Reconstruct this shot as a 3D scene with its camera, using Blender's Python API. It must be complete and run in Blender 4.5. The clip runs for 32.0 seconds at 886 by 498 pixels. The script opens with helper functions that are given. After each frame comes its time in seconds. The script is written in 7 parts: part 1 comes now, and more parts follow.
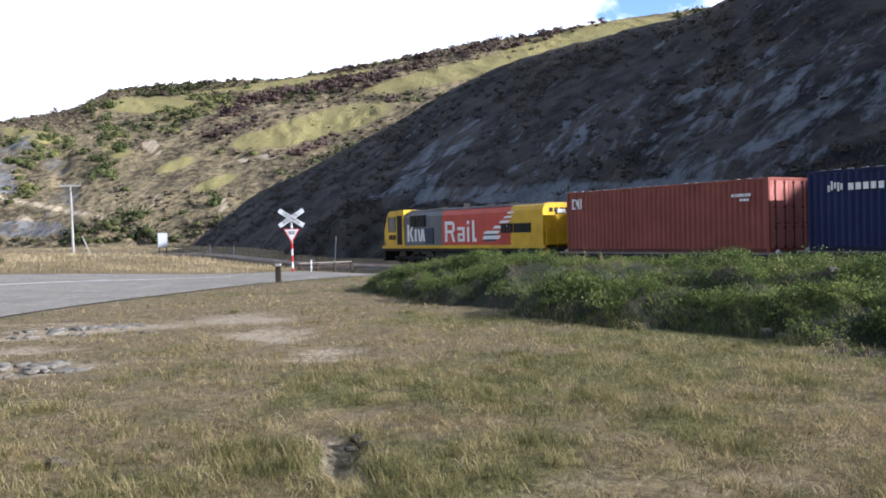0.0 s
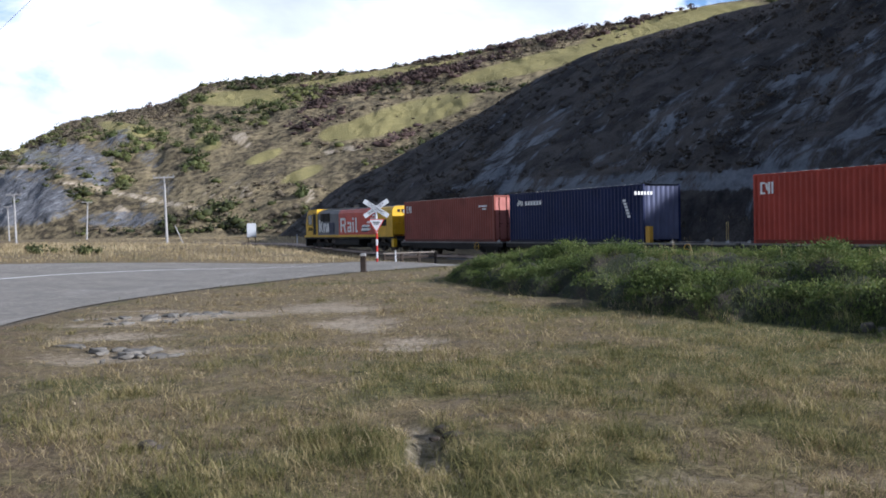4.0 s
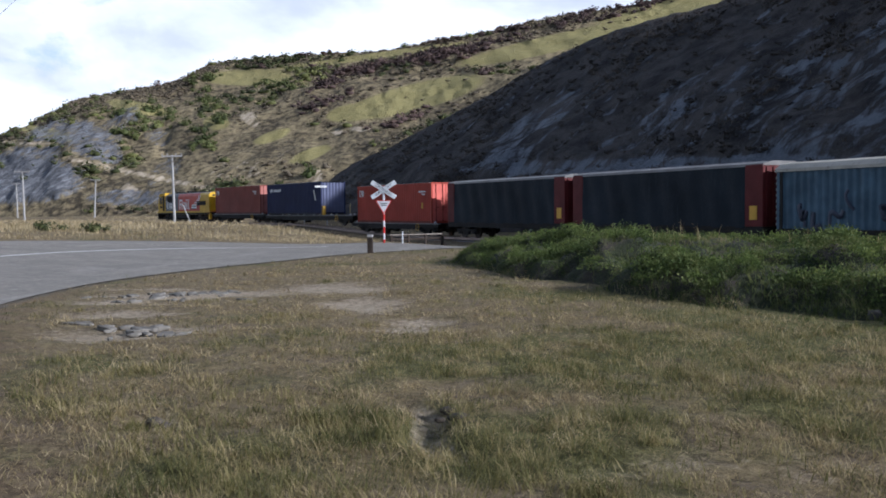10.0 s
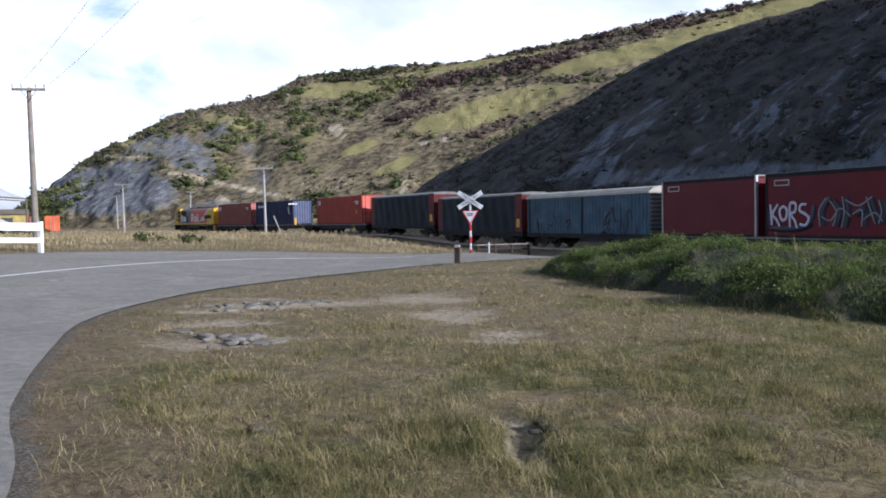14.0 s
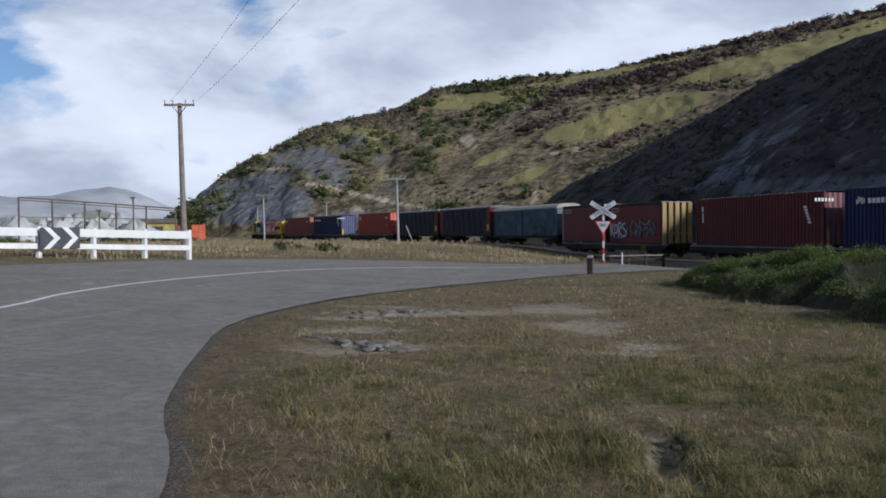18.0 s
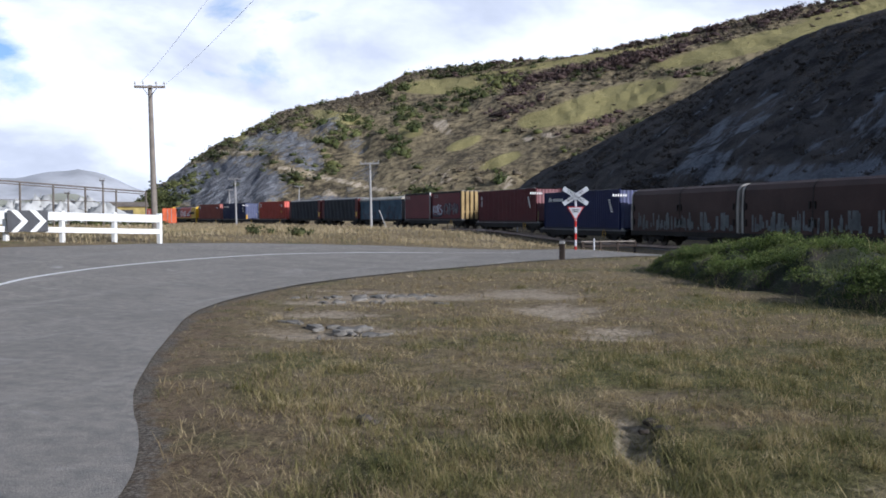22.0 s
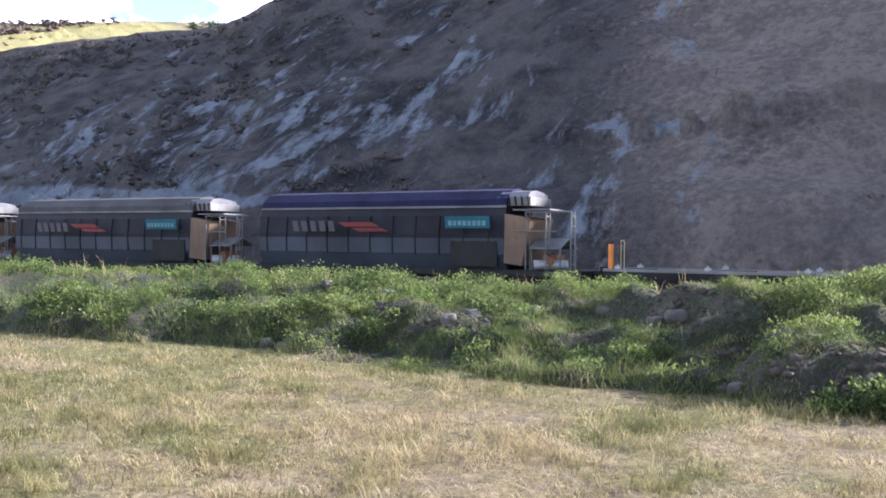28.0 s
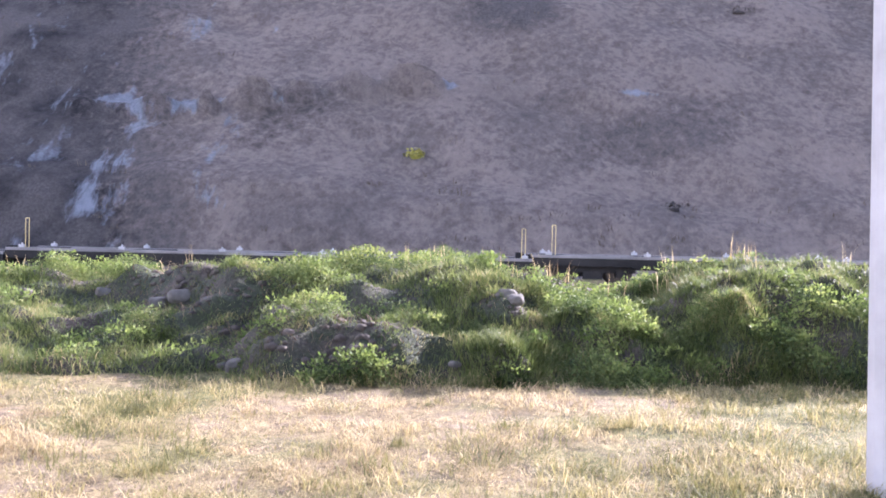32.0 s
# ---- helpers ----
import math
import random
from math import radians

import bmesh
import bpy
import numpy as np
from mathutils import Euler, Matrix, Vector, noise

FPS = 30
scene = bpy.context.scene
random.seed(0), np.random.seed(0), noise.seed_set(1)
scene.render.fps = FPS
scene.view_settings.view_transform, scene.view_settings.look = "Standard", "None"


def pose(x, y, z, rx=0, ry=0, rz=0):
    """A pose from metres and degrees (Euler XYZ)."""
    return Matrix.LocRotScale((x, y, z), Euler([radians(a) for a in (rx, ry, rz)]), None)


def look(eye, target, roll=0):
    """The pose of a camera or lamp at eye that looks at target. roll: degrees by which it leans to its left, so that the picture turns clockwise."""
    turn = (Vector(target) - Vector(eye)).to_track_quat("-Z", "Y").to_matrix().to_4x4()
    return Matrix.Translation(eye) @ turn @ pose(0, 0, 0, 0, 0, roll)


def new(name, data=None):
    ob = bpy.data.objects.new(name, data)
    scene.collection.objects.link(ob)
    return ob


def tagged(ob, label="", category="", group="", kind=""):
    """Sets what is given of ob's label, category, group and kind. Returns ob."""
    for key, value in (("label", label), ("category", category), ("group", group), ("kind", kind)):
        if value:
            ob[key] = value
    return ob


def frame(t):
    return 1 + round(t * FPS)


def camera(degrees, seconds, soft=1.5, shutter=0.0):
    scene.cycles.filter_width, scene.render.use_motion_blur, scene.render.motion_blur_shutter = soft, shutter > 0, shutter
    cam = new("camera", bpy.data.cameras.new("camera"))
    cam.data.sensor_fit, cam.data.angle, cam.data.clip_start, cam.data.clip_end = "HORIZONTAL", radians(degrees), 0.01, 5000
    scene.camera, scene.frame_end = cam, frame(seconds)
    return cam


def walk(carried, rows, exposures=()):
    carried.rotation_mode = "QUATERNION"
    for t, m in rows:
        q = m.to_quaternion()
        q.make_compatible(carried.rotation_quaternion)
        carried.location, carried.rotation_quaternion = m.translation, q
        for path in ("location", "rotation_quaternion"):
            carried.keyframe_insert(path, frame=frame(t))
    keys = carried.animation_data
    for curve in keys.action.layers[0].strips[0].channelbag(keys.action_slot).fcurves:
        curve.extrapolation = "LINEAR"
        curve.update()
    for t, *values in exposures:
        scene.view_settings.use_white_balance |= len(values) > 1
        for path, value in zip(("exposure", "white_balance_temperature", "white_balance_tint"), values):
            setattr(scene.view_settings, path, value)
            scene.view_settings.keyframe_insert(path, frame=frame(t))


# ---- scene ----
# The camera: carried by hand on one spot, panning left, then right.
cam = camera(51.93, 32.0, soft=1.8)
walk(cam, [
    (0, pose(0.029, -0.044, 1.663, 89.117, 1.323, -0.063)),
    (0.5, pose(0.011, -0.013, 1.660, 89.381, 1.004, 1.982)),
    (1, pose(0.003, -0.022, 1.663, 88.886, 1.484, 3.790)),
    (1.5, pose(-0.001, 0.027, 1.661, 88.890, 1.188, 5.539)),
    (2, pose(0.005, 0.045, 1.646, 89.000, 1.210, 5.538)),
    (2.5, pose(-0.020, 0.054, 1.638, 89.083, 1.106, 5.302)),
    (3, pose(0.006, 0.048, 1.642, 89.069, 1.258, 5.241)),
    (3.5, pose(0.004, 0.058, 1.643, 88.895, 1.202, 5.195)),
    (5.5, pose(0.008, 0.048, 1.651, 88.214, 1.276, 5.159)),
    (6, pose(-0.001, 0.049, 1.648, 88.236, 1.093, 5.166)),
    (6.5, pose(-0.007, 0.052, 1.649, 88.139, 0.835, 5.258)),
    (7, pose(-0.011, 0.059, 1.637, 87.937, 0.700, 5.487)),
    (7.5, pose(-0.007, 0.050, 1.646, 87.688, 0.543, 5.595)),
    (8, pose(-0.009, 0.048, 1.648, 87.622, 0.460, 5.644)),
    (8.5, pose(-0.014, 0.052, 1.643, 87.618, 0.453, 5.613)),
    (9, pose(-0.010, 0.045, 1.648, 87.633, 0.546, 5.624)),
    (9.5, pose(-0.016, 0.031, 1.645, 87.671, 0.462, 5.651)),
    (10, pose(-0.002, 0.054, 1.646, 87.535, 0.522, 5.637)),
    (10.5, pose(-0.001, 0.045, 1.642, 87.462, 0.568, 5.131)),
    (11, pose(-0.000, 0.032, 1.653, 87.412, 0.685, 4.930)),
    (11.5, pose(-0.002, 0.034, 1.647, 87.467, 0.746, 4.967)),
    (12, pose(-0.006, 0.020, 1.655, 87.566, 0.805, 5.130)),
    (12.5, pose(-0.019, 0.004, 1.657, 87.828, 0.929, 6.227)),
    (13, pose(-0.033, 0.012, 1.657, 87.911, 0.987, 7.212)),
    (13.5, pose(-0.048, -0.004, 1.661, 87.956, 0.868, 8.708)),
    (14, pose(-0.058, -0.005, 1.664, 88.210, 0.773, 10.998)),
    (14.5, pose(-0.076, -0.025, 1.662, 88.230, 0.785, 12.436)),
    (15, pose(-0.083, -0.026, 1.664, 88.409, 0.972, 14.212)),
    (15.5, pose(-0.099, -0.016, 1.655, 88.491, 0.996, 15.517)),
    (17.5, pose(-0.138, -0.004, 1.655, 88.919, 0.564, 19.158)),
    (18, pose(-0.131, -0.002, 1.652, 88.946, 0.498, 19.172)),
    (18.5, pose(-0.138, -0.014, 1.658, 88.861, 0.381, 19.044)),
    (19, pose(-0.136, -0.020, 1.653, 88.705, 0.273, 18.772)),
    (19.5, pose(-0.127, 0.009, 1.652, 88.653, 0.272, 18.411)),
    (20, pose(-0.120, -0.020, 1.655, 88.584, 0.304, 17.883)),
    (20.5, pose(-0.119, -0.018, 1.665, 88.504, 0.469, 17.801)),
    (21, pose(-0.114, -0.026, 1.654, 88.268, 0.408, 17.841)),
    (21.5, pose(-0.118, -0.023, 1.655, 88.006, 0.308, 17.531)),
    (22, pose(-0.116, -0.007, 1.654, 87.994, 0.188, 17.490)),
    (22.5, pose(-0.093, 0.003, 1.648, 88.173, -0.146, 14.789)),
    (23, pose(-0.067, -0.023, 1.658, 88.845, -0.003, 10.553)),
    (23.5, pose(-0.051, 0.043, 1.646, 88.984, -0.026, 6.735)),
    (24, pose(-0.020, 0.075, 1.643, 89.057, 0.311, 2.261)),
    (24.5, pose(0.035, 0.059, 1.639, 88.916, 0.420, -2.692)),
    (25, pose(0.068, 0.061, 1.643, 89.109, 0.843, -7.197)),
    (25.5, pose(0.070, 0.077, 1.640, 89.098, 0.482, -11.218)),
    (26, pose(0.103, 0.030, 1.647, 89.104, 0.036, -15.752)),
    (26.5, pose(0.115, -0.024, 1.682, 89.081, -0.378, -21.203)),
    (28.5, pose(0.096, -0.059, 1.651, 89.622, -0.698, -32.447)),
    (29, pose(0.118, -0.078, 1.641, 89.372, -0.984, -35.317)),
    (29.5, pose(0.160, -0.069, 1.635, 89.106, -1.114, -38.300)),
    (30, pose(0.185, -0.093, 1.637, 88.961, -1.188, -41.040)),
    (30.5, pose(0.216, -0.116, 1.646, 88.965, -0.948, -46.227)),
    (31, pose(0.233, -0.138, 1.637, 88.980, -1.282, -53.884)),
    (31.5, pose(0.253, -0.163, 1.624, 89.093, -0.877, -58.200)),
    (32, pose(0.287, -0.185, 1.651, 88.894, -1.286, -59.719)),
], exposures=[(0.0, 0.92, 5750, 14), (1.5, 0.67, 5700, 14), (3.0, 0.50, 5600, 14), (6.0, 0.27, 5600, 14), (9.0, 0.14, 5500, 14), (13.0, 0.40, 5550, 14), (15.5, 0.17, 5500, 13), (18.0, -0.46, 5550, 12), (20.0, -0.20, 5550, 13), (22.0, 0.07, 5600, 14), (23.0, 0.07, 5550, 14), (24.0, 0.50, 5450, 15), (26.0, 1.57, 5400, 17), (28.5, 2.22, 5630, 20), (30.0, 2.67, 5580, 22), (31.0, 2.92, 5630, 26), (32.0, 2.82, 5730, 31)])

# ---- light ----
SUN_AZ, SUN_EL = -109.0, 22.0        # degrees to the left of +y, degrees above the horizon
world = bpy.data.worlds.new("world")
scene.world = world
world.use_nodes = True
wt = world.node_tree
wt.nodes.clear()
w_out = wt.nodes.new("ShaderNodeOutputWorld")
w_bg = wt.nodes.new("ShaderNodeBackground")
w_sky = wt.nodes.new("ShaderNodeTexSky")
w_sky.sky_type = "NISHITA"
w_sky.sun_disc = False
w_sky.sun_elevation = radians(SUN_EL)
w_sky.sun_rotation = radians(-SUN_AZ)
w_sky.air_density, w_sky.dust_density, w_sky.ozone_density = 1.0, 0.6, 1.5
w_bg.inputs[1].default_value = 0.062
w_co = wt.nodes.new("ShaderNodeTexCoord")


def w_math(op, a, b=0.0, clamp=False):
    n = wt.nodes.new("ShaderNodeMath")
    n.operation, n.use_clamp = op, clamp
    for sock, v in ((n.inputs[0], a), (n.inputs[1], b)):
        if isinstance(v, (int, float)):
            sock.default_value = v
        else:
            wt.links.new(v, sock)
    return n.outputs[0]


def w_noise(scale, detail, rough, place, stretch=2.0, distortion=0.25):
    mp = wt.nodes.new("ShaderNodeMapping")
    mp.inputs["Scale"].default_value, mp.inputs["Location"].default_value = (1.0, 1.0, stretch), place
    wt.links.new(w_co.outputs["Generated"], mp.inputs[0])
    n = wt.nodes.new("ShaderNodeTexNoise")
    for k, v in (("Scale", scale), ("Detail", detail), ("Roughness", rough), ("Distortion", distortion)):
        n.inputs[k].default_value = v
    wt.links.new(mp.outputs[0], n.inputs["Vector"])
    return n.outputs[0]


def w_ramp(fac, stops):
    r = wt.nodes.new("ShaderNodeValToRGB")
    e = r.color_ramp.elements
    while len(e) < len(stops):
        e.new(0.5)
    for q, (pos, c) in enumerate(stops):
        e[q].position, e[q].color = pos, (*c, 1)
    wt.links.new(fac, r.inputs[0])
    return r.outputs[0]


w_sep = wt.nodes.new("ShaderNodeSeparateXYZ")
wt.links.new(w_co.outputs["Generated"], w_sep.inputs[0])
w_banks = w_noise(4.2, 10.0, 0.55, (0.3, 0.15, 0.1))
# cumulus banks, with blue gaps between them and thinning towards the zenith and towards the sun
w_gap = 0.0
for g_az, g_el, g_r in ((44.0, 11.5, 0.10), (31.0, 15.5, 0.07), (11.0, 16.0, 0.075), (-12.5, 16.0, 0.10), (58.0, 14.0, 0.12), (-1.0, 24.0, 0.2)):
    a_, e_ = radians(g_az), radians(g_el)
    d_ = wt.nodes.new("ShaderNodeVectorMath")
    d_.operation = "DISTANCE"
    d_.inputs[1].default_value = (-math.sin(a_) * math.cos(e_), math.cos(a_) * math.cos(e_), math.sin(e_))
    wt.links.new(w_co.outputs["Generated"], d_.inputs[0])
    w_gap = w_math("MAXIMUM", w_math("SUBTRACT", 1.0, w_math("DIVIDE", d_.outputs["Value"], g_r)), w_gap)
w_high = w_ramp(w_sep.outputs[2], [(0.26, (0, 0, 0)), (0.6, (1, 1, 1))])
w_sunny = w_ramp(w_sep.outputs[1], [(0.0, (1, 1, 1)), (0.35, (0, 0, 0))])
w_cov = w_math("SUBTRACT", w_math("ADD", w_banks, 0.13), w_math("MULTIPLY", w_gap, 0.30))
w_cov = w_math("SUBTRACT", w_cov, w_math("MULTIPLY", w_high, 0.16))
w_cov = w_math("SUBTRACT", w_cov, w_math("MULTIPLY", w_sunny, 0.16))
w_fac = w_ramp(w_cov, [(0.435, (0, 0, 0)), (0.475, (0.45, 0.45, 0.45)), (0.53, (1, 1, 1))])
# white crowns and grey bellies
w_body = w_math("ADD", w_math("MULTIPLY", w_noise(4.2, 10.0, 0.55, (0.3, 0.15, 0.02)), 0.5), w_math("MULTIPLY", w_noise(2.6, 6.0, 0.5, (1.7, 0.4, 0.9), 3.2), 0.5))
w_cloud = w_ramp(w_body, [(0.36, (19.5, 19.5, 19.4)), (0.46, (17.0, 17.1, 17.3)), (0.54, (11.6, 12.0, 12.8)), (0.63, (8.6, 9.1, 10.0))])
w_haze = wt.nodes.new("ShaderNodeMix")             # paler, hazier blue towards the horizon
w_haze.data_type, w_haze.blend_type = "RGBA", "ADD"
w_haze.inputs[7].default_value = (2.2, 4.1, 7.2, 1)
wt.links.new(w_math("MULTIPLY", w_ramp(w_sep.outputs[2], [(0.1, (1, 1, 1)), (0.5, (0.05, 0.05, 0.05))]), w_math("SUBTRACT", 1.0, w_sunny)), w_haze.inputs[0])
wt.links.new(w_sky.outputs[0], w_haze.inputs[6])
w_mix = wt.nodes.new("ShaderNodeMix")
w_mix.data_type = "RGBA"
wt.links.new(w_fac, w_mix.inputs[0])
wt.links.new(w_haze.outputs[2], w_mix.inputs[6])
wt.links.new(w_cloud, w_mix.inputs[7])
wt.links.new(w_mix.outputs[2], w_bg.inputs[0])
wt.links.new(w_bg.outputs[0], w_out.inputs[0])

sun_data = bpy.data.lights.new("sun", "SUN")
sun_data.energy, sun_data.angle, sun_data.color = 5.0, radians(0.53), (1.0, 0.94, 0.85)
sun = new("sun", sun_data)
_a, _e = radians(SUN_AZ), radians(SUN_EL)
sun_dir = Vector((-math.sin(_a) * math.cos(_e), math.cos(_a) * math.cos(_e), math.sin(_e)))
sun.matrix_world = look(sun_dir * 300, (0, 0, 0))


# ---- material helpers ----
def nodes_of(name):
    m = bpy.data.materials.new(name)
    m.use_nodes = True
    t = m.node_tree
    return m, t, t.nodes["Principled BSDF"]


def add(t, kind, **values):
    n = t.nodes.new("ShaderNode" + kind)
    for k, v in values.items():
        n.inputs[k].default_value = v
    return n


def ramp(t, fac, stops):
    r = t.nodes.new("ShaderNodeValToRGB")
    e = r.color_ramp.elements
    while len(e) < len(stops):
        e.new(0.5)
    for i, (p, c) in enumerate(stops):
        e[i].position = p
        e[i].color = (*c, 1) if len(c) == 3 else c
    t.links.new(fac, r.inputs[0])
    return r.outputs[0]


def mixc(t, fac, a, b, blend="MIX"):
    m = t.nodes.new("ShaderNodeMix")
    m.data_type, m.blend_type = "RGBA", blend
    for sock, v in ((m.inputs[0], fac), (m.inputs[6], a), (m.inputs[7], b)):
        if isinstance(v, (int, float)):
            sock.default_value = v
        elif isinstance(v, tuple):
            sock.default_value = (*v, 1)
        else:
            t.links.new(v, sock)
    return m.outputs[2]


def mathn(t, op, a, b=0.0):
    m = t.nodes.new("ShaderNodeMath")
    m.operation = op
    m.use_clamp = op in ("MULTIPLY_ADD",)
    for sock, v in ((m.inputs[0], a), (m.inputs[1], b)):
        if isinstance(v, (int, float)):
            sock.default_value = v
        else:
            t.links.new(v, sock)
    return m.outputs[0]


def coords(t, kind="Object", scale=(1, 1, 1), turn=(0, 0, 0)):
    c = t.nodes.new("ShaderNodeTexCoord")
    m = t.nodes.new("ShaderNodeMapping")
    m.inputs["Scale"].default_value = scale
    m.inputs["Rotation"].default_value = turn
    t.links.new(c.outputs[kind], m.inputs[0])
    return m.outputs[0]


def noise_of(t, vec, scale, detail=6.0, rough=0.55, dist=0.0):
    n = add(t, "TexNoise", Scale=scale, Detail=detail, Roughness=rough, Distortion=dist)
    t.links.new(vec, n.inputs["Vector"])
    return n.outputs[0]


def bump(t, b, height, strength, distance):
    n = add(t, "Bump", Strength=strength, Distance=distance)
    t.links.new(height, n.inputs["Height"])
    t.links.new(n.outputs[0], b.inputs["Normal"])


def paint(name, base, rough=0.5, metal=0.0, wear=0.35, dirt=(0.05, 0.04, 0.03), scale=1.0, grime=0.5):
    """Painted or bare metal with two scales of fading and dirt streaks."""
    m, t, b = nodes_of(name)
    v = coords(t)
    big = noise_of(t, v, 0.9 * scale, 5)
    streak = noise_of(t, coords(t, scale=(3.0 * scale, 3.0 * scale, 0.35 * scale)), 2.2, 6, 0.65)
    fine = noise_of(t, v, 26 * scale, 4, 0.6)
    faded = tuple(min(1, c * (1 + wear * 0.5) + 0.02 * wear) for c in base)
    dark = tuple(c * (1 - wear) for c in base)
    col = ramp(t, big, [(0.3, dark), (0.7, faded)])
    mask = ramp(t, streak, [(0.55, (0, 0, 0)), (0.8, (grime, grime, grime))])
    col = mixc(t, mask, col, dirt)
    col = mixc(t, mathn(t, "MULTIPLY", fine, 0.18), col, dark)
    t.links.new(col, b.inputs["Base Color"])
    b.inputs["Metallic"].default_value = metal
    rr = ramp(t, fine, [(0.2, (rough * 0.8,) * 3), (0.8, (min(1, rough * 1.25),) * 3)])
    t.links.new(rr, b.inputs["Roughness"])
    b.inputs["Specular IOR Level"].default_value = 0.2
    bump(t, b, fine, 0.12, 0.004)
    return m


def plain(name, base, rough=0.7, metal=0.0):
    m, t, b = nodes_of(name)
    v = coords(t)
    n = noise_of(t, v, 9, 5)
    col = ramp(t, n, [(0.3, tuple(c * 0.82 for c in base)), (0.7, tuple(min(1, c * 1.12) for c in base))])
    t.links.new(col, b.inputs["Base Color"])
    b.inputs["Roughness"].default_value, b.inputs["Metallic"].default_value = rough, metal
    bump(t, b, noise_of(t, v, 60, 4), 0.15, 0.003)
    return m


# ---- mesh helpers ----
def smooth(a, b, x):
    k = np.clip((np.asarray(x, float) - a) / (b - a), 0, 1)
    return k * k * (3 - 2 * k)


_rng = np.random.RandomState(7)
_tab = _rng.rand(64, 64, 64).astype(np.float32)


def vnoise(x, y, z=0.0):
    """Value noise in [0, 1], vectorised."""
    x, y, z = np.broadcast_arrays(np.asarray(x, float), np.asarray(y, float), np.asarray(z, float))
    xi, yi, zi = np.floor(x).astype(int), np.floor(y).astype(int), np.floor(z).astype(int)
    fx, fy, fz = x - xi, y - yi, z - zi
    fx, fy, fz = fx * fx * (3 - 2 * fx), fy * fy * (3 - 2 * fy), fz * fz * (3 - 2 * fz)
    out = 0.0
    for i in (0, 1):
        for j in (0, 1):
            for k in (0, 1):
                w = (fx if i else 1 - fx) * (fy if j else 1 - fy) * (fz if k else 1 - fz)
                out = out + w * _tab[(xi + i) % 64, (yi + j) % 64, (zi + k) % 64]
    return out


def fbm(x, y, z=0.0, octaves=4):
    s, a, out = 1.0, 0.5, 0.0
    for o in range(octaves):
        out = out + a * (vnoise(np.asarray(x) * s + 13.7 * o, np.asarray(y) * s + 5.1 * o, np.asarray(z) * s) - 0.5)
        s, a = s * 2.03, a * 0.5
    return out


def np_mesh(name, V, F, material, shade=False):
    """A mesh from arrays; every face has the same number of corners."""
    V, F = np.asarray(V, np.float32), np.asarray(F, np.int32)
    me = bpy.data.meshes.new(name)
    me.vertices.add(len(V))
    me.vertices.foreach_set("co", V.ravel())
    n, k = F.shape
    me.loops.add(n * k)
    me.loops.foreach_set("vertex_index", F.ravel())
    me.polygons.add(n)
    me.polygons.foreach_set("loop_start", np.arange(0, n * k, k, dtype=np.int32))
    me.polygons.foreach_set("loop_total", np.full(n, k, np.int32))
    me.update(calc_edges=True)
    if shade:
        me.polygons.foreach_set("use_smooth", np.ones(n, bool))
    if material:
        me.materials.append(material)
    return me


def grid_faces(nu, nv, wrap=False):
    i, j = np.meshgrid(np.arange(nu if wrap else nu - 1), np.arange(nv - 1), indexing="ij")
    a, b = i * nv + j, ((i + 1) % nu) * nv + j
    return np.stack([a, b, b + 1, a + 1], -1).reshape(-1, 4)


def part(name, bm, material, parent, label="", at=None):
    """One mesh object under a thing or under a part."""
    me = bm
    if not isinstance(bm, bpy.types.Mesh):
        me = bpy.data.meshes.new(name)
        bm.normal_update()
        bm.to_mesh(me)
        bm.free()
    if material and not me.materials:
        me.materials.append(material)
    ob = new(name, me)
    ob.parent = parent
    if at is not None:
        ob.matrix_basis = at
    if label:
        tagged(ob, label)
    return ob


def thing(name, label, category, group="", kind="", at=None):
    ob = new(name)
    if at is not None:
        ob.matrix_basis = at
    return tagged(ob, label, category, group, kind)


def box(x0, x1, y0, y1, z0, z1, bm=None, bevel=0.0, m=None):
    bm = bm or bmesh.new()
    vs = [bm.verts.new((x, y, z)) for x in (x0, x1) for y in (y0, y1) for z in (z0, z1)]
    fs = [bm.faces.new([vs[i] for i in q]) for q in ((0, 1, 3, 2), (4, 6, 7, 5), (0, 4, 5, 1), (2, 3, 7, 6), (0, 2, 6, 4), (1, 5, 7, 3))]
    if bevel:
        es = list({e for f in fs for e in f.edges})
        r = bmesh.ops.bevel(bm, geom=es, offset=bevel, segments=2, affect="EDGES", profile=0.5)
        vs = list({v for f in r["faces"] for v in f.verts})
    if m is not None:
        bmesh.ops.transform(bm, matrix=m, verts=vs)
    return bm


def rod(p, q, r, bm=None, sides=8, r2=None):
    bm = bm or bmesh.new()
    p, q = Vector(p), Vector(q)
    d = (q - p).normalized()
    a = d.orthogonal().normalized()
    b = d.cross(a)
    r2 = r if r2 is None else r2
    rings = []
    for o, rr in ((p, r), (q, r2)):
        rings.append([bm.verts.new(o + rr * (a * math.cos(2 * math.pi * i / sides) + b * math.sin(2 * math.pi * i / sides))) for i in range(sides)])
    for i in range(sides):
        bm.faces.new((rings[0][i], rings[0][(i + 1) % sides], rings[1][(i + 1) % sides], rings[1][i]))
    bm.faces.new(rings[0][::-1])
    bm.faces.new(rings[1])
    return bm


def pipe(points, r, bm=None, sides=7):
    bm = bm or bmesh.new()
    for p, q in zip(points, points[1:]):
        rod(p, q, r, bm, sides)
    return bm


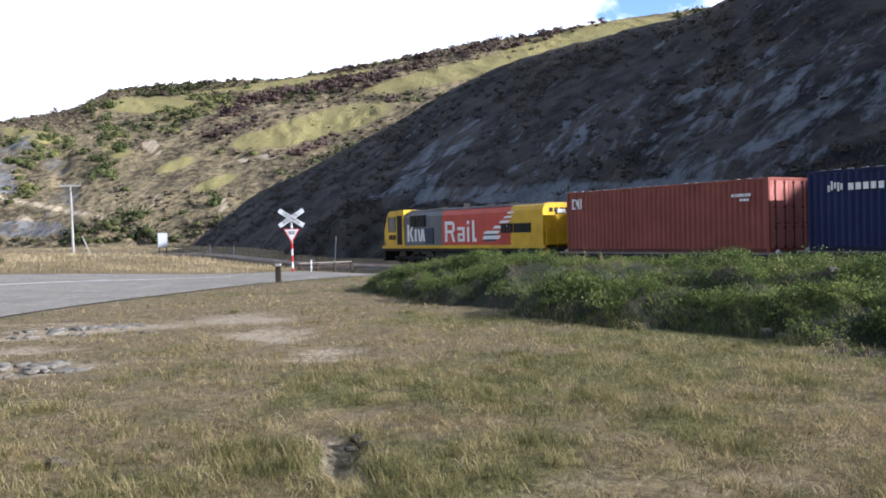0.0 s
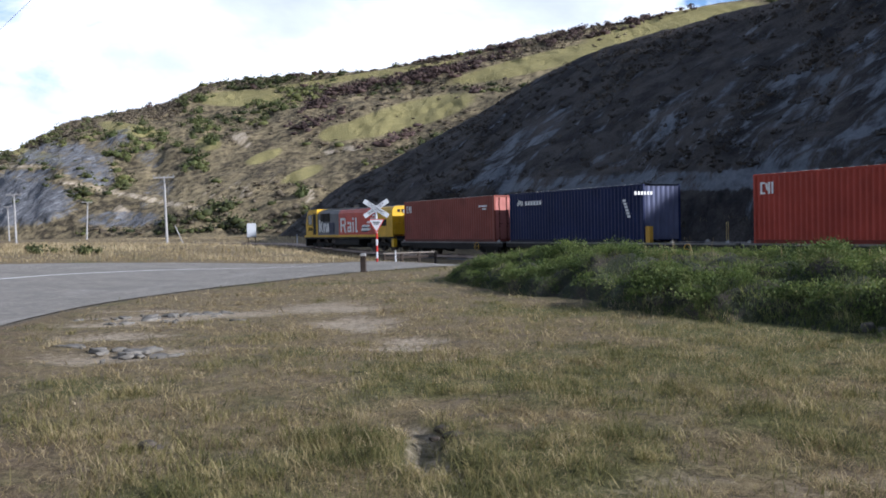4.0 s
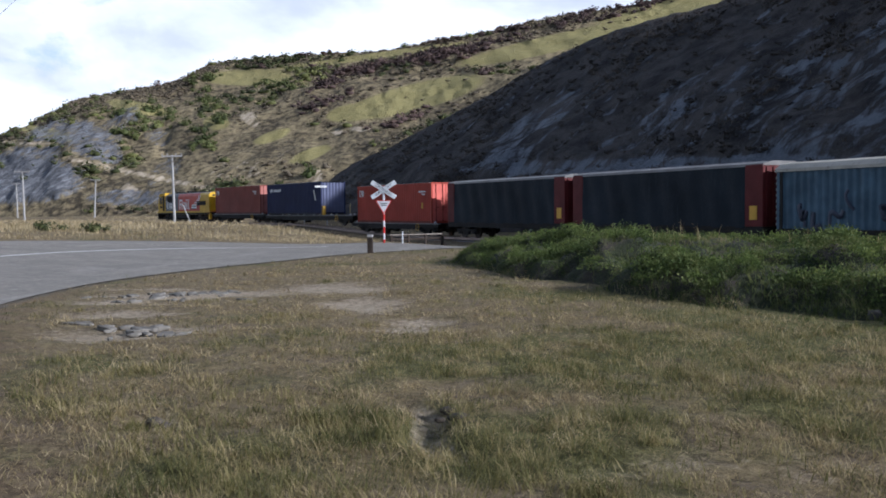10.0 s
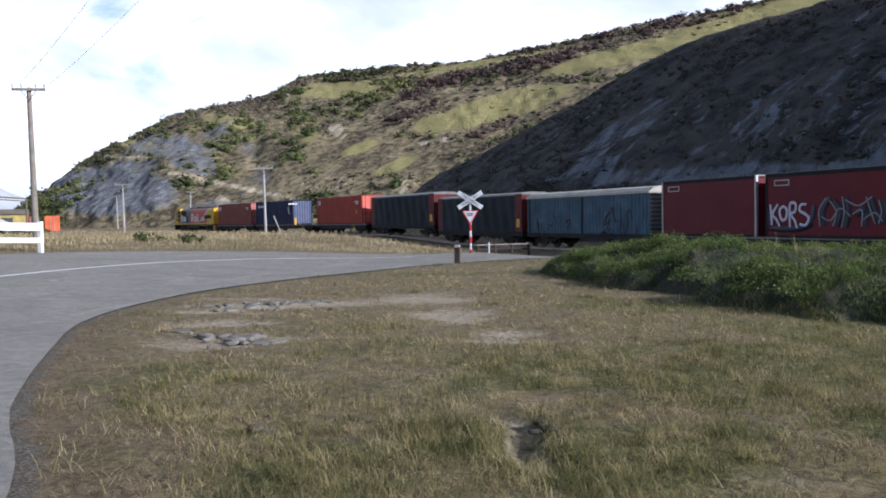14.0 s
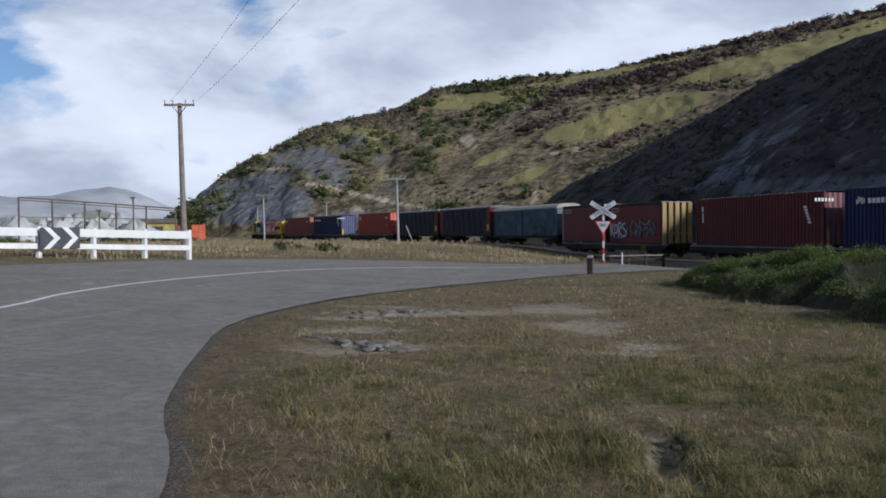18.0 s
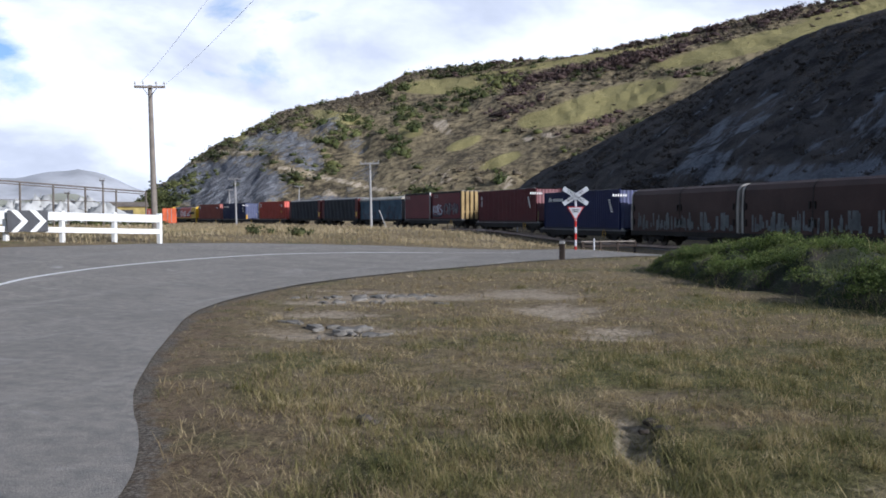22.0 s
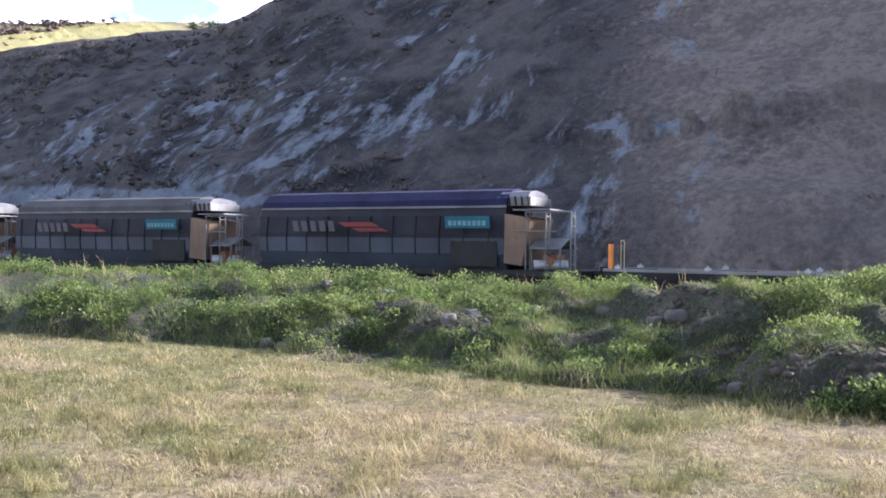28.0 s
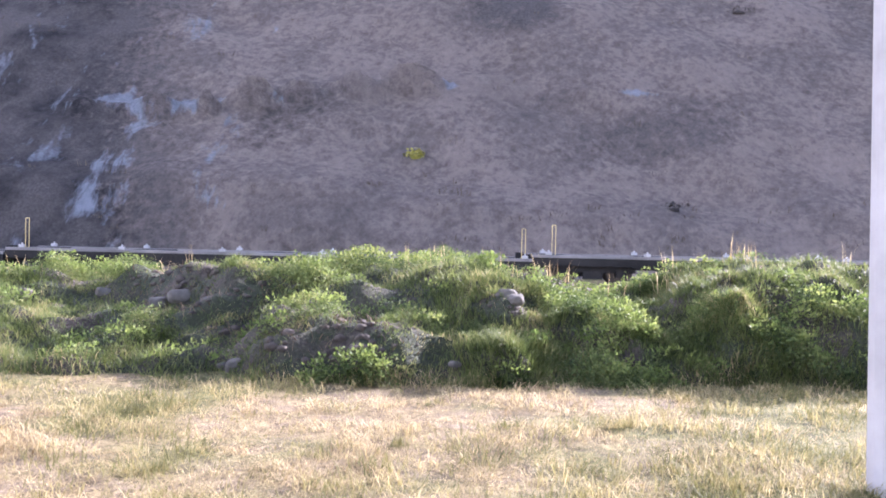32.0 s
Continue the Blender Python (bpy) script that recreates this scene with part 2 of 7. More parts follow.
def prism(outline, x0, x1, bm=None):
    """An outline of (y, z) pairs pushed along x."""
    bm = bm or bmesh.new()
    a = [bm.verts.new((x0, y, z)) for y, z in outline]
    b = [bm.verts.new((x1, y, z)) for y, z in outline]
    n = len(outline)
    for i in range(n):
        bm.faces.new((a[i], a[(i + 1) % n], b[(i + 1) % n], b[i]))
    bm.faces.new(a[::-1])
    bm.faces.new(b)
    return bm


def sheet_side(x0, x1, z0, z1, y, depth, pitch, out=1, flat=0.45):
    """A ribbed steel sheet in the x-z plane at y, with ribs of that depth."""
    xs, ys = [], []
    n = max(2, int(round((x1 - x0) / pitch)))
    p = (x1 - x0) / n
    for i in range(n):
        a = x0 + i * p
        xs += [a, a + p * flat, a + p * 0.55, a + p * 0.9]
        ys += [y, y, y - out * depth, y - out * depth]
    xs.append(x1)
    ys.append(y)
    V = [(x, yy, z) for x, yy in zip(xs, ys) for z in (z0, z1)]
    return np_mesh("ribbed_sheet", V, grid_faces(len(xs), 2)[:, ::-1 if out > 0 else 1], None)


# ---- the line of the railway ----
# Straight past the camera, then a long left-hand curve away from it.
TRACK_AZ, TRACK_D = radians(-61.28), 28.25
_n = np.array([-math.sin(TRACK_AZ), math.cos(TRACK_AZ)])
_u = np.array([-_n[1], _n[0]])
_s = np.arange(-340, 520, 0.5)
_kap = 0.0023 * np.clip((_s + 10.96) / 30, 0, 1) - 0.0006 * np.clip((_s - 120) / 30, 0, 1)
_th = math.atan2(_u[1], _u[0]) + np.cumsum(_kap) * 0.5
_p = np.cumsum(np.stack([np.cos(_th), np.sin(_th)], 1) * 0.5, axis=0)
_p = _p - _p[np.searchsorted(_s, 0)] + _n * TRACK_D
HALF_CAR = 1.25


def track_at(s, off=0.0):
    """Place and heading of the centre line; off is to the far side of the line."""
    th = np.interp(s, _s, _th)
    d = HALF_CAR + off
    return np.interp(s, _s, _p[:, 0]) + d * np.sin(th), np.interp(s, _s, _p[:, 1]) - d * np.cos(th), th


_cx, _cy, _ = track_at(_s)


def track_distance(x, y):
    """Distance to the centre line, negative on the camera's side."""
    x, y = np.asarray(x, float), np.asarray(y, float)
    out = np.empty(x.size)
    xf, yf = x.ravel(), y.ravel()
    cx, cy, th = _cx[::6], _cy[::6], _th[::6]
    for a in range(0, x.size, 20000):
        dx, dy = xf[a:a + 20000, None] - cx, yf[a:a + 20000, None] - cy
        k = np.argmin(dx * dx + dy * dy, axis=1)
        i = np.arange(len(k))
        out[a:a + 20000] = dx[i, k] * np.sin(th[k]) - dy[i, k] * np.cos(th[k])
    return out.reshape(x.shape)


def base_height(x, y):
    """The broad lie of the land: a bank up to the outside of the road's bend."""
    return (0.72 * smooth(-9, -24, x) + 0.3 * smooth(-22, -29, x) * smooth(60, 35, y)) * smooth(-40, -5, y)


def ground_height(x, y):
    d = np.abs(track_distance(x, y))
    return base_height(x, y) - 0.45 * smooth(13, 5, d)


def rail_height(s):
    x, y, _ = track_at(s)
    return base_height(x, y) - 0.25 + 0.0085 * np.clip(25 - np.asarray(s, float), 0, 140)


TRAIN = (0.00015288, 0.0320919, 6.484955, 54.2405)


def train_at(t):
    """How far the engine's nose has come along the line."""
    return ((TRAIN[0] * t + TRAIN[1]) * t + TRAIN[2]) * t + TRAIN[3]


# ---- materials of the land ----
def ground_material():
    m, t, b = nodes_of("dry_turf")
    v = coords(t)
    big = noise_of(t, v, 0.16, 5, 0.6, 0.6)
    mid = noise_of(t, v, 1.1, 6, 0.62, 0.4)
    tuft = noise_of(t, v, 7.0, 6, 0.72, 0.8)
    fine = noise_of(t, v, 42, 5, 0.75)
    mat = mathn(t, "ADD", mathn(t, "MULTIPLY", fine, 0.5), mathn(t, "MULTIPLY", tuft, 0.5))
    straw = ramp(t, mat, [(0.36, (0.035, 0.027, 0.016)), (0.46, (0.13, 0.10, 0.055)), (0.56, (0.235, 0.185, 0.10)), (0.68, (0.38, 0.31, 0.175))])
    dead = ramp(t, mat, [(0.34, (0.04, 0.03, 0.022)), (0.5, (0.15, 0.115, 0.08)), (0.68, (0.30, 0.24, 0.17))])
    straw = mixc(t, ramp(t, noise_of(t, v, 2.3, 5, 0.65, 0.6), [(0.48, (0, 0, 0)), (0.62, (0.8, 0.8, 0.8))]), straw, dead)
    green = ramp(t, mat, [(0.36, (0.018, 0.019, 0.008)), (0.47, (0.07, 0.072, 0.026)), (0.58, (0.17, 0.16, 0.06)), (0.7, (0.34, 0.30, 0.15))])
    rg = t.nodes.new("ShaderNodeAttribute")
    rg.attribute_name = "lush"
    kk = mathn(t, "ADD", rg.outputs["Fac"], mathn(t, "MULTIPLY", mathn(t, "SUBTRACT", mid, 0.5), 1.3))
    col = mixc(t, ramp(t, kk, [(0.3, (0, 0, 0)), (0.75, (0.9, 0.9, 0.9))]), straw, green)
    at = t.nodes.new("ShaderNodeAttribute")
    at.attribute_name = "bare"
    soil = ramp(t, noise_of(t, v, 11, 8, 0.75), [(0.28, (0.10, 0.078, 0.055)), (0.42, (0.26, 0.21, 0.15)), (0.56, (0.43, 0.36, 0.265)), (0.72, (0.60, 0.52, 0.40))])
    k = mathn(t, "ADD", at.outputs["Fac"], mathn(t, "MULTIPLY", mathn(t, "SUBTRACT", mathn(t, "ADD", mathn(t, "MULTIPLY", mid, 0.5), mathn(t, "MULTIPLY", tuft, 0.5)), 0.5), 3.2))
    col = mixc(t, ramp(t, k, [(0.3, (0, 0, 0)), (0.95, (0.9, 0.9, 0.9))]), col, soil)
    rd = t.nodes.new("ShaderNodeAttribute")
    rd.attribute_name = "verge"
    litter = ramp(t, mat, [(0.36, (0.05, 0.036, 0.024)), (0.48, (0.145, 0.10, 0.062)), (0.6, (0.23, 0.17, 0.105)), (0.72, (0.36, 0.29, 0.19))])
    litter = mixc(t, ramp(t, mid, [(0.46, (0, 0, 0)), (0.62, (0.7, 0.7, 0.7))]), litter, green)
    k2 = mathn(t, "ADD", rd.outputs["Fac"], mathn(t, "MULTIPLY", mathn(t, "SUBTRACT", mid, 0.5), 1.2))
    col = mixc(t, ramp(t, k2, [(0.4, (0, 0, 0)), (0.8, (0.9, 0.9, 0.9))]), col, litter)
    ke = t.nodes.new("ShaderNodeAttribute")
    ke.attribute_name = "grit"
    chips = add(t, "TexVoronoi", Scale=34.0)
    t.links.new(v, chips.inputs["Vector"])
    grit = ramp(t, chips.outputs[0], [(0.1, (0.27, 0.245, 0.21)), (0.6, (0.09, 0.078, 0.064))])
    k3 = mathn(t, "ADD", ke.outputs["Fac"], mathn(t, "MULTIPLY", mathn(t, "SUBTRACT", mathn(t, "ADD", mathn(t, "MULTIPLY", tuft, 0.6), mathn(t, "MULTIPLY", mid, 0.4)), 0.5), 2.2))
    col = mixc(t, ramp(t, k3, [(0.45, (0, 0, 0)), (0.7, (0.9, 0.9, 0.9))]), col, grit)
    t.links.new(col, b.inputs["Base Color"])
    b.inputs["Roughness"].default_value = 0.95
    b.inputs["Specular IOR Level"].default_value = 0.15
    bump(t, b, mathn(t, "ADD", mathn(t, "MULTIPLY", fine, 0.3), mathn(t, "ADD", mathn(t, "MULTIPLY", tuft, 0.8), mid)), 0.9, 0.07)
    return m


def road_material():
    m, t, b = nodes_of("chip_seal")
    v = coords(t)
    chips = add(t, "TexVoronoi", Scale=70.0)
    t.links.new(v, chips.inputs["Vector"])
    fine = noise_of(t, v, 90, 3, 0.7)
    big = noise_of(t, v, 0.5, 6, 0.6, 1.0)
    lanes = noise_of(t, coords(t, scale=(0.9, 0.12, 1), turn=(0, 0, 0.12)), 1.6, 5, 0.6, 0.5)
    col = ramp(t, fine, [(0.25, (0.11, 0.10, 0.088)), (0.5, (0.255, 0.235, 0.205)), (0.8, (0.48, 0.445, 0.39))])
    col = mixc(t, ramp(t, big, [(0.42, (0, 0, 0)), (0.68, (0.6, 0.6, 0.6))]), col, (0.17, 0.158, 0.14))
    col = mixc(t, ramp(t, lanes, [(0.56, (0, 0, 0)), (0.72, (0.45, 0.45, 0.45))]), col, (0.38, 0.36, 0.325))
    worn = noise_of(t, v, 5.0, 6, 0.7)
    col = mixc(t, ramp(t, worn, [(0.35, (0.5, 0.5, 0.5)), (0.6, (0, 0, 0))]), col, (0.10, 0.10, 0.10))
    scuff = noise_of(t, coords(t, scale=(0.35, 1.3, 1), turn=(0, 0, -0.35)), 1.0, 9, 0.72, 1.6)
    col = mixc(t, ramp(t, scuff, [(0.60, (0, 0, 0)), (0.70, (0.65, 0.65, 0.65))]), col, (0.40, 0.39, 0.37))
    t.links.new(col, b.inputs["Base Color"])
    b.inputs["Roughness"].default_value = 0.92
    b.inputs["Specular IOR Level"].default_value = 0.2
    bump(t, b, mathn(t, "ADD", chips.outputs[0], fine), 0.5, 0.008)
    return m


def hill_material(name, scrub, dry, clay, clay_dark, green, grain=(0.45, 9, 0.74)):
    """Scrub, dry grass and bare clay, laid out by the attributes of the slope."""
    m, t, b = nodes_of(name)
    at = t.nodes.new("ShaderNodeAttribute")
    at.attribute_name = "lay"
    v = coords(t)

    def lay(scale, turn=0.0):
        mp = t.nodes.new("ShaderNodeMapping")
        mp.inputs["Rotation"].default_value = (0, 0, turn)
        mp2 = t.nodes.new("ShaderNodeMapping")
        mp2.inputs["Scale"].default_value = scale
        t.links.new(at.outputs["Vector"], mp.inputs[0])
        t.links.new(mp.outputs[0], mp2.inputs[0])
        return mp2.outputs[0]
    big = noise_of(t, v, 0.055, 6, 0.62)
    mid = noise_of(t, v, *grain)
    fine = noise_of(t, v, 2.2, 6, 0.72)
    tuft = noise_of(t, v, 7.0, 4, 0.7)
    c_scrub = ramp(t, fine, [(0.3, tuple(c * 0.55 for c in scrub)), (0.7, tuple(c * 1.5 for c in scrub))])
    c_dry = ramp(t, tuft, [(0.25, tuple(c * 0.6 for c in dry)), (0.75, tuple(c * 1.3 for c in dry))])
    col = mixc(t, ramp(t, mathn(t, "ADD", mathn(t, "MULTIPLY", mid, 0.7), mathn(t, "MULTIPLY", big, 0.3)), [(0.44, (0, 0, 0)), (0.57, (1, 1, 1))]), c_dry, c_scrub)
    ag = t.nodes.new("ShaderNodeAttribute")
    ag.attribute_name = "open_grass"
    c_green = ramp(t, mathn(t, "ADD", mathn(t, "MULTIPLY", fine, 0.6), mathn(t, "MULTIPLY", mid, 0.4)), [(0.3, tuple(c * 0.55 for c in green)), (0.7, tuple(c * 1.25 for c in green))])
    kg = mathn(t, "ADD", ag.outputs["Fac"], mathn(t, "MULTIPLY", mathn(t, "SUBTRACT", mathn(t, "ADD", mathn(t, "MULTIPLY", mid, 0.55), mathn(t, "MULTIPLY", fine, 0.45)), 0.5), 1.1))
    col = mixc(t, ramp(t, kg, [(0.40, (0, 0, 0)), (0.66, (1, 1, 1))]), col, c_green)
    ac = t.nodes.new("ShaderNodeAttribute")
    ac.attribute_name = "clay"
    streak = noise_of(t, lay((0.12, 0.50, 1), -1.05), 1.0, 9, 0.72, 0.5)
    gully = noise_of(t, lay((0.5, 0.09, 1), 0.3), 1.0, 6, 0.65, 0.4)
    kc = mathn(t, "ADD", ac.outputs["Fac"], mathn(t, "MULTIPLY", mathn(t, "SUBTRACT", mathn(t, "ADD", mathn(t, "MULTIPLY", streak, 0.7), mathn(t, "MULTIPLY", gully, 0.3)), 0.5), 2.9))
    kc = mathn(t, "ADD", kc, mathn(t, "MULTIPLY", mathn(t, "SUBTRACT", mid, 0.5), 1.5))
    c_clay = ramp(t, mathn(t, "ADD", mathn(t, "MULTIPLY", gully, 0.5), mathn(t, "MULTIPLY", fine, 0.5)), [(0.33, clay_dark), (0.6, clay)])
    col = mixc(t, ramp(t, kc, [(0.47, (0, 0, 0)), (0.72, (0.9, 0.9, 0.9))]), col, c_clay)
    ak = t.nodes.new("ShaderNodeAttribute")
    ak.attribute_name = "rock"
    kr = mathn(t, "ADD", ak.outputs["Fac"], mathn(t, "MULTIPLY", mathn(t, "SUBTRACT", mathn(t, "ADD", mathn(t, "MULTIPLY", streak, 0.6), mathn(t, "MULTIPLY", mid, 0.4)), 0.5), 1.6))
    c_rock = ramp(t, mathn(t, "ADD", mathn(t, "MULTIPLY", streak, 0.65), mathn(t, "MULTIPLY", fine, 0.35)), [(0.36, (0.045, 0.045, 0.05)), (0.49, (0.13, 0.135, 0.15)), (0.64, (0.36, 0.375, 0.40))])
    col = mixc(t, ramp(t, kr, [(0.42, (0, 0, 0)), (0.62, (0.95, 0.95, 0.95))]), col, c_rock)
    t.links.new(col, b.inputs["Base Color"])
    b.inputs["Roughness"].default_value = 0.95
    b.inputs["Specular IOR Level"].default_value = 0.15
    bump(t, b, mathn(t, "ADD", mid, mathn(t, "MULTIPLY", fine, 0.35)), 0.9, 0.9)
    return m


def leaf_material(name, stops, patch=0.4, rough=0.6, trans=0.0):
    """Leaves and blades: colour from blade to blade and from patch to patch."""
    m, t, b = nodes_of(name)
    g = t.nodes.new("ShaderNodeNewGeometry")
    n = noise_of(t, coords(t), patch, 4, 0.6)
    k = mathn(t, "ADD", mathn(t, "MULTIPLY", g.outputs["Random Per Island"], 0.42), mathn(t, "MULTIPLY", ramp(t, n, [(0.36, (0, 0, 0)), (0.64, (1, 1, 1))]), 0.58))
    col = ramp(t, k, stops)
    t.links.new(col, b.inputs["Base Color"])
    b.inputs["Roughness"].default_value = rough
    b.inputs["Specular IOR Level"].default_value = 0.25
    if trans:
        tr = t.nodes.new("ShaderNodeBsdfTranslucent")
        mx = t.nodes.new("ShaderNodeMixShader")
        mx.inputs[0].default_value = trans
        t.links.new(col, tr.inputs[0])
        t.links.new(b.outputs[0], mx.inputs[1])
        t.links.new(tr.outputs[0], mx.inputs[2])
        t.links.new(mx.outputs[0], t.nodes["Material Output"].inputs[0])
    return m


M_TURF, M_ROAD = ground_material(), road_material()
# near slope: scrub, grass and clay darkened and blued to carry its shade
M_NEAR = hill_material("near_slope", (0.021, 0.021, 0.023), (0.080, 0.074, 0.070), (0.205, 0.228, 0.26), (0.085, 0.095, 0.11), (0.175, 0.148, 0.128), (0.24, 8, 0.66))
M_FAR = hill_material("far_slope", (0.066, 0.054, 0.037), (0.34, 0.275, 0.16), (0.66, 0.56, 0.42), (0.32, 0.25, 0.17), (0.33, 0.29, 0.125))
M_GRAVEL = plain("ballast_stone", (0.16, 0.15, 0.14), 0.95)
M_LINE = plain("road_paint", (0.72, 0.72, 0.70), 0.7)

# ---- the road: a bend round the corner of the paddock to the level crossing ----
INNER = [(1.5, -40), (0.6, -21), (-0.9, -7), (-2.3, 1), (-3.66, 4.7), (-5.74, 7.63), (-7.9, 11.48), (-9.3, 14.35), (-10.05, 17.6), (-10.25, 21.5), (-9.6, 26.1), (-8.5, 29.7), (-6.8, 34.8), (-3.1, 40.3), (2.7, 48.1), (8.0, 54.5), (14.1, 59.3)]
OUTER = [(-9, -41), (-12.3, -23), (-15.6, -9), (-18.2, -1), (-19.6, 4), (-21, 8), (-22.5, 12.0), (-23.0, 15), (-23.2, 18), (-23.2, 21.6), (-22.4, 26.8), (-20.8, 32.6), (-15.5, 40.9), (-8.9, 45.6), (-2.7, 52.7), (3.2, 59.5), (9.9, 64.7)]
LINE = [(-11.6, 3.5), (-13.4, 10), (-14.5, 14.5), (-15.4, 17.0), (-16.0, 20), (-16.2, 22.5), (-16.2, 25.5), (-15.95, 28.9), (-15.2, 31.9), (-14.0, 35), (-12.0, 38), (-9.3, 41)]


def spline(P, k):
    P = np.asarray(P, float)
    i = np.clip(np.floor(k).astype(int), 0, len(P) - 2)
    f = (k - i)[:, None]
    a, b, c, d = P[np.maximum(i - 1, 0)], P[i], P[i + 1], P[np.minimum(i + 2, len(P) - 1)]
    return 0.5 * (2 * b + (c - a) * f + (2 * a - 5 * b + 4 * c - d) * f ** 2 + (3 * b - a - 3 * c + d) * f ** 3)


_k = np.linspace(0, len(INNER) - 1, 480)
road_i, road_o = spline(INNER, _k), spline(OUTER, _k)


def _outward(c, side):
    t_ = np.gradient(c, axis=0)
    return side * np.stack([t_[:, 1], -t_[:, 0]], 1) / np.linalg.norm(t_, axis=1)[:, None]


road_ni, road_no = _outward(road_i, 1), _outward(road_o, -1)


def road_offset(x, y):
    """Distance outside the edge of the seal (negative on it)."""
    x, y = np.asarray(x, float), np.asarray(y, float)
    xf, yf = x.ravel(), y.ravel()
    out = np.empty(x.size)
    for a in range(0, x.size, 20000):
        best = None
        for c, n in ((road_i[::2], road_ni[::2]), (road_o[::2], road_no[::2])):
            dx, dy = xf[a:a + 20000, None] - c[:, 0], yf[a:a + 20000, None] - c[:, 1]
            k = np.argmin(dx * dx + dy * dy, axis=1)
            i = np.arange(len(k))
            sg = np.sign(dx[i, k] * n[k, 0] + dy[i, k] * n[k, 1]) * np.hypot(dx[i, k], dy[i, k])
            best = sg if best is None else np.maximum(best, sg)
        out[a:a + 20000] = best
    return out.reshape(x.shape)


BARE = ((-4.4, 19.0, 1.6, 1.6), (-2.9, 15.8, 0.9, 1.5), (-1.8, 13.7, 0.6, 0.5), (-6.8, 17.6, 2.2, 1.0), (-5.6, 12.3, 1.4, 0.7), (-6.6, 14.4, 1.2, 0.5), (-8.4, 19.2, 1.2, 0.5),
        (-7.8, 16.2, 1.3, 0.5), (-1.9, 12.8, 0.5, 0.3), (1.1, 5.8, 1.2, 0.35), (2.1, 6.3, 0.8, 0.3))


def rut(x, y):
    """A short old wheel rut, a hand deep."""
    u, w = (x + 0.8) * 0.36 - (y - 7.0) * 0.93, (x + 0.8) * 0.93 + (y - 7.0) * 0.36
    return 0.10 * np.exp(-((u / 0.9) ** 2 + ((w + 0.12 * np.sin(3.1 * u)) / 0.15) ** 2)) + 0.06 * np.exp(-(((x + 3.0) / 0.3) ** 2 + ((y - 7.0) / 0.22) ** 2))


def bare_amount(x, y):
    out, r_ = np.zeros(np.shape(x)), rut(x, y)
    x, y = x + 1.1 * fbm(x * 0.7, y * 0.7, 6.0, 4), y + 1.1 * fbm(x * 0.7, y * 0.7, 9.0, 4)
    for cx, cy, rx, ry in BARE:
        out = np.maximum(out, (0.45 if cy < 7 else 1.0) * (1 - smooth(0.3, 1.5, np.hypot((x - cx) / rx, (y - cy) / ry))))
    return np.maximum(out, 0.85 * smooth(0.01, 0.05, r_))


def greenness(x, y):
    """Where the turf is green: damper hollows, the paddock's edge by the road and the shade of the bank."""
    k = fbm(x * 0.28, y * 0.28, 8.0, 4) + 0.5 * fbm(x * 1.3, y * 1.3, 2.0, 3)
    u_, w_ = (x + 3.7) * 0.57 - (y - 8.0) * 0.82, (x + 3.7) * 0.82 + (y - 8.0) * 0.57
    wet = 0.6 * np.exp(-((u_ / 3.4) ** 4 + (w_ / 1.0) ** 2)) + 0.25 * np.exp(-(((x - 1.8) / 1.8) ** 2 + ((y - 10) / 4.0) ** 2))
    dry = 0.35 * np.exp(-(((x + 4.5) / 3.4) ** 2 + ((y - 16.0) / 3.6) ** 2)) + 1.2 * rut(x, y) - 0.02 * smooth(3, 7, x)
    return np.clip(0.24 + 2.3 * k + wet - dry + 0.26 * smooth(3.5, 6.5, x) - 0.35 * smooth(38, 48, y), 0.03, 0.8)


_r = np.concatenate([[0.0], np.geomspace(0.5, 70, 190), np.geomspace(76, 4200, 46)])
_a = np.radians(np.arange(0, 360, 0.75))
_R, _A = np.meshgrid(_r, _a, indexing="ij")
gx, gy = _R * np.sin(_A), _R * np.cos(_A)
ro = road_offset(gx, gy)
bare = bare_amount(gx, gy)
gz = ground_height(gx, gy)
_rough = smooth(0.1, 1.4, ro) * smooth(120, 50, _R)
gz = gz + _rough * (0.16 * fbm(gx * 0.5, gy * 0.5, 0, 4) + 0.05 * fbm(gx * 3, gy * 3, 4, 3)) - 0.05 * bare * (ro > 0)
gz = gz - rut(gx, gy)
gz = gz - 0.035 * smooth(0.7, 0.25, ro) - 0.04 * smooth(0.1, -0.5, ro)
_F = grid_faces(len(_r), len(_a))
_i = np.arange(len(_r) - 1) * len(_a)
_F = np.concatenate([_F, np.stack([_i + len(_a) - 1, _i + 2 * len(_a) - 1, _i + len(_a), _i], 1)])
me = np_mesh("ground", np.stack([gx, gy, gz], -1).reshape(-1, 3), _F[:, ::-1], M_TURF, True)
for nm, arr in (("bare", bare), ("verge", 0.8 * smooth(2.6, 0.2, ro) * smooth(26, 14, gy)), ("grit", 0.85 * smooth(0.55, -0.05, ro)), ("lush", greenness(gx, gy))):
    me.attributes.new(nm, "FLOAT", "POINT").data.foreach_set("value", np.asarray(arr, np.float32).ravel())
tagged(new("ground", me), "dry yellow-green paddock turf with bare dirt patches", "ground", kind="structure")

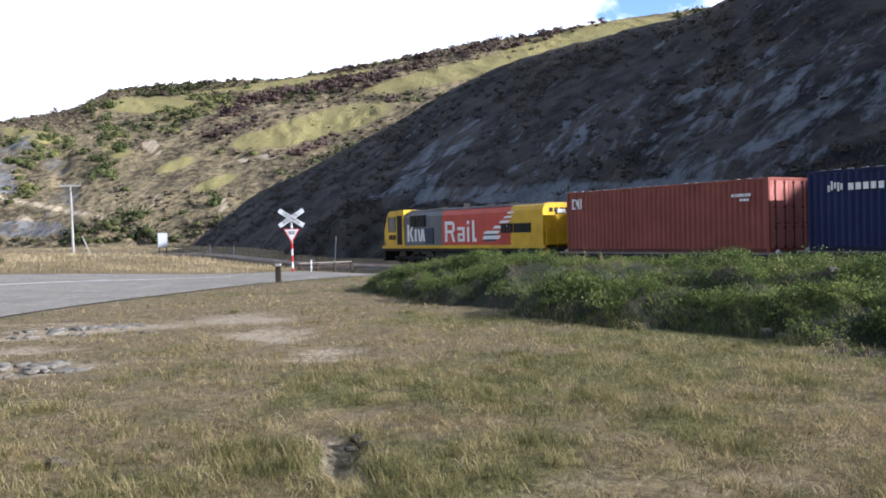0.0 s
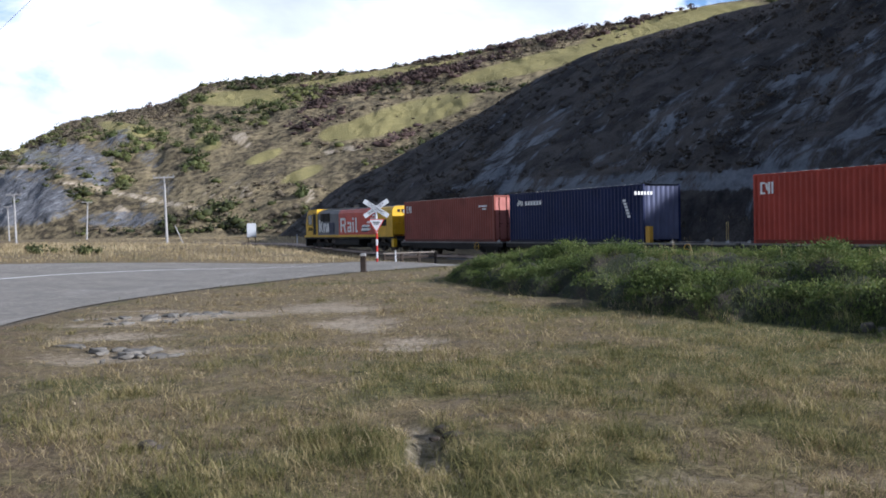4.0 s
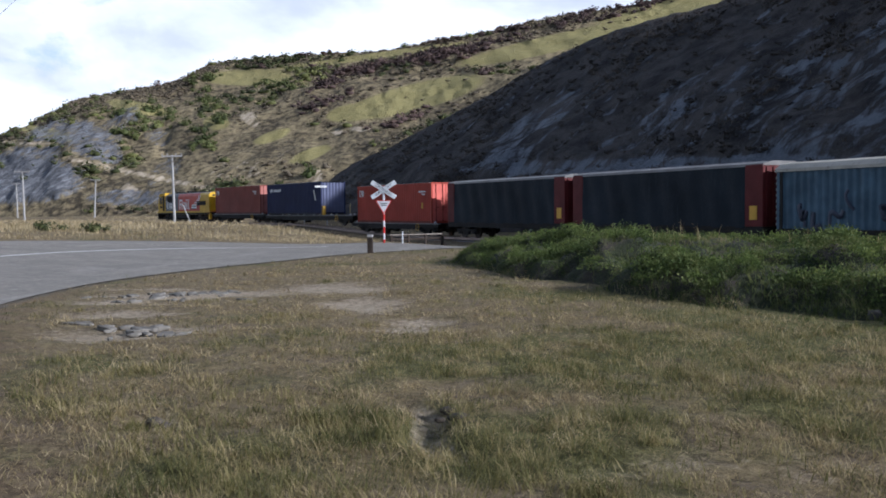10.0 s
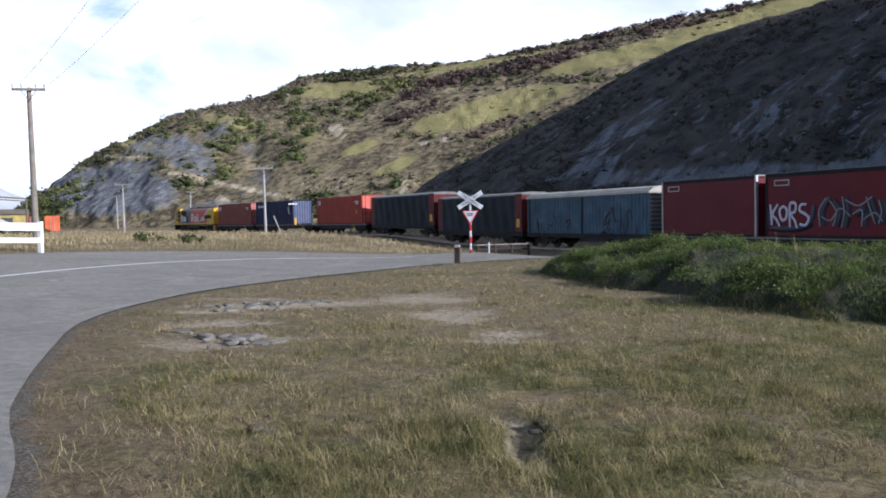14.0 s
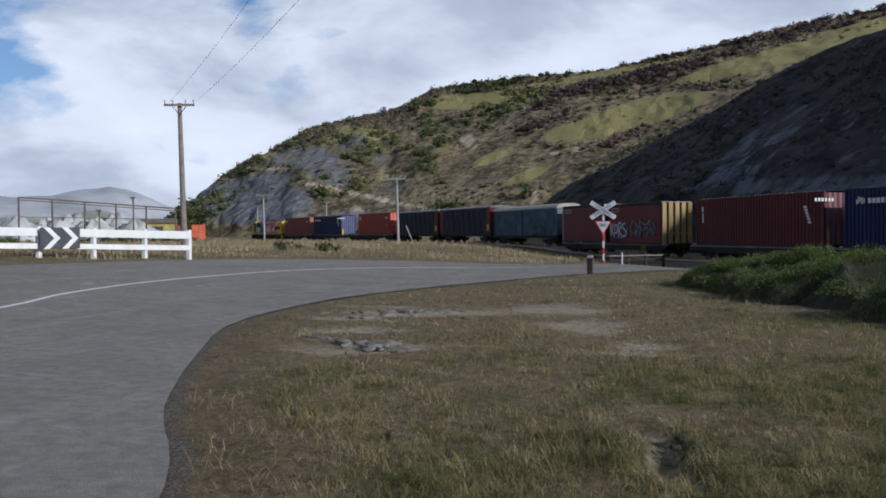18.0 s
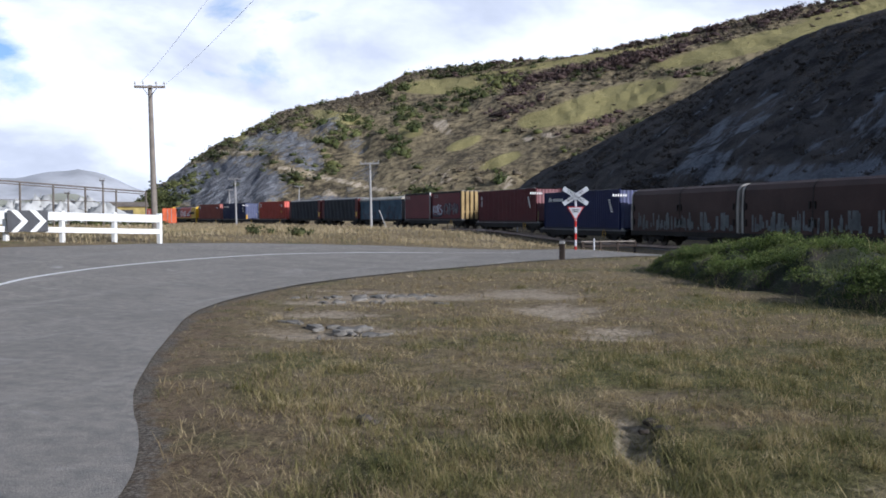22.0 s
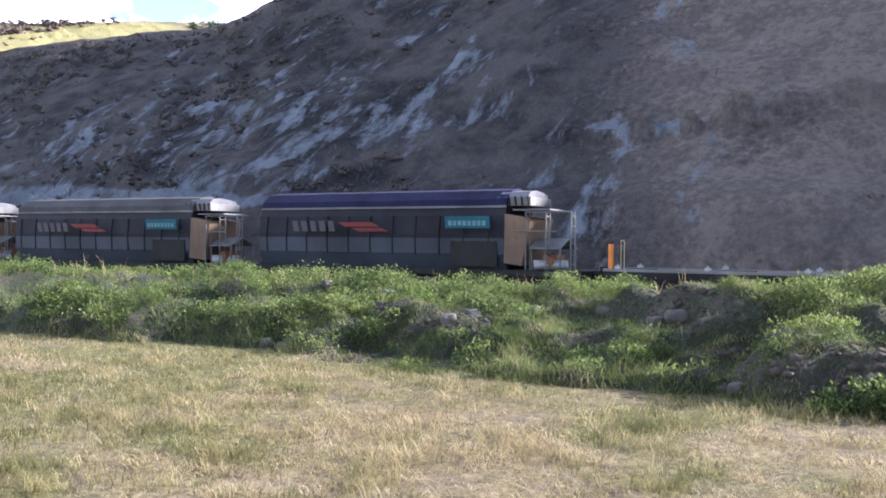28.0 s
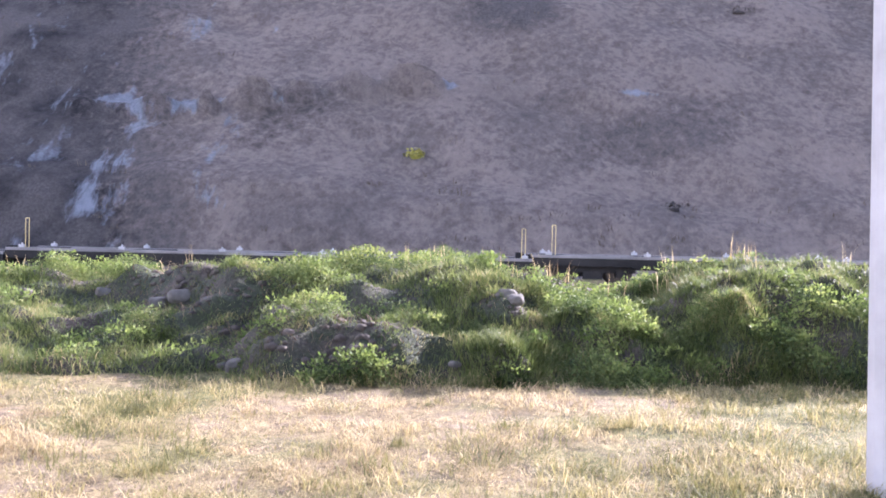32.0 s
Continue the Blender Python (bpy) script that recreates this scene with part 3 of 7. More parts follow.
_w = np.linspace(0, 1, 17)
rx = road_i[:, None, 0] * (1 - _w) + road_o[:, None, 0] * _w
ry = road_i[:, None, 1] * (1 - _w) + road_o[:, None, 1] * _w
_edge = (0.08 * fbm(rx * 0.5, ry * 0.5, 3, 2) + 0.05 * fbm(rx * 1.4, ry * 1.4, 5, 2)) * (_w < 0.01)
rx, ry = rx + road_ni[:, None, 0] * _edge, ry + road_ni[:, None, 1] * _edge
rz = ground_height(rx, ry) + 0.012 - 0.03 * (np.abs(_w - 0.5) > 0.49)
tagged(new("road", np_mesh("road", np.stack([rx, ry, rz], -1).reshape(-1, 3), grid_faces(480, 17)[:, ::-1], M_ROAD, True)), "worn grey chip-seal road curving to a level crossing", "road", kind="structure")
line_c = spline(LINE, np.linspace(0, len(LINE) - 1, 150))
_ln = _outward(line_c, 1)
lx = line_c[:, None, 0] + _ln[:, None, 0] * np.array([-0.06, 0.06])
ly = line_c[:, None, 1] + _ln[:, None, 1] * np.array([-0.06, 0.06])
tagged(new("road_line", np_mesh("road_line", np.stack([lx, ly, ground_height(lx, ly) + 0.02], -1).reshape(-1, 3), grid_faces(150, 2)[:, ::-1], M_LINE)), "faded white painted centre line on the road", "road line", kind="structure")

# ---- the hills ----
EYE = np.array([0, 0, 1.65])


def bearing(x, y, z):
    return np.degrees(np.arctan2(-x, y)), np.degrees(np.arctan2(z - 1.65, np.hypot(x, y)))


def hill(name, columns, nu, nv, amp, gully, material, masks, seed):
    """A slope lofted from its foot over its shoulder and ridge to its back, roughened by gullies."""
    C = np.array(columns, float)                       # columns x points x 3
    nc, npt = C.shape[:2]
    rows = np.stack([spline(C[:, i], np.linspace(0, nc - 1, nu)) for i in range(npt)], 1)
    vv = np.linspace(0, npt - 1, nv)
    G = np.empty((nu, nv, 3))
    for a in range(3):
        for i in range(nu):
            G[i, :, a] = np.interp(vv, np.arange(npt), rows[i, :, a])
    for _ in range(2):
        G[:, 1:-1] = 0.25 * G[:, :-2] + 0.5 * G[:, 1:-1] + 0.25 * G[:, 2:]
    du, dv = np.gradient(G, axis=0), np.gradient(G, axis=1)
    N = np.cross(du, dv)
    N = N / np.maximum(1e-6, np.linalg.norm(N, axis=2, keepdims=True))
    N = np.where(N[..., 2:] < 0, -N, N)
    su = np.cumsum(np.linalg.norm(du[:, nv // 3], axis=1))[:, None] + np.zeros((1, nv))
    sv = np.cumsum(np.linalg.norm(dv, axis=2), axis=1)
    x, y, z = G[..., 0], G[..., 1], G[..., 2]
    f = vv[None, :] / (npt - 1)
    env = smooth(0, 0.06, f) * (1 - 0.55 * smooth(0.5, 0.75, f))
    ridges = np.abs(fbm(su * 0.05 + 0.022 * sv + seed, sv * 0.022, seed, 5)) * 2.4 - 0.35
    d = amp * env * fbm(x * 0.05, y * 0.05, z * 0.05 + seed, 5) + gully * env * (1 - smooth(0.55, 0.7, f)) * ridges + 0.35 * amp * env * fbm(x * 0.35, y * 0.35, z * 0.35, 4)
    if name == "near_hillside":
        az, el = bearing(x, y, z)
        d = d + 1.5 * bench(az, el + 0.22)
    G = G + N * d[..., None]
    me = np_mesh(name, G.reshape(-1, 3), grid_faces(nu, nv), material, True)
    az, el = bearing(G[..., 0], G[..., 1], G[..., 2])
    for nm, arr in masks(az, el, su, sv, f, G).items():
        me.attributes.new(nm, "FLOAT", "POINT").data.foreach_set("value", np.asarray(arr, np.float32).ravel())
    me.attributes.new("lay", "FLOAT_VECTOR", "POINT").data.foreach_set("vector", np.stack([su, sv, su * 0], -1).astype(np.float32).ravel())
    return G, N, az, el, me


def blob(az, el, a, e, ra, re, tilt=0.0):
    """1 inside an oval region of the slope, fading to 0 at its rim."""
    c, s = math.cos(radians(tilt)), math.sin(radians(tilt))
    p, q = (az - a) * c + (el - e) * s, -(az - a) * s + (el - e) * c
    return 1 - smooth(0.6, 1.25, np.hypot(p / ra, q / re))


near_ridge = [(-46.9, 166.8, 0.3), (-33.6, 163.6, 9.5), (-20.4, 150.8, 14.2), (-6.7, 137.9, 19.1), (-1.4, 133.7, 21.4), (7.8, 123.7, 24.2), (14.6, 112.1, 24.5), (19.8, 101.8, 24.1), (25.6, 89.4, 23.3), (28.9, 86.5, 24.6), (42.0, 88.0, 33.0), (52.0, 76.0, 37.5), (63.0, 58.0, 40.0), (76.0, 35.0, 37.0), (86.0, 6.0, 32.5), (102.0, -30.0, 28.0), (140.0, -80.0, 27.0), (170.0, -135.0, 25.0), (200.0, -195.0, 18.0)]
near_foot = [92, 87, 82, 76, 71, 61, 52, 45, 37, 32, 22, 10, -10, -36, -66, -104, -150, -200, -245]
cols = []
for (rx_, ry_, rz_), s_ in zip(near_ridge, near_foot):
    tx, ty, th = track_at(s_, 8.5)
    tz = float(ground_height(np.array([tx]), np.array([ty]))[0]) - 0.6
    d = np.array([rx_ - tx, ry_ - ty])
    L = np.linalg.norm(d)
    e = d / L
    bank = min(6.0, 0.28 * rz_) * (1.0 if s_ > -5 else 0.65)
    P = [(tx, ty, tz), (tx + e[0] * 0.065 * L, ty + e[1] * 0.065 * L, tz + bank * 0.8), (tx + e[0] * 0.12 * L, ty + e[1] * 0.12 * L, tz + bank * 1.05)]
    for k in (0.3, 0.5, 0.7, 0.87):
        P.append((tx + e[0] * k * L, ty + e[1] * k * L, tz + bank + (rz_ - tz - bank) * ((k - 0.12) / 0.88) ** 0.93))
    P.append((rx_, ry_, rz_))
    P.append((rx_ + e[0] * 14, ry_ + e[1] * 14, rz_ - 1.5))
    P.append((rx_ + e[0] * 50, ry_ + e[1] * 50, max(-3, rz_ - 16)))
    P.append((rx_ + e[0] * 110, ry_ + e[1] * 110, -6))
    cols.append(P)


def bench(az, el):
    """An old stock track benched across the slope."""
    return np.exp(-((el - np.interp(az, [-80, -66, -60, -52, -45, -37], [8.3, 8.8, 9.2, 8.4, 7.4, 7.4]) - 0.08 * np.sin(az * 1.3)) / 0.20) ** 2) * smooth(-36, -41, az) * smooth(-80, -68, az)


def near_masks(az, el, su, sv, f, G):
    clay = 0.20 * smooth(12, -4, az) + 0.06
    clay = np.maximum(clay, 0.80 * blob(az, el, -9, 2.5, 14, 0.75))          # cut bank along the line
    clay = np.maximum(clay, 0.48 * blob(az, el, -19, 6.2, 9, 4.2, -28))
    clay = np.maximum(clay, 0.45 * blob(az, el, -9, 5.5, 7, 2.2, -30))
    clay = np.maximum(clay, 0.55 * blob(az, el, 0.4, 4.6, 5, 1.2, -40))
    clay = np.maximum(clay, 0.42 * blob(az, el, -28, 8.6, 9, 4.0, -15))
    clay = np.maximum(clay, 0.42 * blob(az, el, -39, 4.6, 4.6, 2.0))
    clay = np.maximum(clay, 0.36 * blob(az, el, -15, 9.5, 5, 3.0, -50))
    # pale clay and grass along the bench paint its sunlit top
    lit_ledge = bench(az, el)
    clay = clay - 0.5 * smooth(-45, -60, az) * (1 - lit_ledge) + 0.7 * lit_ledge - 0.25 * smooth(9.0, 12, el) * smooth(-14, -9, az)
    # dry grass on the right part, its paleness also standing in for lens glare
    grass = 0.42 * smooth(0.55, 0.66, f) * smooth(-2, -8, az) + 0.10 + 0.38 * blob(az, el, -60, 9.2, 6, 0.35, 4) + 0.52 * smooth(-30, -48, az) - 0.18 * blob(az, el, -64, 13.6, 3.2, 1.3) - 0.10 * blob(az, el, -50, 6.6, 4.0, 1.2, -20) - 0.10 * blob(az, el, -73, 6.0, 6, 1.8, -15)
    return {"clay": clay, "open_grass": grass, "rock": 0 * clay}


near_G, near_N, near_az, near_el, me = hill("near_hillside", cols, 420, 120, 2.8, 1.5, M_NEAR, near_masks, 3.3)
tagged(new("near_hillside", me), "steep hillside of scrub and clay slips, shade darkened and blued into its colours", "hillside", kind="structure")

far_foot = [(-206, 276), (-192, 268), (-180, 264), (-165, 258), (-147, 252), (-128, 247), (-95, 238), (-55, 227), (-20, 216), (20, 205), (60, 195), (100, 185), (140, 175), (200, 160)]
far_ridge = [(-214, 300, 10), (-208, 330, 28), (-193, 350, 41), (-185, 368, 50.4), (-148, 365, 54.5), (-135, 384, 66), (-97, 378, 67.5), (-57, 362, 65.5), (-28, 366, 71), (10, 364, 77), (46, 368, 83), (78, 370, 88), (110, 362, 90), (170, 340, 92)]
cols = []
for (tx, ty), (rx_, ry_, rz_) in zip(far_foot, far_ridge):
    d = np.array([rx_ - tx, ry_ - ty])
    L = np.linalg.norm(d)
    e = d / L
    tz = -0.6
    P = [(tx, ty, tz)]
    steep = 1.0 if tx < -140 else 0.0
    for k in (0.08, 0.2, 0.4, 0.6, 0.8, 0.92):
        P.append((tx + e[0] * k * L, ty + e[1] * k * L, tz + (rz_ - tz) * (k ** (0.72 if steep else 0.9))))
    P.append((rx_, ry_, rz_))
    P.append((rx_ + 8, ry_ + 30, rz_ + 0.5))
    P.append((rx_ + 20, ry_ + 120, rz_ - 14))
    P.append((rx_ + 40, ry_ + 300, -8))
    cols.append(P)


def far_masks(az, el, su, sv, f, G):
    grass = 0.06 * np.ones_like(az)
    for a, e, ra, re, tl in ((7.4, 7.0, 5.2, 0.95, -14), (11.2, 6.1, 1.9, 0.6, -10), (-1.2, 10.1, 6.8, 0.6, -11), (17.5, 8.15, 3.0, 0.55, -3), (10, 9.5, 7, 0.2, -8), (-9, 11.8, 6, 0.8, -8), (19.5, 5.4, 0.9, 0.5, 0), (16.2, 4.6, 1.4, 0.35, -20), (13.9, 3.5, 1.6, 0.4, -20), (24, 6.2, 2.0, 0.4, 10), (29, 4.6, 2.0, 0.35, 12)):
        grass = np.maximum(grass, 0.85 * blob(az, el, a, e, ra, re, tl))
    clay = 0.06 * np.ones_like(az)
    for a, e, ra, re, k in ((17.6, 5.75, 0.6, 0.42, 0.85), (17.2, 5.3, 0.5, 0.35, 0.6), (13.7, 2.2, 0.55, 0.5, 0.8), (24.6, 1.3, 0.6, 0.45, 0.85), (10.8, 5.1, 0.8, 0.2, 0.7), (12.2, 4.9, 0.5, 0.2, 0.6), (18.3, 2.6, 2.2, 0.7, 0.36), (15.6, 3.4, 1.2, 0.5, 0.34)):
        clay = np.maximum(clay, k * blob(az, el, a, e, ra, re))
    track = np.exp(-((el - (1.4 + 0.225 * (az - 20))) / 0.22) ** 2) * smooth(18.5, 20.5, az) * smooth(29, 27.5, az) + np.exp(-((el - 4.0) / 0.14) ** 2) * smooth(28, 29, az) * smooth(32, 31, az)
    clay = np.maximum(clay, 0.72 * track)
    rock = np.maximum.reduce([0.75 * blob(az, el, 31.0, 2.0, 4.5, 1.7), 0.62 * blob(az, el, 26.5, 4.0, 2.2, 1.3, 40), 0.6 * blob(az, el, 24.5, 0.9, 3.0, 0.6), 0.45 * blob(az, el, 23, 4.6, 1.3, 0.8, 40), 0.60 * blob(az, el, 29.6, 3.6, 3.2, 1.3, -45), 0.52 * blob(az, el, 25.4, 4.8, 2.6, 0.8, -45), 0.48 * blob(az, el, 22.6, 2.4, 1.6, 0.7, -40)]) * (1 - smooth(0.25, 0.5, track))
    grass = grass * (1 - smooth(0.3, 0.5, clay))
    return {"clay": clay, "open_grass": np.maximum(grass, 0), "rock": rock}


far_G, far_N, far_az, far_el, me = hill("far_hillside", cols, 480, 140, 5.0, 2.4, M_FAR, far_masks, 9.1)
tagged(new("far_hillside", me), "sunlit far hill with green pasture, dark gorse scrub and pale cliffs", "hillside", kind="structure")


# Distance haze is put into the base colour; no air is modelled.
def haze_tint(name, c):
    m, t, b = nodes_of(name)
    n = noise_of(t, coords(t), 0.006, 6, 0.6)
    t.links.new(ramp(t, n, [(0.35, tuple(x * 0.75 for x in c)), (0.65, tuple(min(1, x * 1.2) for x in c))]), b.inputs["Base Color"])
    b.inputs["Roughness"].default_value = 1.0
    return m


M_MOUNT, M_PLAIN = haze_tint("distant_range", (0.44, 0.45, 0.47)), haze_tint("distant_downs", (0.33, 0.33, 0.25))


def ridge_line(name, r, a0, a1, hfun, depth, material, label):
    az = np.linspace(a0, a1, 160)
    V = []
    for a in az:
        h = hfun(a)
        for k, (dr, hh) in enumerate(((-depth, -8), (-depth * 0.5, h * 0.45), (0, h), (depth, -8))):
            rr = r + dr
            hh = hh + (0.12 * h * float(fbm(a * 1.3 + k, 2.0 + k, 1.0, 4)) if k in (1, 2) else 0)
            V.append((-rr * math.sin(radians(a)), rr * math.cos(radians(a)), hh))
    me = np_mesh(name, V, grid_faces(160, 4)[:, ::-1], material, True)
    tagged(new(name, me), label, "hills", kind="structure")


ridge_line("distant_range", 2900, 24, 100, lambda a: 100 + 46 * math.exp(-((a - 39.0) / 3.0) ** 2) + 22 * math.exp(-((a - 48) / 5.0) ** 2) - 30 * math.exp(-((a - 35) / 2.5) ** 2), 500, M_MOUNT, "distant hill range under cloud, haze painted into its pale colour")
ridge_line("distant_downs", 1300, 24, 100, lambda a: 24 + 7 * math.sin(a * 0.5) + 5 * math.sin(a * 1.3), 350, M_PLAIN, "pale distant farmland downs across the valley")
ridge_line("rear_range", 2600, 100, 250, lambda a: 90 + 30 * math.sin(a * 0.11) + 12 * math.sin(a * 0.4), 500, M_MOUNT, "distant hill range under cloud, haze painted into its pale colour")

# ---- the track ----
M_RAIL, M_SLEEPER = paint("rail_steel", (0.22, 0.17, 0.14), 0.45, 0.8), plain("sleeper_wood", (0.10, 0.085, 0.07), 0.9)
ss = np.arange(-150, 420, 1.5)
prof = [(-6.5, -1.7), (-3.2, -0.42), (-1.9, -0.20), (-1.5, -0.17), (1.5, -0.17), (1.9, -0.20), (3.2, -0.42), (6.5, -1.7)]
V = []
for s in ss:
    for off, h in prof:
        x, y, th = track_at(s, off)
        V.append((x, y, rail_height(s) + h - 0.02))
tagged(new("ballast", np_mesh("ballast", V, grid_faces(len(ss), len(prof)), M_GRAVEL)), "bed of grey railway ballast stone", "ballast", kind="structure")
for side in (-0.534, 0.534):
    V = []
    for s in ss:
        for off, h in ((-0.07, -0.17), (-0.035, -0.03), (-0.035, 0.0), (0.035, 0.0), (0.035, -0.03), (0.07, -0.17)):
            x, y, th = track_at(s, side + off)
            V.append((x, y, rail_height(s) + h))
    tagged(new("rail", np_mesh("rail", V, grid_faces(len(ss), 6), M_RAIL)), "rusty steel running rail", "rail", "rails of the line", "structure")
V, F = [], []
for s in np.arange(-60, 260, 0.7):
    x, y, th = track_at(s)
    z = rail_height(s) - 0.19
    c, sn = math.cos(th), math.sin(th)
    b0 = len(V)
    for a in (-0.11, 0.11):
        for o in (-1.07, 1.07):
            for h in (0.0, 0.06):
                V.append((x + a * c + o * sn, y + a * sn - o * c, z + h))
    F += [[b0 + i for i in q] for q in ((0, 1, 3, 2), (4, 6, 7, 5), (0, 4, 5, 1), (2, 3, 7, 6), (1, 5, 7, 3))]
tagged(new("sleepers", np_mesh("sleepers", V, F, M_SLEEPER)), "weathered timber railway sleepers", "sleepers", kind="stuff")


# ---- the train ----
M_BLACK = paint("underframe_black", (0.022, 0.021, 0.02), 0.75, 0.1, 0.3, (0.07, 0.055, 0.04))
M_WHEEL = paint("wheel_steel", (0.09, 0.075, 0.065), 0.5, 0.6)
M_DECK = paint("deck_grey", (0.21, 0.20, 0.19), 0.75, 0.0)
M_GALV = paint("galvanised", (0.42, 0.42, 0.41), 0.5, 0.5, 0.25)
M_WHITE = paint("white_paint", (0.74, 0.74, 0.72), 0.5, 0.0, 0.15, (0.3, 0.28, 0.25))
M_LETTER = plain("letter_white", (0.78, 0.78, 0.76), 0.6)
M_YELLOW = paint("engine_yellow", (0.66, 0.40, 0.015), 0.4, 0.0, 0.25, (0.10, 0.06, 0.02))
M_ENGRED = paint("engine_red", (0.52, 0.062, 0.035), 0.4, 0.0, 0.25)
M_ENGGREY = paint("engine_grey", (0.13, 0.135, 0.15), 0.45, 0.0, 0.25)
M_GLASS = plain("cab_glass", (0.03, 0.035, 0.04), 0.08)
M_STAKE = paint("stake_yellow", (0.62, 0.36, 0.05), 0.5, 0.0, 0.3)
M_HOOP = paint("hoop_yellow", (0.62, 0.50, 0.22), 0.5, 0.0, 0.3)
M_ORANGE = paint("orange_steel", (0.72, 0.24, 0.05), 0.5, 0.0, 0.3)

TRAIN_CARS = []          # (thing, distance of its middle behind the engine's nose)


def bogie(parent, x, wheelbase=1.75, r=0.42, axles=2):
    bm = bmesh.new()
    span = wheelbase * (axles - 1)
    for y in (-0.86, 0.86):
        box(-span / 2 - 0.45, span / 2 + 0.45, y - 0.06, y + 0.06, 0.42, 0.62, bm)
        for i in range(axles):
            xx = -span / 2 + i * wheelbase
            box(xx - 0.16, xx + 0.16, y - 0.10, y + 0.10, 0.28, 0.60, bm)
        box(-0.3, 0.3, y - 0.09, y + 0.09, 0.22, 0.46, bm)
    box(-0.22, 0.22, -0.9, 0.9, 0.48, 0.72, bm)
    b = part("bogie", bm, M_BLACK, parent, at=pose(x, 0, 0))
    for i in range(axles):
        w = bmesh.new()
        rod((0, -0.62, 0), (0, 0.62, 0), 0.07, w)
        for y in (-0.53, 0.53):
            rod((0, y - 0.065, 0), (0, y + 0.065, 0), r, w, 20)
            rod((0, y + (0.065 if y > 0 else -0.09), 0), (0, y + (0.09 if y > 0 else -0.065), 0), r * 0.45, w, 12)
        part("wheelset", w, M_WHEEL, b, at=pose(-span / 2 + i * wheelbase, 0, r))
    return b


def coupler(parent, x, d):
    bm = box(min(x, x + d), max(x, x + d), -0.1, 0.1, 0.72, 0.92)
    box(x + d - 0.12, x + d + 0.12, -0.16, 0.16, 0.68, 0.98, bm)
    rod((x, 0.45, 0.8), (x + d, 0.5, 0.55), 0.03, bm)
    return part("coupler", bm, M_BLACK, parent)


def hoop(parent, x, y, h=0.92, w=0.11):
    bm = pipe([(x - w / 2, y, 0.95), (x - w / 2, y, 0.95 + h), (x + w / 2, y, 0.95 + h), (x + w / 2, y, 0.95)], 0.012)
    return part("grab_hoop", bm, M_HOOP, parent, "tall pale-yellow steel grab hoop")


def flat_wagon(length, label, posts=True, spring="dark weathered steel"):
    """A skeletal container wagon; its middle is at the origin, on the rail tops."""
    w = thing("container_flat_wagon", label, "wagon", "wagons of the train")
    h = length / 2
    for y in (-1.09, 1.09):
        part("deck_edge", box(-h, h, y - 0.11, y + 0.11, 0.86, 0.95, bevel=0.012), M_DECK, w)
    for x in (-h + 0.6, -h * 0.5, 0.0, h * 0.5, h - 0.6):
        part("deck_plate", box(x - 0.55, x + 0.55, -0.98, 0.98, 0.865, 0.935, bevel=0.012), M_BLACK, w)
    for y in (-1.16, 1.16):
        bm = bmesh.new()
        zz = [(-h, 0.62), (-h * 0.62, 0.62), (-h * 0.5, 0.48), (h * 0.5, 0.48), (h * 0.62, 0.62), (h, 0.62)]
        a = [bm.verts.new((x, y - 0.05, z)) for x, z in zz] + [bm.verts.new((h, y - 0.05, 0.86)), bm.verts.new((-h, y - 0.05, 0.86))]
        f = bm.faces.new(a)
        r = bmesh.ops.extrude_face_region(bm, geom=[f])
        bmesh.ops.translate(bm, vec=(0, 0.1, 0), verts=[v for v in r["geom"] if isinstance(v, bmesh.types.BMVert)])
        part("side_sill", bm, M_BLACK, w)
    part("centre_sill", box(-h, h, -0.25, 0.25, 0.5, 0.86), M_BLACK, w)
    for k in range(7):
        x = -h + 0.7 + k * (length - 1.4) / 6
        part("cross_bearer", box(x - 0.06, x + 0.06, -1.15, 1.15, 0.55, 0.84), M_BLACK, w)
    for k in range(6):
        x = -h + 0.5 + k * (length - 1.0) / 5
        for y in (-1.13, 1.13):
            bm = box(x - 0.09, x + 0.09, y - 0.07, y + 0.07, 0.95, 1.04, bevel=0.01)
            rod((x, y, 1.03), (x, y, 1.10), 0.035, bm, 8, 0.02)
            part("twist_lock", bm, M_GALV, w, "pale galvanised container twist lock")
    for x in (-h + 1.9, h - 1.9):
        bogie(w, x)
    coupler(w, -h, -0.35)
    coupler(w, h, 0.35)
    part("brake_wheel", pipe([(-h + 2.9 + 0.24 * math.cos(a), 1.24, 0.66 + 0.24 * math.sin(a)) for a in np.linspace(0, 2 * math.pi, 13)] + [(-h + 2.66, 1.24, 0.66), (-h + 3.14, 1.24, 0.66)], 0.02), M_STAKE, w, "thin yellow hand-brake wheel")
    part("brake_cylinder", rod((h * 0.1, 0.3, 0.42), (h * 0.1 + 0.8, 0.3, 0.42), 0.17), M_BLACK, w)
    if posts:
        hoop(w, -h + 0.55, 1.12)
        hoop(w, h - 0.65, 1.12)
    return w


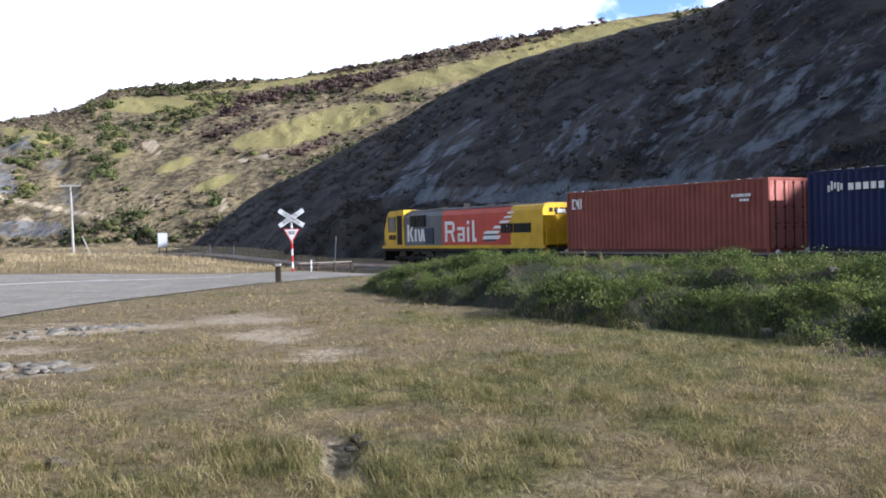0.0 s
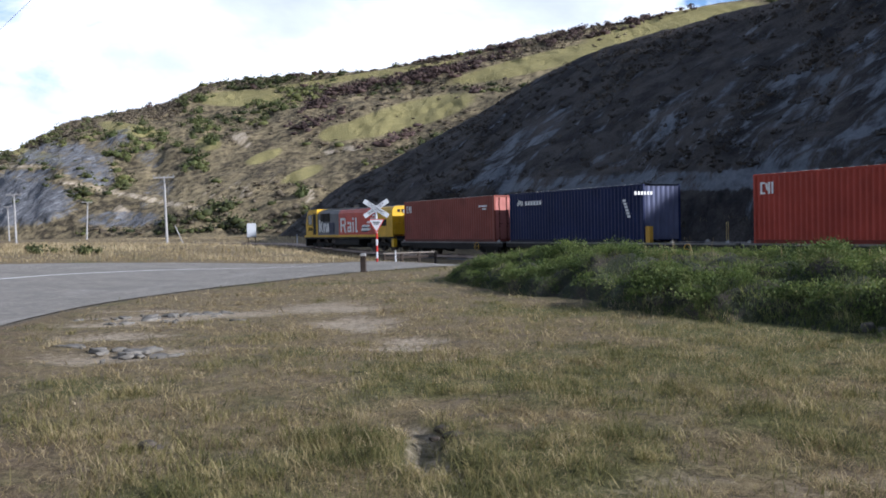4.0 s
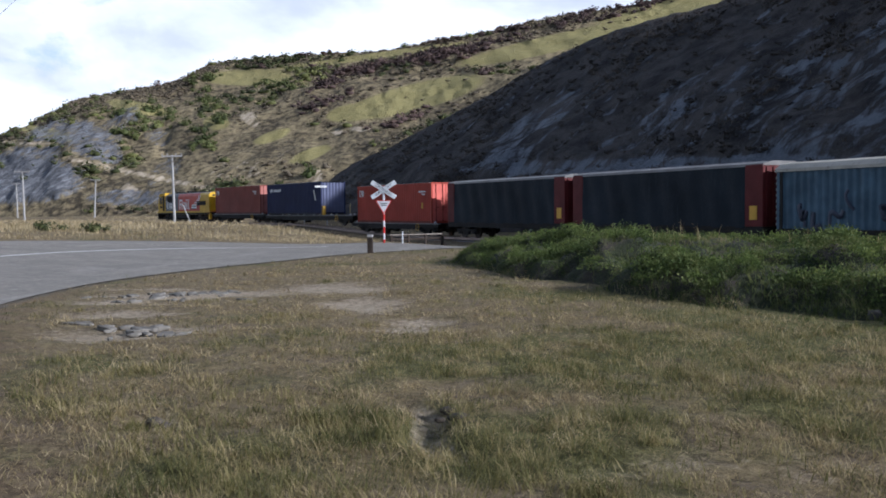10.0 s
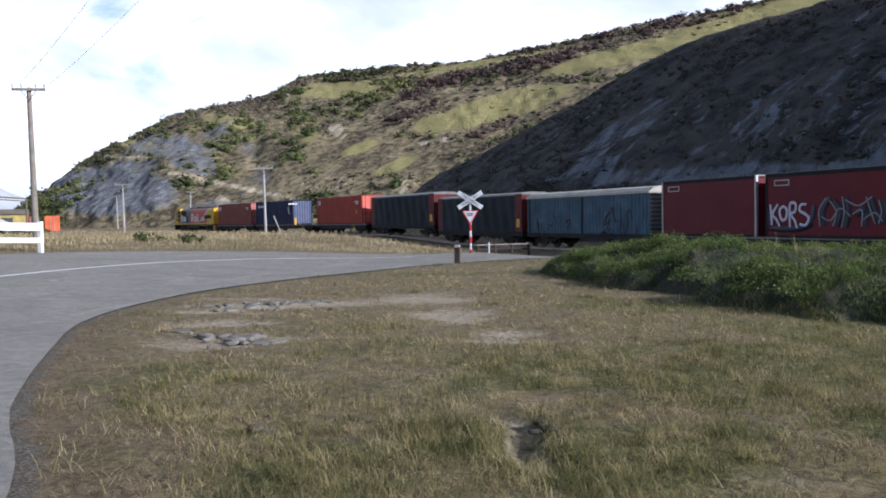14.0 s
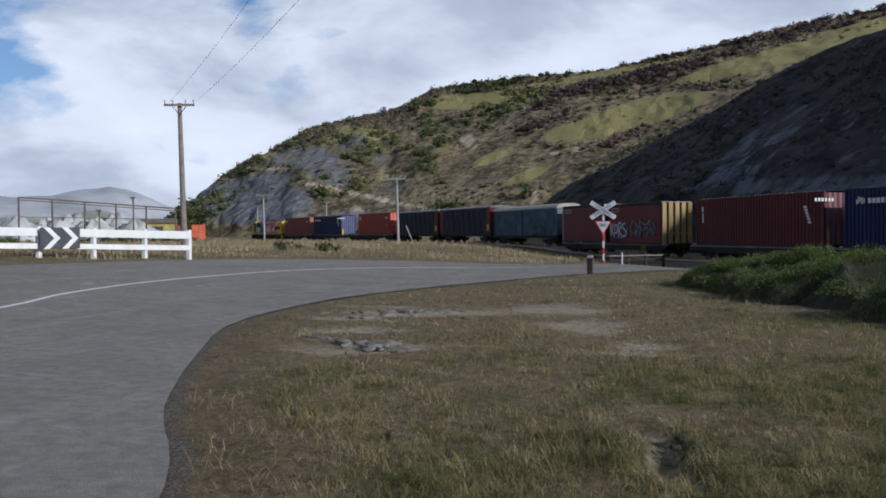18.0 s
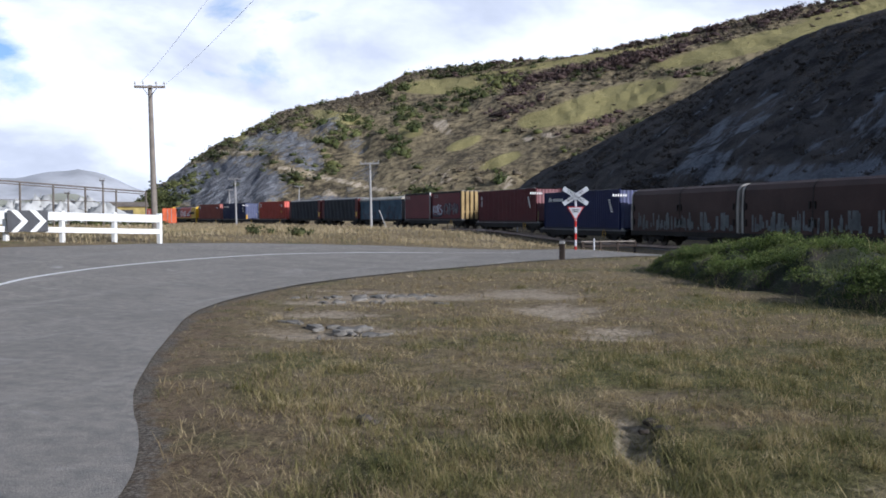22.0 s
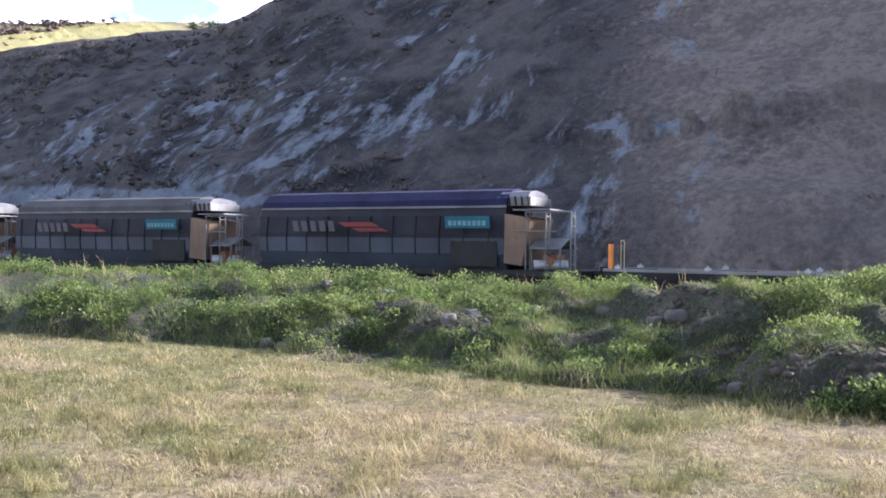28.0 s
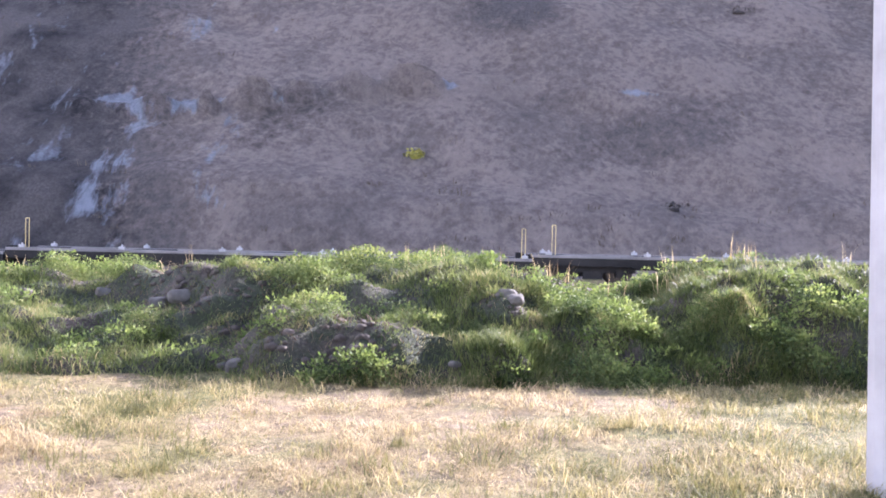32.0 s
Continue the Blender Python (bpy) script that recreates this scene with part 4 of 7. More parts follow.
def container(colour, label, length=12.05, height=2.9, ribbed_end=False, marks=(), rust=(0.12, 0.05, 0.03)):
    """A steel shipping box with ribbed sides; doors at the trailing end (-x). Its foot is at the origin."""
    c = thing("shipping_container", label, "container", "containers on the train")
    m = paint(label.split()[0] + "_container_paint", colour, 0.55, 0.0, 0.22, tuple(x * 0.4 for x in colour), 0.8, 0.35)
    dark = paint(label.split()[0] + "_container_gear", tuple(x * 0.45 for x in colour), 0.6)
    # doors lightened: some fading, plus sun on the trailing end painted in
    faded = paint(label.split()[0] + "_lit_door_paint", tuple(min(0.9, x * 1.6 + 0.07) for x in colour), 0.6, 0.0, 0.2, colour, 1.5, 0.4)
    h, w = length / 2, 1.219
    for y, out in ((w - 0.025, 1), (-w + 0.025, -1)):
        part("side_wall", sheet_side(-h + 0.12, h - 0.12, 0.14, height - 0.1, y, 0.036, 0.28, out), m, c)
    for x in (-h + 0.06, h - 0.06):
        for y in (-w + 0.06, w - 0.06):
            part("corner_post", box(x - 0.06, x + 0.06, y - 0.06, y + 0.06, 0.0, height, bevel=0.012), m, c)
    for y in (-w + 0.04, w - 0.04):
        part("top_rail", box(-h + 0.12, h - 0.12, y - 0.03, y + 0.03, height - 0.1, height - 0.01), m, c)
        part("bottom_rail", box(-h + 0.12, h - 0.12, y - 0.035, y + 0.035, 0.0, 0.15), dark, c)
    V = []
    n = int(length / 0.22)
    for i in range(n + 1):
        x = -h + 0.05 + (length - 0.1) * i / n
        z = height - 0.02 - (0.02 if i % 2 else 0.0)
        V += [(x, -w + 0.05, z), (x, w - 0.05, z)]
    part("roof", np_mesh("roof", V, grid_faces(n + 1, 2)[:, ::-1], None), m, c)
    for k in range(int(length / 0.55)):
        x = -h + 0.4 + k * 0.55
        part("roof_lug", box(x - 0.11, x + 0.11, w - 0.075, w - 0.012, height - 0.012, height + 0.004), M_GALV, c, "small pale roof-edge lug")
    part("floor", box(-h + 0.1, h - 0.1, -w + 0.06, w - 0.06, 0.08, 0.14), dark, c)
    front = sheet_side(-w + 0.12, w - 0.12, 0.14, height - 0.1, 0, 0.05, 0.3)
    part("front_wall", front, m, c, at=pose(h - 0.03, 0, 0, 0, 0, -90))
    if ribbed_end:
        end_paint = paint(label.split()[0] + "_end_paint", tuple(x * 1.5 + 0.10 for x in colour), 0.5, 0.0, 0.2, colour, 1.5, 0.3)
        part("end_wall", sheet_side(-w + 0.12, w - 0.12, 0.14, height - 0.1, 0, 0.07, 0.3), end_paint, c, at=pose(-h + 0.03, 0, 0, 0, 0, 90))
        bar_parts("end_lettering", [(0.15 + 0.2 * i, 0.12, 2.35, 0.17) for i in range(6)], M_LETTER, c, "white lettering bar", at=pose(-h - 0.008, 0.6, 0, 0, 0, 90) @ pose(-0.1, 0, 0))
    else:
        for sgn in (-1, 1):
            y0, y1 = (0.015, w - 0.13) if sgn > 0 else (-w + 0.13, -0.015)
            bm = box(-h + 0.02, -h + 0.07, y0, y1, 0.16, height - 0.12, bevel=0.008)
            for z in (0.5, 1.15, 1.85, 2.45):
                box(-h + 0.005, -h + 0.03, y0 + 0.08, y1 - 0.08, z, z + 0.3, bm)
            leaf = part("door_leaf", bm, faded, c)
            for y in (y0 + 0.26, y1 - 0.26):
                bm = rod((-h - 0.02, y, 0.15), (-h - 0.02, y, height - 0.12), 0.022)
                for z in (0.2, 0.95, 1.75, height - 0.2):
                    box(-h - 0.04, -h + 0.02, y - 0.05, y + 0.05, z - 0.04, z + 0.04, bm)
                box(-h - 0.045, -h - 0.01, y - 0.2, y + 0.05, 1.1, 1.14, bm)
                part("lock_rod", bm, dark, leaf)
        part("door_header", box(-h + 0.0, -h + 0.12, -w + 0.12, w - 0.12, height - 0.12, height), m, c)
        part("door_sill", box(-h + 0.0, -h + 0.12, -w + 0.12, w - 0.12, 0.0, 0.16), m, c)
    for name, quads, z, mat, lab in marks:
        bar_parts(name, quads, mat, c, lab, pose(0, w - 0.012, 0))
    return c


def bars(quads, lift=0.0):
    """Thin plates on a wall: (x, width, z, height[, lean]) each, proud of y = 0."""
    bm = bmesh.new()
    for q in quads:
        x, wd, z, ht = q[:4]
        k = q[4] if len(q) > 4 else 0.0
        vs = []
        for y in (0.0, 0.02):
            for dx, dz in ((0, 0), (wd, 0), (wd + k, ht), (k, ht)):
                vs.append(bm.verts.new((x + dx, y + lift, z + dz)))
        for f in ((3, 2, 1, 0), (4, 5, 6, 7), (0, 1, 5, 4), (1, 2, 6, 5), (2, 3, 7, 6), (3, 0, 4, 7)):
            bm.faces.new([vs[i] for i in f])
    return bm


def bar_parts(name, quads, material, parent, label="", at=None, lift=0.0):
    """Each plate of a marking as a part of its own."""
    for q in quads:
        part(name, bars([q], lift), material, parent, label, at)


def strokes(name, lines, wide, material, parent, label, y=1.2):
    """Sprayed lines on a near side: each a flat ribbon through its points (distance behind the front, height)."""
    for pts in lines:
        P = spline([(q[0], q[1]) for q in pts], np.linspace(0, len(pts) - 1, 5 * len(pts)))
        T = np.gradient(P, axis=0)
        nrm = np.stack([-T[:, 1], T[:, 0]], 1) / (np.linalg.norm(T, axis=1)[:, None] + 1e-9)
        w_ = wide * (0.7 + 0.3 * np.sin(np.linspace(0.3, 2.8, len(P))))[:, None] / 2
        V = []
        for e in (P - nrm * w_, P + nrm * w_):
            V += [[(a, y, z), (a, y + 0.012, z)] for a, z in e]
        V = np.array(V).reshape(2, len(P), 2, 3)
        ring = np.stack([V[0, :, 0], V[0, :, 1], V[1, :, 1], V[1, :, 0]], 0)
        part(name, np_mesh(name, ring.reshape(-1, 3), grid_faces(4, len(P), True), None), material, parent, label)


def onto_train(ob, middle, lift=0.0):
    TRAIN_CARS.append((ob, middle, lift))


# Lettering on a near side reads from the front (+x) to the rear, so x runs backwards there.
logo_blue = [("logo_shape", [(5.1 - 0.13 * i, 0.08, 2.12 + 0.05 * (i % 3), 0.22 + 0.1 * (i % 2)) for i in range(5)], 0, M_LETTER, "small white logo shape"),
             ("side_lettering", [(4.15 - 0.29 * i, 0.2, 2.15, 0.24) for i in range(6)], 0, M_LETTER, "white lettering bars"),
             ("slanted_lettering", [(-4.7 - 0.07 * i, 0.22, 2.05 - 0.16 * i, 0.12) for i in range(6)], 0, M_LETTER, "white slanted lettering bars")]
logo_red = [("logo_shape", [(5.45, 0.1, 2.05, 0.5), (5.3, 0.15, 2.47, 0.08), (5.3, 0.15, 2.05, 0.08), (5.02, 0.1, 2.05, 0.5), (5.12, 0.1, 2.2, 0.3, 0.05), (4.85, 0.09, 2.05, 0.5)], 0, M_LETTER, "white logo shape"),
            ("number_bars", [(-4.3 - 0.16 * i, 0.12, 2.2, 0.12) for i in range(6)] + [(-4.7 - 0.16 * i, 0.12, 2.02, 0.1) for i in range(3)], 0, M_LETTER, "small white number bars"),
            ("data_plate", [(-4.75, 0.22, 1.05, 0.42)], 0, M_STAKE, "small yellow data plate")]

A = flat_wagon(13.4, "dark container flat wagon under a brown container", False)
onto_train(A, 23.9)
c1 = container((0.25, 0.068, 0.05), "brown-red ribbed shipping container with locking doors", 11.9, marks=logo_red[:2])
onto_train(c1, 23.8, 0.95)
B = flat_wagon(18.6, "long container flat wagon with an empty rear deck", True)
onto_train(B, 40.2)
part("hand_brake_stand", box(-3.7, -3.4, 0.9, 1.15, 0.95, 1.75, bevel=0.02), M_STAKE, B, "yellow hand-brake stand")
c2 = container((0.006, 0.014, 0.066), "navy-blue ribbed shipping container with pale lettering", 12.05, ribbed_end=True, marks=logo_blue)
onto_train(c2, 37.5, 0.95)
C = flat_wagon(13.6, "dark container flat wagon under a red container", False)
onto_train(C, 56.6)
c3 = container((0.38, 0.056, 0.034), "bright-red ribbed shipping container with locking doors", 11.9, marks=logo_red)
onto_train(c3, 56.55, 0.95)


def curtain_wagon(label, length=13.2):
    w = thing("curtain_wagon", label, "wagon", "wagons of the train")
    h = length / 2
    red = paint("curtain_end_red", (0.12, 0.018, 0.018), 0.6, 0.0, 0.35, (0.05, 0.02, 0.015))
    tarp = paint("curtain_tarp", (0.010, 0.017, 0.026), 0.7, 0.0, 0.35, (0.045, 0.06, 0.072), 0.5, 0.5)
    part("underframe", box(-h, h, -1.2, 1.2, 0.72, 0.98, bevel=0.02), M_BLACK, w)
    part("floor", box(-h, h, -1.22, 1.22, 0.98, 1.06), M_BLACK, w)
    for x0, x1 in ((h - 0.9, h), (-h, -h + 1.0)):
        part("end_bay", box(x0, x1, -1.24, 1.24, 1.06, 3.7, bevel=0.03), red, w, "dark-red steel end bay")
    for sx in (-1, 1):
        for y in np.linspace(-1.0, 1.0, 6):
            part("end_rib", box(sx * h, sx * (h + 0.05), y - 0.06, y + 0.06, 1.15, 3.6), red, w, "dark-red end rib")
    for y, o in ((1.2, 1), (-1.2, -1)):
        xs, zs = np.linspace(-h + 1.0, h - 0.9, 70), np.linspace(1.0, 3.62, 9)
        X, Z = np.meshgrid(xs, zs, indexing="ij")
        fold = 0.035 * np.sin(X * 4.4 + 1.2 * np.sin(Z * 1.3)) + 0.05 * fbm(X * 1.2, Z * 0.5 + o, 2.0, 3)
        Y = y + o * (0.02 + fold * (1 - ((Z - 2.3) / 1.5) ** 4))
        part("curtain", np_mesh("curtain", np.stack([X, Y, Z], -1).reshape(-1, 3), grid_faces(70, 9)[:, ::-o or 1], None, True), tarp, w, "dark blue-green tarpaulin side curtain")
    bm = prism([(-1.24, 3.62), (1.24, 3.62), (1.2, 3.74), (0.6, 3.86), (-0.6, 3.86), (-1.2, 3.74)], -h, h)
    part("roof", bm, paint("curtain_roof", (0.20, 0.195, 0.19), 0.5), w, "pale grey roof")
    part("side_label", bars([(-h + 0.3, 0.42, 1.35, 0.6)], 0), M_STAKE, w, "faded yellow plate", at=pose(0, 1.245, 0))
    for x in (-h + 2.0, h - 2.0):
        bogie(w, x)
    coupler(w, -h, -0.35)
    coupler(w, h, 0.35)
    return w


onto_train(curtain_wagon("dark tarpaulin curtain-sided wagon with red ends", 13.3), 71.4)
onto_train(curtain_wagon("dark tarpaulin curtain-sided wagon with sagging curtain", 13.6), 85.6)


def slatted_wagon():
    w = thing("slatted_wagon", "blue-grey slat-sided covered wagon with graffiti", "wagon", "wagons of the train")
    L, h = 13.9, 6.95
    blue = paint("slat_blue", (0.085, 0.145, 0.20), 0.6, 0.0, 0.4, (0.03, 0.04, 0.045), 1.0, 0.6)
    part("underframe", box(-h, h, -1.2, 1.2, 0.70, 0.96, bevel=0.02), M_BLACK, w)
    for k in range(2):
        x0 = -h + 0.35 + k * 6.65
        for y, o in ((1.2, 1), (-1.2, -1)):
            p = part("side_door", sheet_side(x0, x0 + 6.5, 0.98, 3.35, y, 0.06, 0.36, o, 0.3), blue, w)
        part("door_edge", box(x0 + 6.5, x0 + 6.65, 1.12, 1.24, 0.96, 3.38), M_BLACK, w)
    dark = plain("graffiti_dark", (0.03, 0.04, 0.07), 0.6)
    rnd = random.Random(5)
    for x0, x1, n_ in ((-6.0, -2.2, 11), (1.6, 5.6, 7)):
        for _ in range(n_):
            a_, z_ = rnd.uniform(x0, x1), rnd.uniform(1.1, 1.9)
            pts = [(a_, z_)]
            for _ in range(3):
                pts.append((pts[-1][0] + rnd.uniform(-0.45, 0.45), min(2.5, max(1.05, pts[-1][1] + rnd.uniform(-0.6, 0.6)))))
            strokes("graffiti_stroke", [pts], rnd.uniform(0.10, 0.28), dark, w, "dark spray-paint graffiti stroke", 1.202)
    part("roof", prism([(-1.26, 3.3), (1.26, 3.3), (1.24, 3.42), (0.95, 3.62), (0.4, 3.72), (-0.4, 3.72), (-0.95, 3.62), (-1.24, 3.42)], -h, h), paint("slat_roof", (0.46, 0.43, 0.36), 0.6, 0.0, 0.3), w, "pale weathered arched roof")
    for sx in (-1, 1):
        louvre = paint("louvre_steel", (0.30, 0.27, 0.23), 0.6)
        for z in np.arange(1.1, 3.3, 0.24):
            part("end_louvre", box(sx * (h - 0.06), sx * (h + 0.03), -1.15, 1.15, z, z + 0.11), louvre, w)
        part("end_wall", box(sx * (h - 0.3), sx * (h - 0.05), -1.18, 1.18, 0.96, 3.32), blue, w)
    for x in (-h + 2.0, h - 2.0):
        bogie(w, x)
    coupler(w, -h, -0.3)
    coupler(w, h, 0.3)
    return w


onto_train(slatted_wagon(), 100.0)

M_DRED = paint("dark_red_panel", (0.125, 0.008, 0.016), 0.55, 0.0, 0.2, (0.05, 0.012, 0.014), 0.7, 0.3)
M_RIBYEL = paint("rib_yellow", (0.40, 0.28, 0.12), 0.6, 0.0, 0.3)
M_SPRAY = plain("spray_white", (0.62, 0.64, 0.74), 0.6)
M_SPRAYD = plain("spray_violet", (0.022, 0.015, 0.035), 0.6)
M_SPRAY2 = plain("spray_grey", (0.24, 0.25, 0.27), 0.7)


def swap_body(label, length, yellow_end, tags):
    b = thing("swap_body", label, "container", "containers on the train")
    h = length / 2
    part("body", box(-h + 0.1, h - 0.1, -1.16, 1.16, 0.0, 2.85), M_DRED, b)
    for y, o in ((1.2, 1), (-1.2, -1)):
        part("side_curtain", box(-h + 0.08, h - 0.08, min(y, y - 0.04 * o), max(y, y - 0.04 * o), 0.08, 2.72, bevel=0.012), M_DRED, b)
        part("top_rail", box(-h, h, min(y, y - 0.08 * o) - 0.01, max(y, y - 0.08 * o) + 0.01, 2.72, 2.9, bevel=0.01), M_BLACK, b)
        part("bottom_rail", box(-h, h, min(y, y - 0.08 * o) - 0.01, max(y, y - 0.08 * o) + 0.01, -0.02, 0.1), M_BLACK, b)
    part("roof", box(-h, h, -1.18, 1.18, 2.85, 2.92), paint("swap_roof", (0.30, 0.28, 0.27), 0.6), b)
    for x in (-h + 0.03, h - 0.05):
        part("corner_frame", box(x - 0.05, x + 0.05, 1.1, 1.23, 0.0, 2.9), M_GALV if not yellow_end else M_BLACK, b)
    if yellow_end:
        for k in range(5):
            y = -1.0 + k * 0.5
            part("end_rib", box(-h - 0.13, -h + 0.02, y - 0.16, y + 0.16, 0.05, 2.85, bevel=0.02), M_RIBYEL, b, "pale yellow vertical end rib")
        part("end_bar", box(-h - 0.16, -h - 0.10, -1.15, 1.15, 0.72, 0.82), M_RIBYEL, b)
        part("end_panel", box(-h + 0.0, -h + 0.06, -1.18, 1.18, 0.0, 2.88), M_BLACK, b)
    bar_parts("placard_edge", ([(h - 1.5, 0.95, 2.33, 0.05), (h - 1.5, 0.95, 2.56, 0.05), (h - 1.5, 0.05, 2.33, 0.28), (h - 0.6, 0.05, 2.33, 0.28)]), M_GALV, b, "pale placard edge", pose(0, 1.2, 0))
    for lines, wide, mat, lab, y in tags:
        strokes("graffiti_stroke", lines, wide, mat, b, lab, y)
    return b


rnd = random.Random(11)
tag_pale = [[(3.45, 1.5), (3.38, 1.0), (3.36, 0.55)], [(2.95, 1.5), (3.3, 1.05), (3.05, 0.8), (2.85, 0.5)],
            [(2.62, 1.4), (2.85, 1.2), (2.72, 0.8), (2.45, 0.85), (2.4, 1.25), (2.62, 1.4)],
            [(2.2, 0.45), (2.22, 1.0), (2.18, 1.5), (1.85, 1.5), (1.88, 1.15), (2.15, 1.05), (1.9, 0.75), (1.75, 0.42)],
            [(1.2, 1.45), (1.5, 1.45), (1.6, 1.2), (1.3, 1.05), (1.05, 0.85), (1.25, 0.55), (1.6, 0.6)]]
tag_dark = [[(3.5, 0.42), (2.6, 0.36), (1.6, 0.40), (0.8, 0.62)], [(3.55, 1.3), (3.5, 0.9), (3.5, 0.5)], [(1.1, 0.5), (0.85, 0.9), (0.75, 1.4)]]
tag_block = [[(0.2 - 0.62 * k + a, z) for a, z in sh] for k, sh in enumerate(([(0.0, 0.5), (0.05, 1.2), (-0.35, 1.7)], [(0.1, 1.6), (-0.3, 1.1), (-0.1, 0.5)], [(0.05, 0.45), (-0.1, 1.1), (0.0, 1.75)], [(0.1, 1.0), (-0.4, 1.15), (-0.4, 0.5)], [(0.0, 1.7), (-0.2, 1.2), (-0.45, 0.6)], [(0.0, 0.6), (-0.15, 1.1), (0.0, 1.55)]))]
tag_edge = [[(x_ + 0.2, z_) for x_, z_ in l_] for l_ in tag_block] + [[(0.3, 0.9), (-0.2, 0.75), (-0.7, 1.25), (-1.3, 0.9)], [(-1.0, 1.6), (-1.7, 1.35), (-2.4, 1.7)], [(-1.9, 0.75), (-2.5, 1.05), (-2.9, 0.7)]]
D = flat_wagon(16.4, "dark flat wagon under two dark-red swap bodies", False)
onto_train(D, 115.9)
onto_train(swap_body("dark-red curtain-sided swap body with black rails", 7.3, False, []), 111.75, 0.95)
onto_train(swap_body("dark-red swap body with graffiti and yellow ribbed end", 7.5, True, [(tag_dark, 0.30, M_SPRAYD, "dark violet sprayed shadow", 1.2), (tag_block, 0.34, M_SPRAYD, "black sprayed block stroke", 1.2), (tag_pale, 0.13, M_SPRAY, "pale violet sprayed stroke", 1.214), (tag_edge, 0.07, M_SPRAY2, "thin pale sprayed outline", 1.214)]), 119.8, 0.95)
E_ = flat_wagon(13.6, "dark container flat wagon under a dull red container", True)
onto_train(E_, 133.9)
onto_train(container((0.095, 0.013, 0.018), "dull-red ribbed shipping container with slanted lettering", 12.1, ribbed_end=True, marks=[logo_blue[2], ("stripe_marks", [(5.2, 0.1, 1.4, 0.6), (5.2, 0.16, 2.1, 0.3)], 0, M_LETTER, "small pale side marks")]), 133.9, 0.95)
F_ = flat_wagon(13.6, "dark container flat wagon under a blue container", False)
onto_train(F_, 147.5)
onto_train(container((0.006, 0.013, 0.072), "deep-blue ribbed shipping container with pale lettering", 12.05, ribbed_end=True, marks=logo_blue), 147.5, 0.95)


def side_outline(top, waist, roof):
    pts = [(-1.25, 0.95), (1.25, 0.95), (1.28, waist), (1.22, top - 0.45), (1.05, top - 0.18), (0.7, top - 0.04), (0.0, top)]
    return pts + [(-y, z) for y, z in pts[2:-1][::-1]]


def covered_wagon(name, label, length, body_mat, panels, top=3.78):
    """A covered wagon with curved sliding sides."""
    w = thing(name, label, "wagon", "wagons of the train")
    h = length / 2
    part("underframe", box(-h - 0.1, h + 0.1, -1.22, 1.22, 0.66, 0.95, bevel=0.02), M_BLACK, w)
    pl = (length - 0.5) / panels
    for k in range(panels):
        x0 = -h + 0.25 + k * pl
        bm = prism(side_outline(top, 2.2, top), x0 + 0.035, x0 + pl - 0.035)
        p = part("sliding_side", bm, body_mat, w)
        for xx in (x0 + 0.2, x0 + pl - 0.2):
            for z in (1.35, 2.25):
                part("door_latch", box(xx - 0.05, xx + 0.05, 1.27, 1.33, z, z + 0.38), M_BLACK, p)
    for k in range(panels + 1):
        x0 = -h + 0.25 + k * pl
        o = [(y * 1.012, z + (0.02 if z > 2 else 0)) for y, z in side_outline(top, 2.2, top)]
        part("frame_rib", prism(o, x0 - 0.035, x0 + 0.035), M_BLACK, w)
    for sx in (-1, 1):
        o = side_outline(top, 2.2, top)
        part("end_wall", prism(o, min(sx * h, sx * (h - 0.22)), max(sx * h, sx * (h - 0.22))), paint("end_pale", (0.34, 0.32, 0.29), 0.6), w, "pale dusty end wall")
        for x_ in (0.6, 1.0):
            part("end_ladder_rail", rod((sx * (h + 0.08), x_, 0.95), (sx * (h + 0.08), x_, 3.5), 0.025), M_GALV, w)
    for x in (-h + 2.2, h - 2.2):
        bogie(w, x)
    coupler(w, -h - 0.1, -0.35)
    coupler(w, h + 0.1, 0.35)
    return w


M_BROWN = paint("rust_brown", (0.045, 0.022, 0.019), 0.6, 0.0, 0.35, (0.035, 0.025, 0.022), 0.6, 0.6)
M_CREAM = paint("cream_white", (0.38, 0.42, 0.41), 0.35, 0.0, 0.12, (0.30, 0.30, 0.28), 0.5, 0.25)
M_SKY = paint("pale_blue_panel", (0.22, 0.32, 0.54), 0.4, 0.0, 0.12)
M_DRIP = paint("bare_patch_grey", (0.15, 0.17, 0.175), 0.7, 0.0, 0.4, (0.05, 0.035, 0.03), 2.0, 0.8)
for mid, ln in ((161.2, 12.0), (173.4, 11.9)):
    w = covered_wagon("covered_wagon", "rust-brown covered wagon with pale worn patches", ln, M_BROWN, 2)
    q = []
    for i in range(58):
        x = rnd.uniform(-ln / 2 + 0.5, ln / 2 - 0.8)
        z0 = rnd.uniform(1.02, 1.30)
        q.append((x, rnd.uniform(0.05, 0.26), z0, min(rnd.uniform(0.3, 1.2) * (0.45 + 0.55 * math.sin(x * 1.7) ** 2), 2.15 - z0), rnd.uniform(-0.03, 0.03)))
    bar_parts("worn_patch", q, M_DRIP, w, "pale streaked worn paint patch", pose(0, 1.262, 0))
    onto_train(w, mid)
w = covered_wagon("covered_wagon", "clean cream-white covered wagon with sliding sides", 13.3, M_CREAM, 2)
part("blue_panel", bars([(0.35, 4.9, 1.05, 1.15)]), M_SKY, w, "pale blue repainted panel", at=pose(0, 1.268, 0))
part("info_plate", bars([(5.35, 0.28, 1.3, 0.38)]), M_BLACK, w, "small black data plate", at=pose(0, 1.268, 0))
part("tool_box", box(-6.3, -5.5, 1.2, 1.42, 0.95, 1.5, bevel=0.02), M_BLACK, w)
